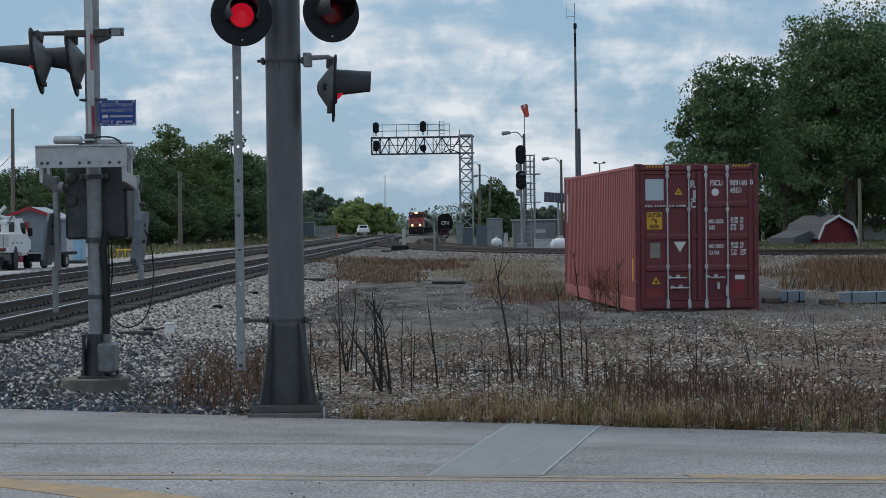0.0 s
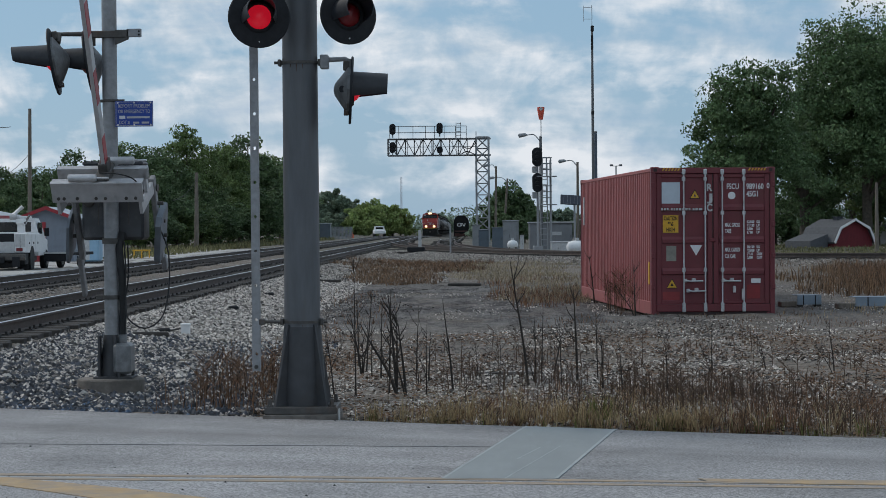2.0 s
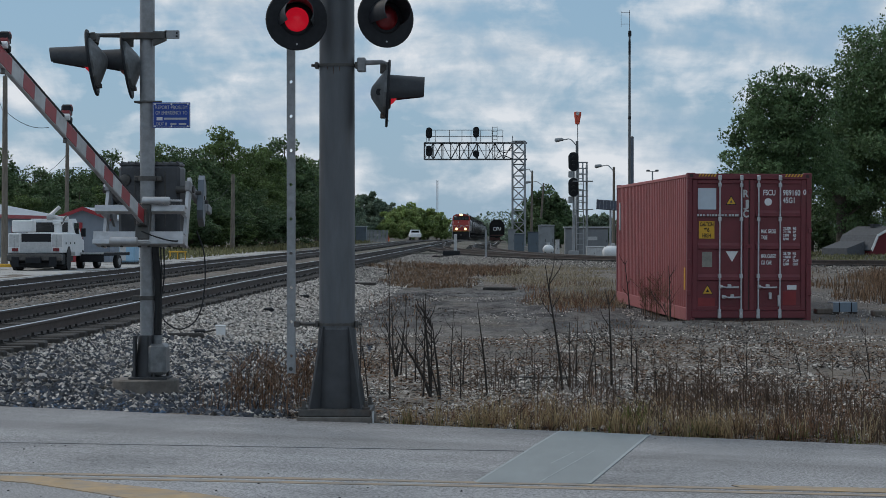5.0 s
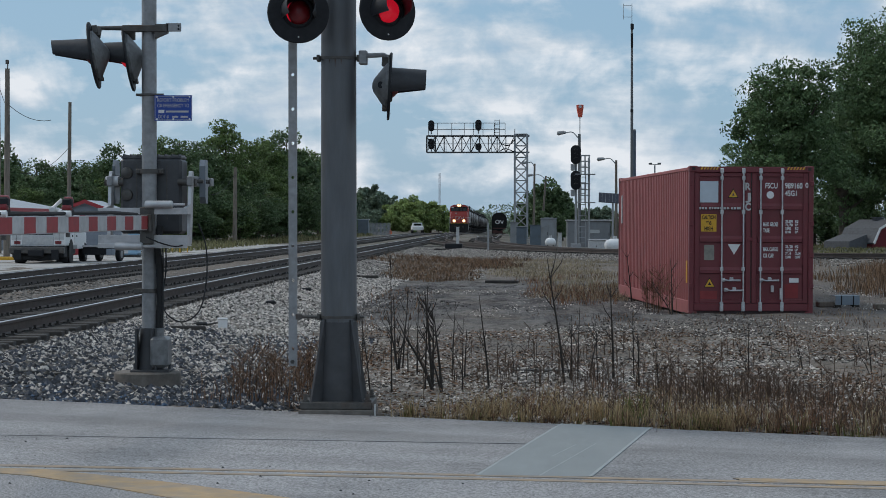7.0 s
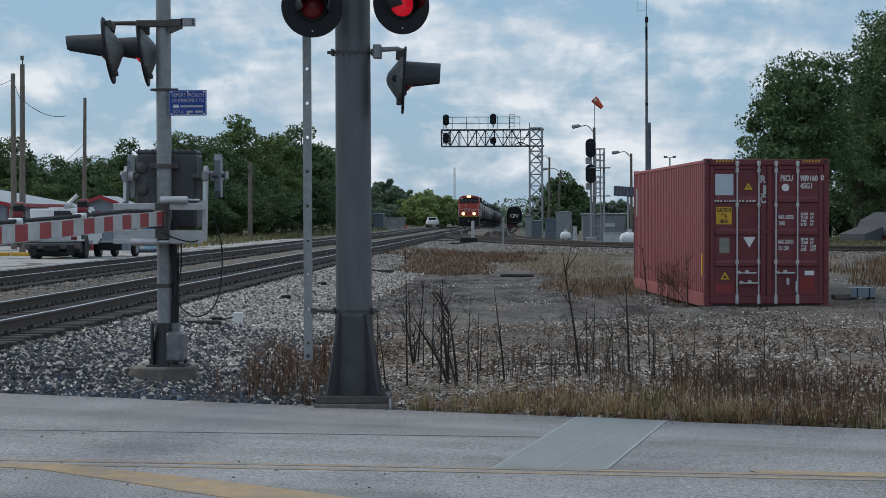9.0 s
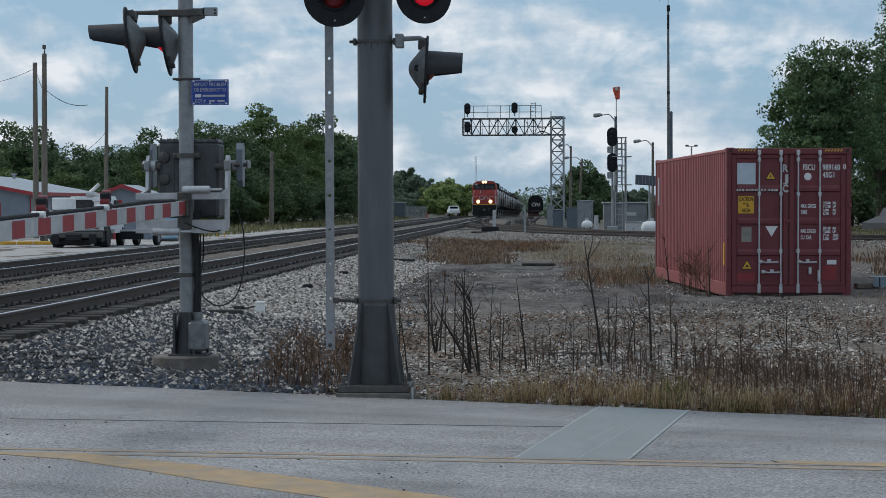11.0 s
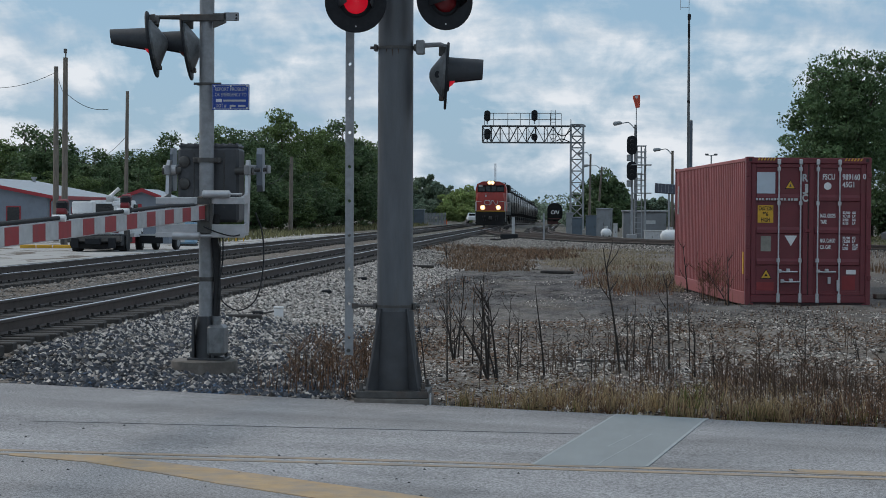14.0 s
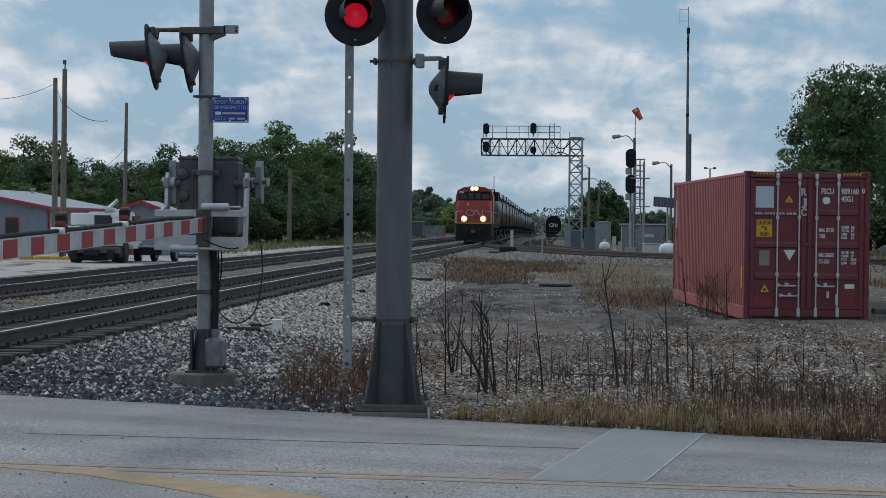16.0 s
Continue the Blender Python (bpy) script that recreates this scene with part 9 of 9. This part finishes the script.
# ---- small loose things ----
def loose_bits():
    x, y, _ = at(392, 592, 1.75 * 3900 / (592 - 396))
    g = gz(x, y)
    t = thing("white_junction_box", pose(x, y, g, 0, 0, 8), "small white plastic box lying in the ballast", "box")
    part("body", Mesh().box(-0.075, 0.075, -0.07, 0.07, 0.0, 0.17, 0.008), WHITE, t)
    part("lid", Mesh().box(-0.085, 0.085, -0.08, 0.08, 0.165, 0.19, 0.008), WHITE, t)
    t = thing("track_lead_box", pose(x - 0.33, y + 0.05, g), "dark cast box with a connecting rod", "box")
    part("body", Mesh().box(-0.1, 0.08, -0.08, 0.08, 0.0, 0.12, 0.02), BLACK, t)
    part("rod", Mesh().tube([(0.08, 0, 0.08), (0.27, -0.03, 0.12)], 0.016, 8), STEEL_DARK, t)
    for px, py, w, mt, lab in ((478, 549, 0.2, BLACK, "dark iron fitting lying in the ballast"), (542, 524, 0.22, BLACK, "dark scrap iron in the ballast"), (330, 600, 0.55, TIE, "broken dark timber lying in the ballast"),
                               (638, 497, 1.1, TIE, "old timber lying beside the ballast"), (888, 500, 1.0, TIE, "dark plank lying on the yard"), (850, 463, 2.6, TIE, "long dark timber lying before the curved track"),
                               (960, 655, 0.9, TIE, "thin dark branch lying on the gravel")):
        d = 1.75 * 3900 / (py - 396)
        x, y, _ = at(px, py, d)
        t = thing("scrap_piece", pose(x, y, gz(x, y), 0, 0, random.Random(px).uniform(-12, 12)), lab, "scrap", "loose scrap")
        hgt = 0.035 if px in (960, 850) else 0.09
        part("piece", Mesh().box(-w / 2, w / 2, -0.08, 0.08, 0.0, hgt, 0.02), mt, t)
    galv_blue = mat("blue_grey_beam_paint", (0.22, 0.27, 0.32), 0.5, 0.3, 0.12, 3, 0, 60, (0.2, 0.22, 0.24), 0.3, 2)
    for px, w, py in ((1497, 0.52, 541), (1622, 1.05, 545)):
        d = 1.75 * 3900 / (py - 396)
        x, y, _ = at(px, py, d)
        t = thing("steel_beam", pose(x, y, gz(x, y), 0, 0, 6), "short blue-grey steel beam on timber blocks", "beam", "beams on the yard")
        part("block", Mesh().box(-w / 2, -w / 2 + 0.12, 0, 0.3, -0.02, 0.05, 0.01), TIE, t)
        part("block", Mesh().box(w / 2 - 0.12, w / 2, 0, 0.3, -0.02, 0.05, 0.01), TIE, t)
        bm = part("beam", Mesh().box(-w / 2, w / 2, 0, 0.02, 0.05, 0.24).box(-w / 2, w / 2, 0, 0.5, 0.235, 0.25).box(-w / 2, w / 2, 0.02, 0.2, 0.05, 0.065), galv_blue, t)
        for k in range(2):
            part("strap", Mesh().box(-w / 4 + k * w / 2 - 0.012, -w / 4 + k * w / 2 + 0.012, -0.006, 0.0, 0.05, 0.25), BLACK, bm)
        part("weathered_board", Mesh().box(-w / 2 - 0.35, -w / 2 + 0.0, 0.05, 0.35, 0.0, 0.12, 0.02), WOOD_POLE, t)


loose_bits()


# ---- what moves ----
FLASH, FLASH_START = 1.085, 0.575


def flash_rows(phase):
    """Half a turn of the bulb at every beat: lit face out, then dark face out."""
    beats = [FLASH_START - FLASH / 2 + FLASH / 2 * k for k in range(-1, 31)]
    turn = 0 if phase else 180
    rows = [(0.0, turn)]
    for b in beats:
        if 0.0 < b < 15.9:
            rows += [(b, turn), (b + 0.03, turn + 60), (b + 0.06, turn + 120), (b + 0.09, turn + 180)]
            turn += 180
    return rows + [(16.0, turn)]


def motions():
    for bulb, phase in zip(FLASHERS, (1, 0, 1, 1, 0)):
        walk(bulb, [(t, pose(0, 0.03, 0, 0, 0, a)) for t, a in flash_rows(phase)])
    walk(GATE, [(t, GATE_POSE(a)) for t, a in GATE_ANGLES])
    walk(SOCK, [(t, pose(0, -0.05, SOCK_Z, 0, -a, 0)) for t, a in SOCK_SWING])
    for car, back in TRAIN:
        walk(car, [(t, pose(MAIN_1 + bend(y + back), y + back, RAIL_Z - float(fall(y + back)))) for t, y in TRAIN_Y])


motions()
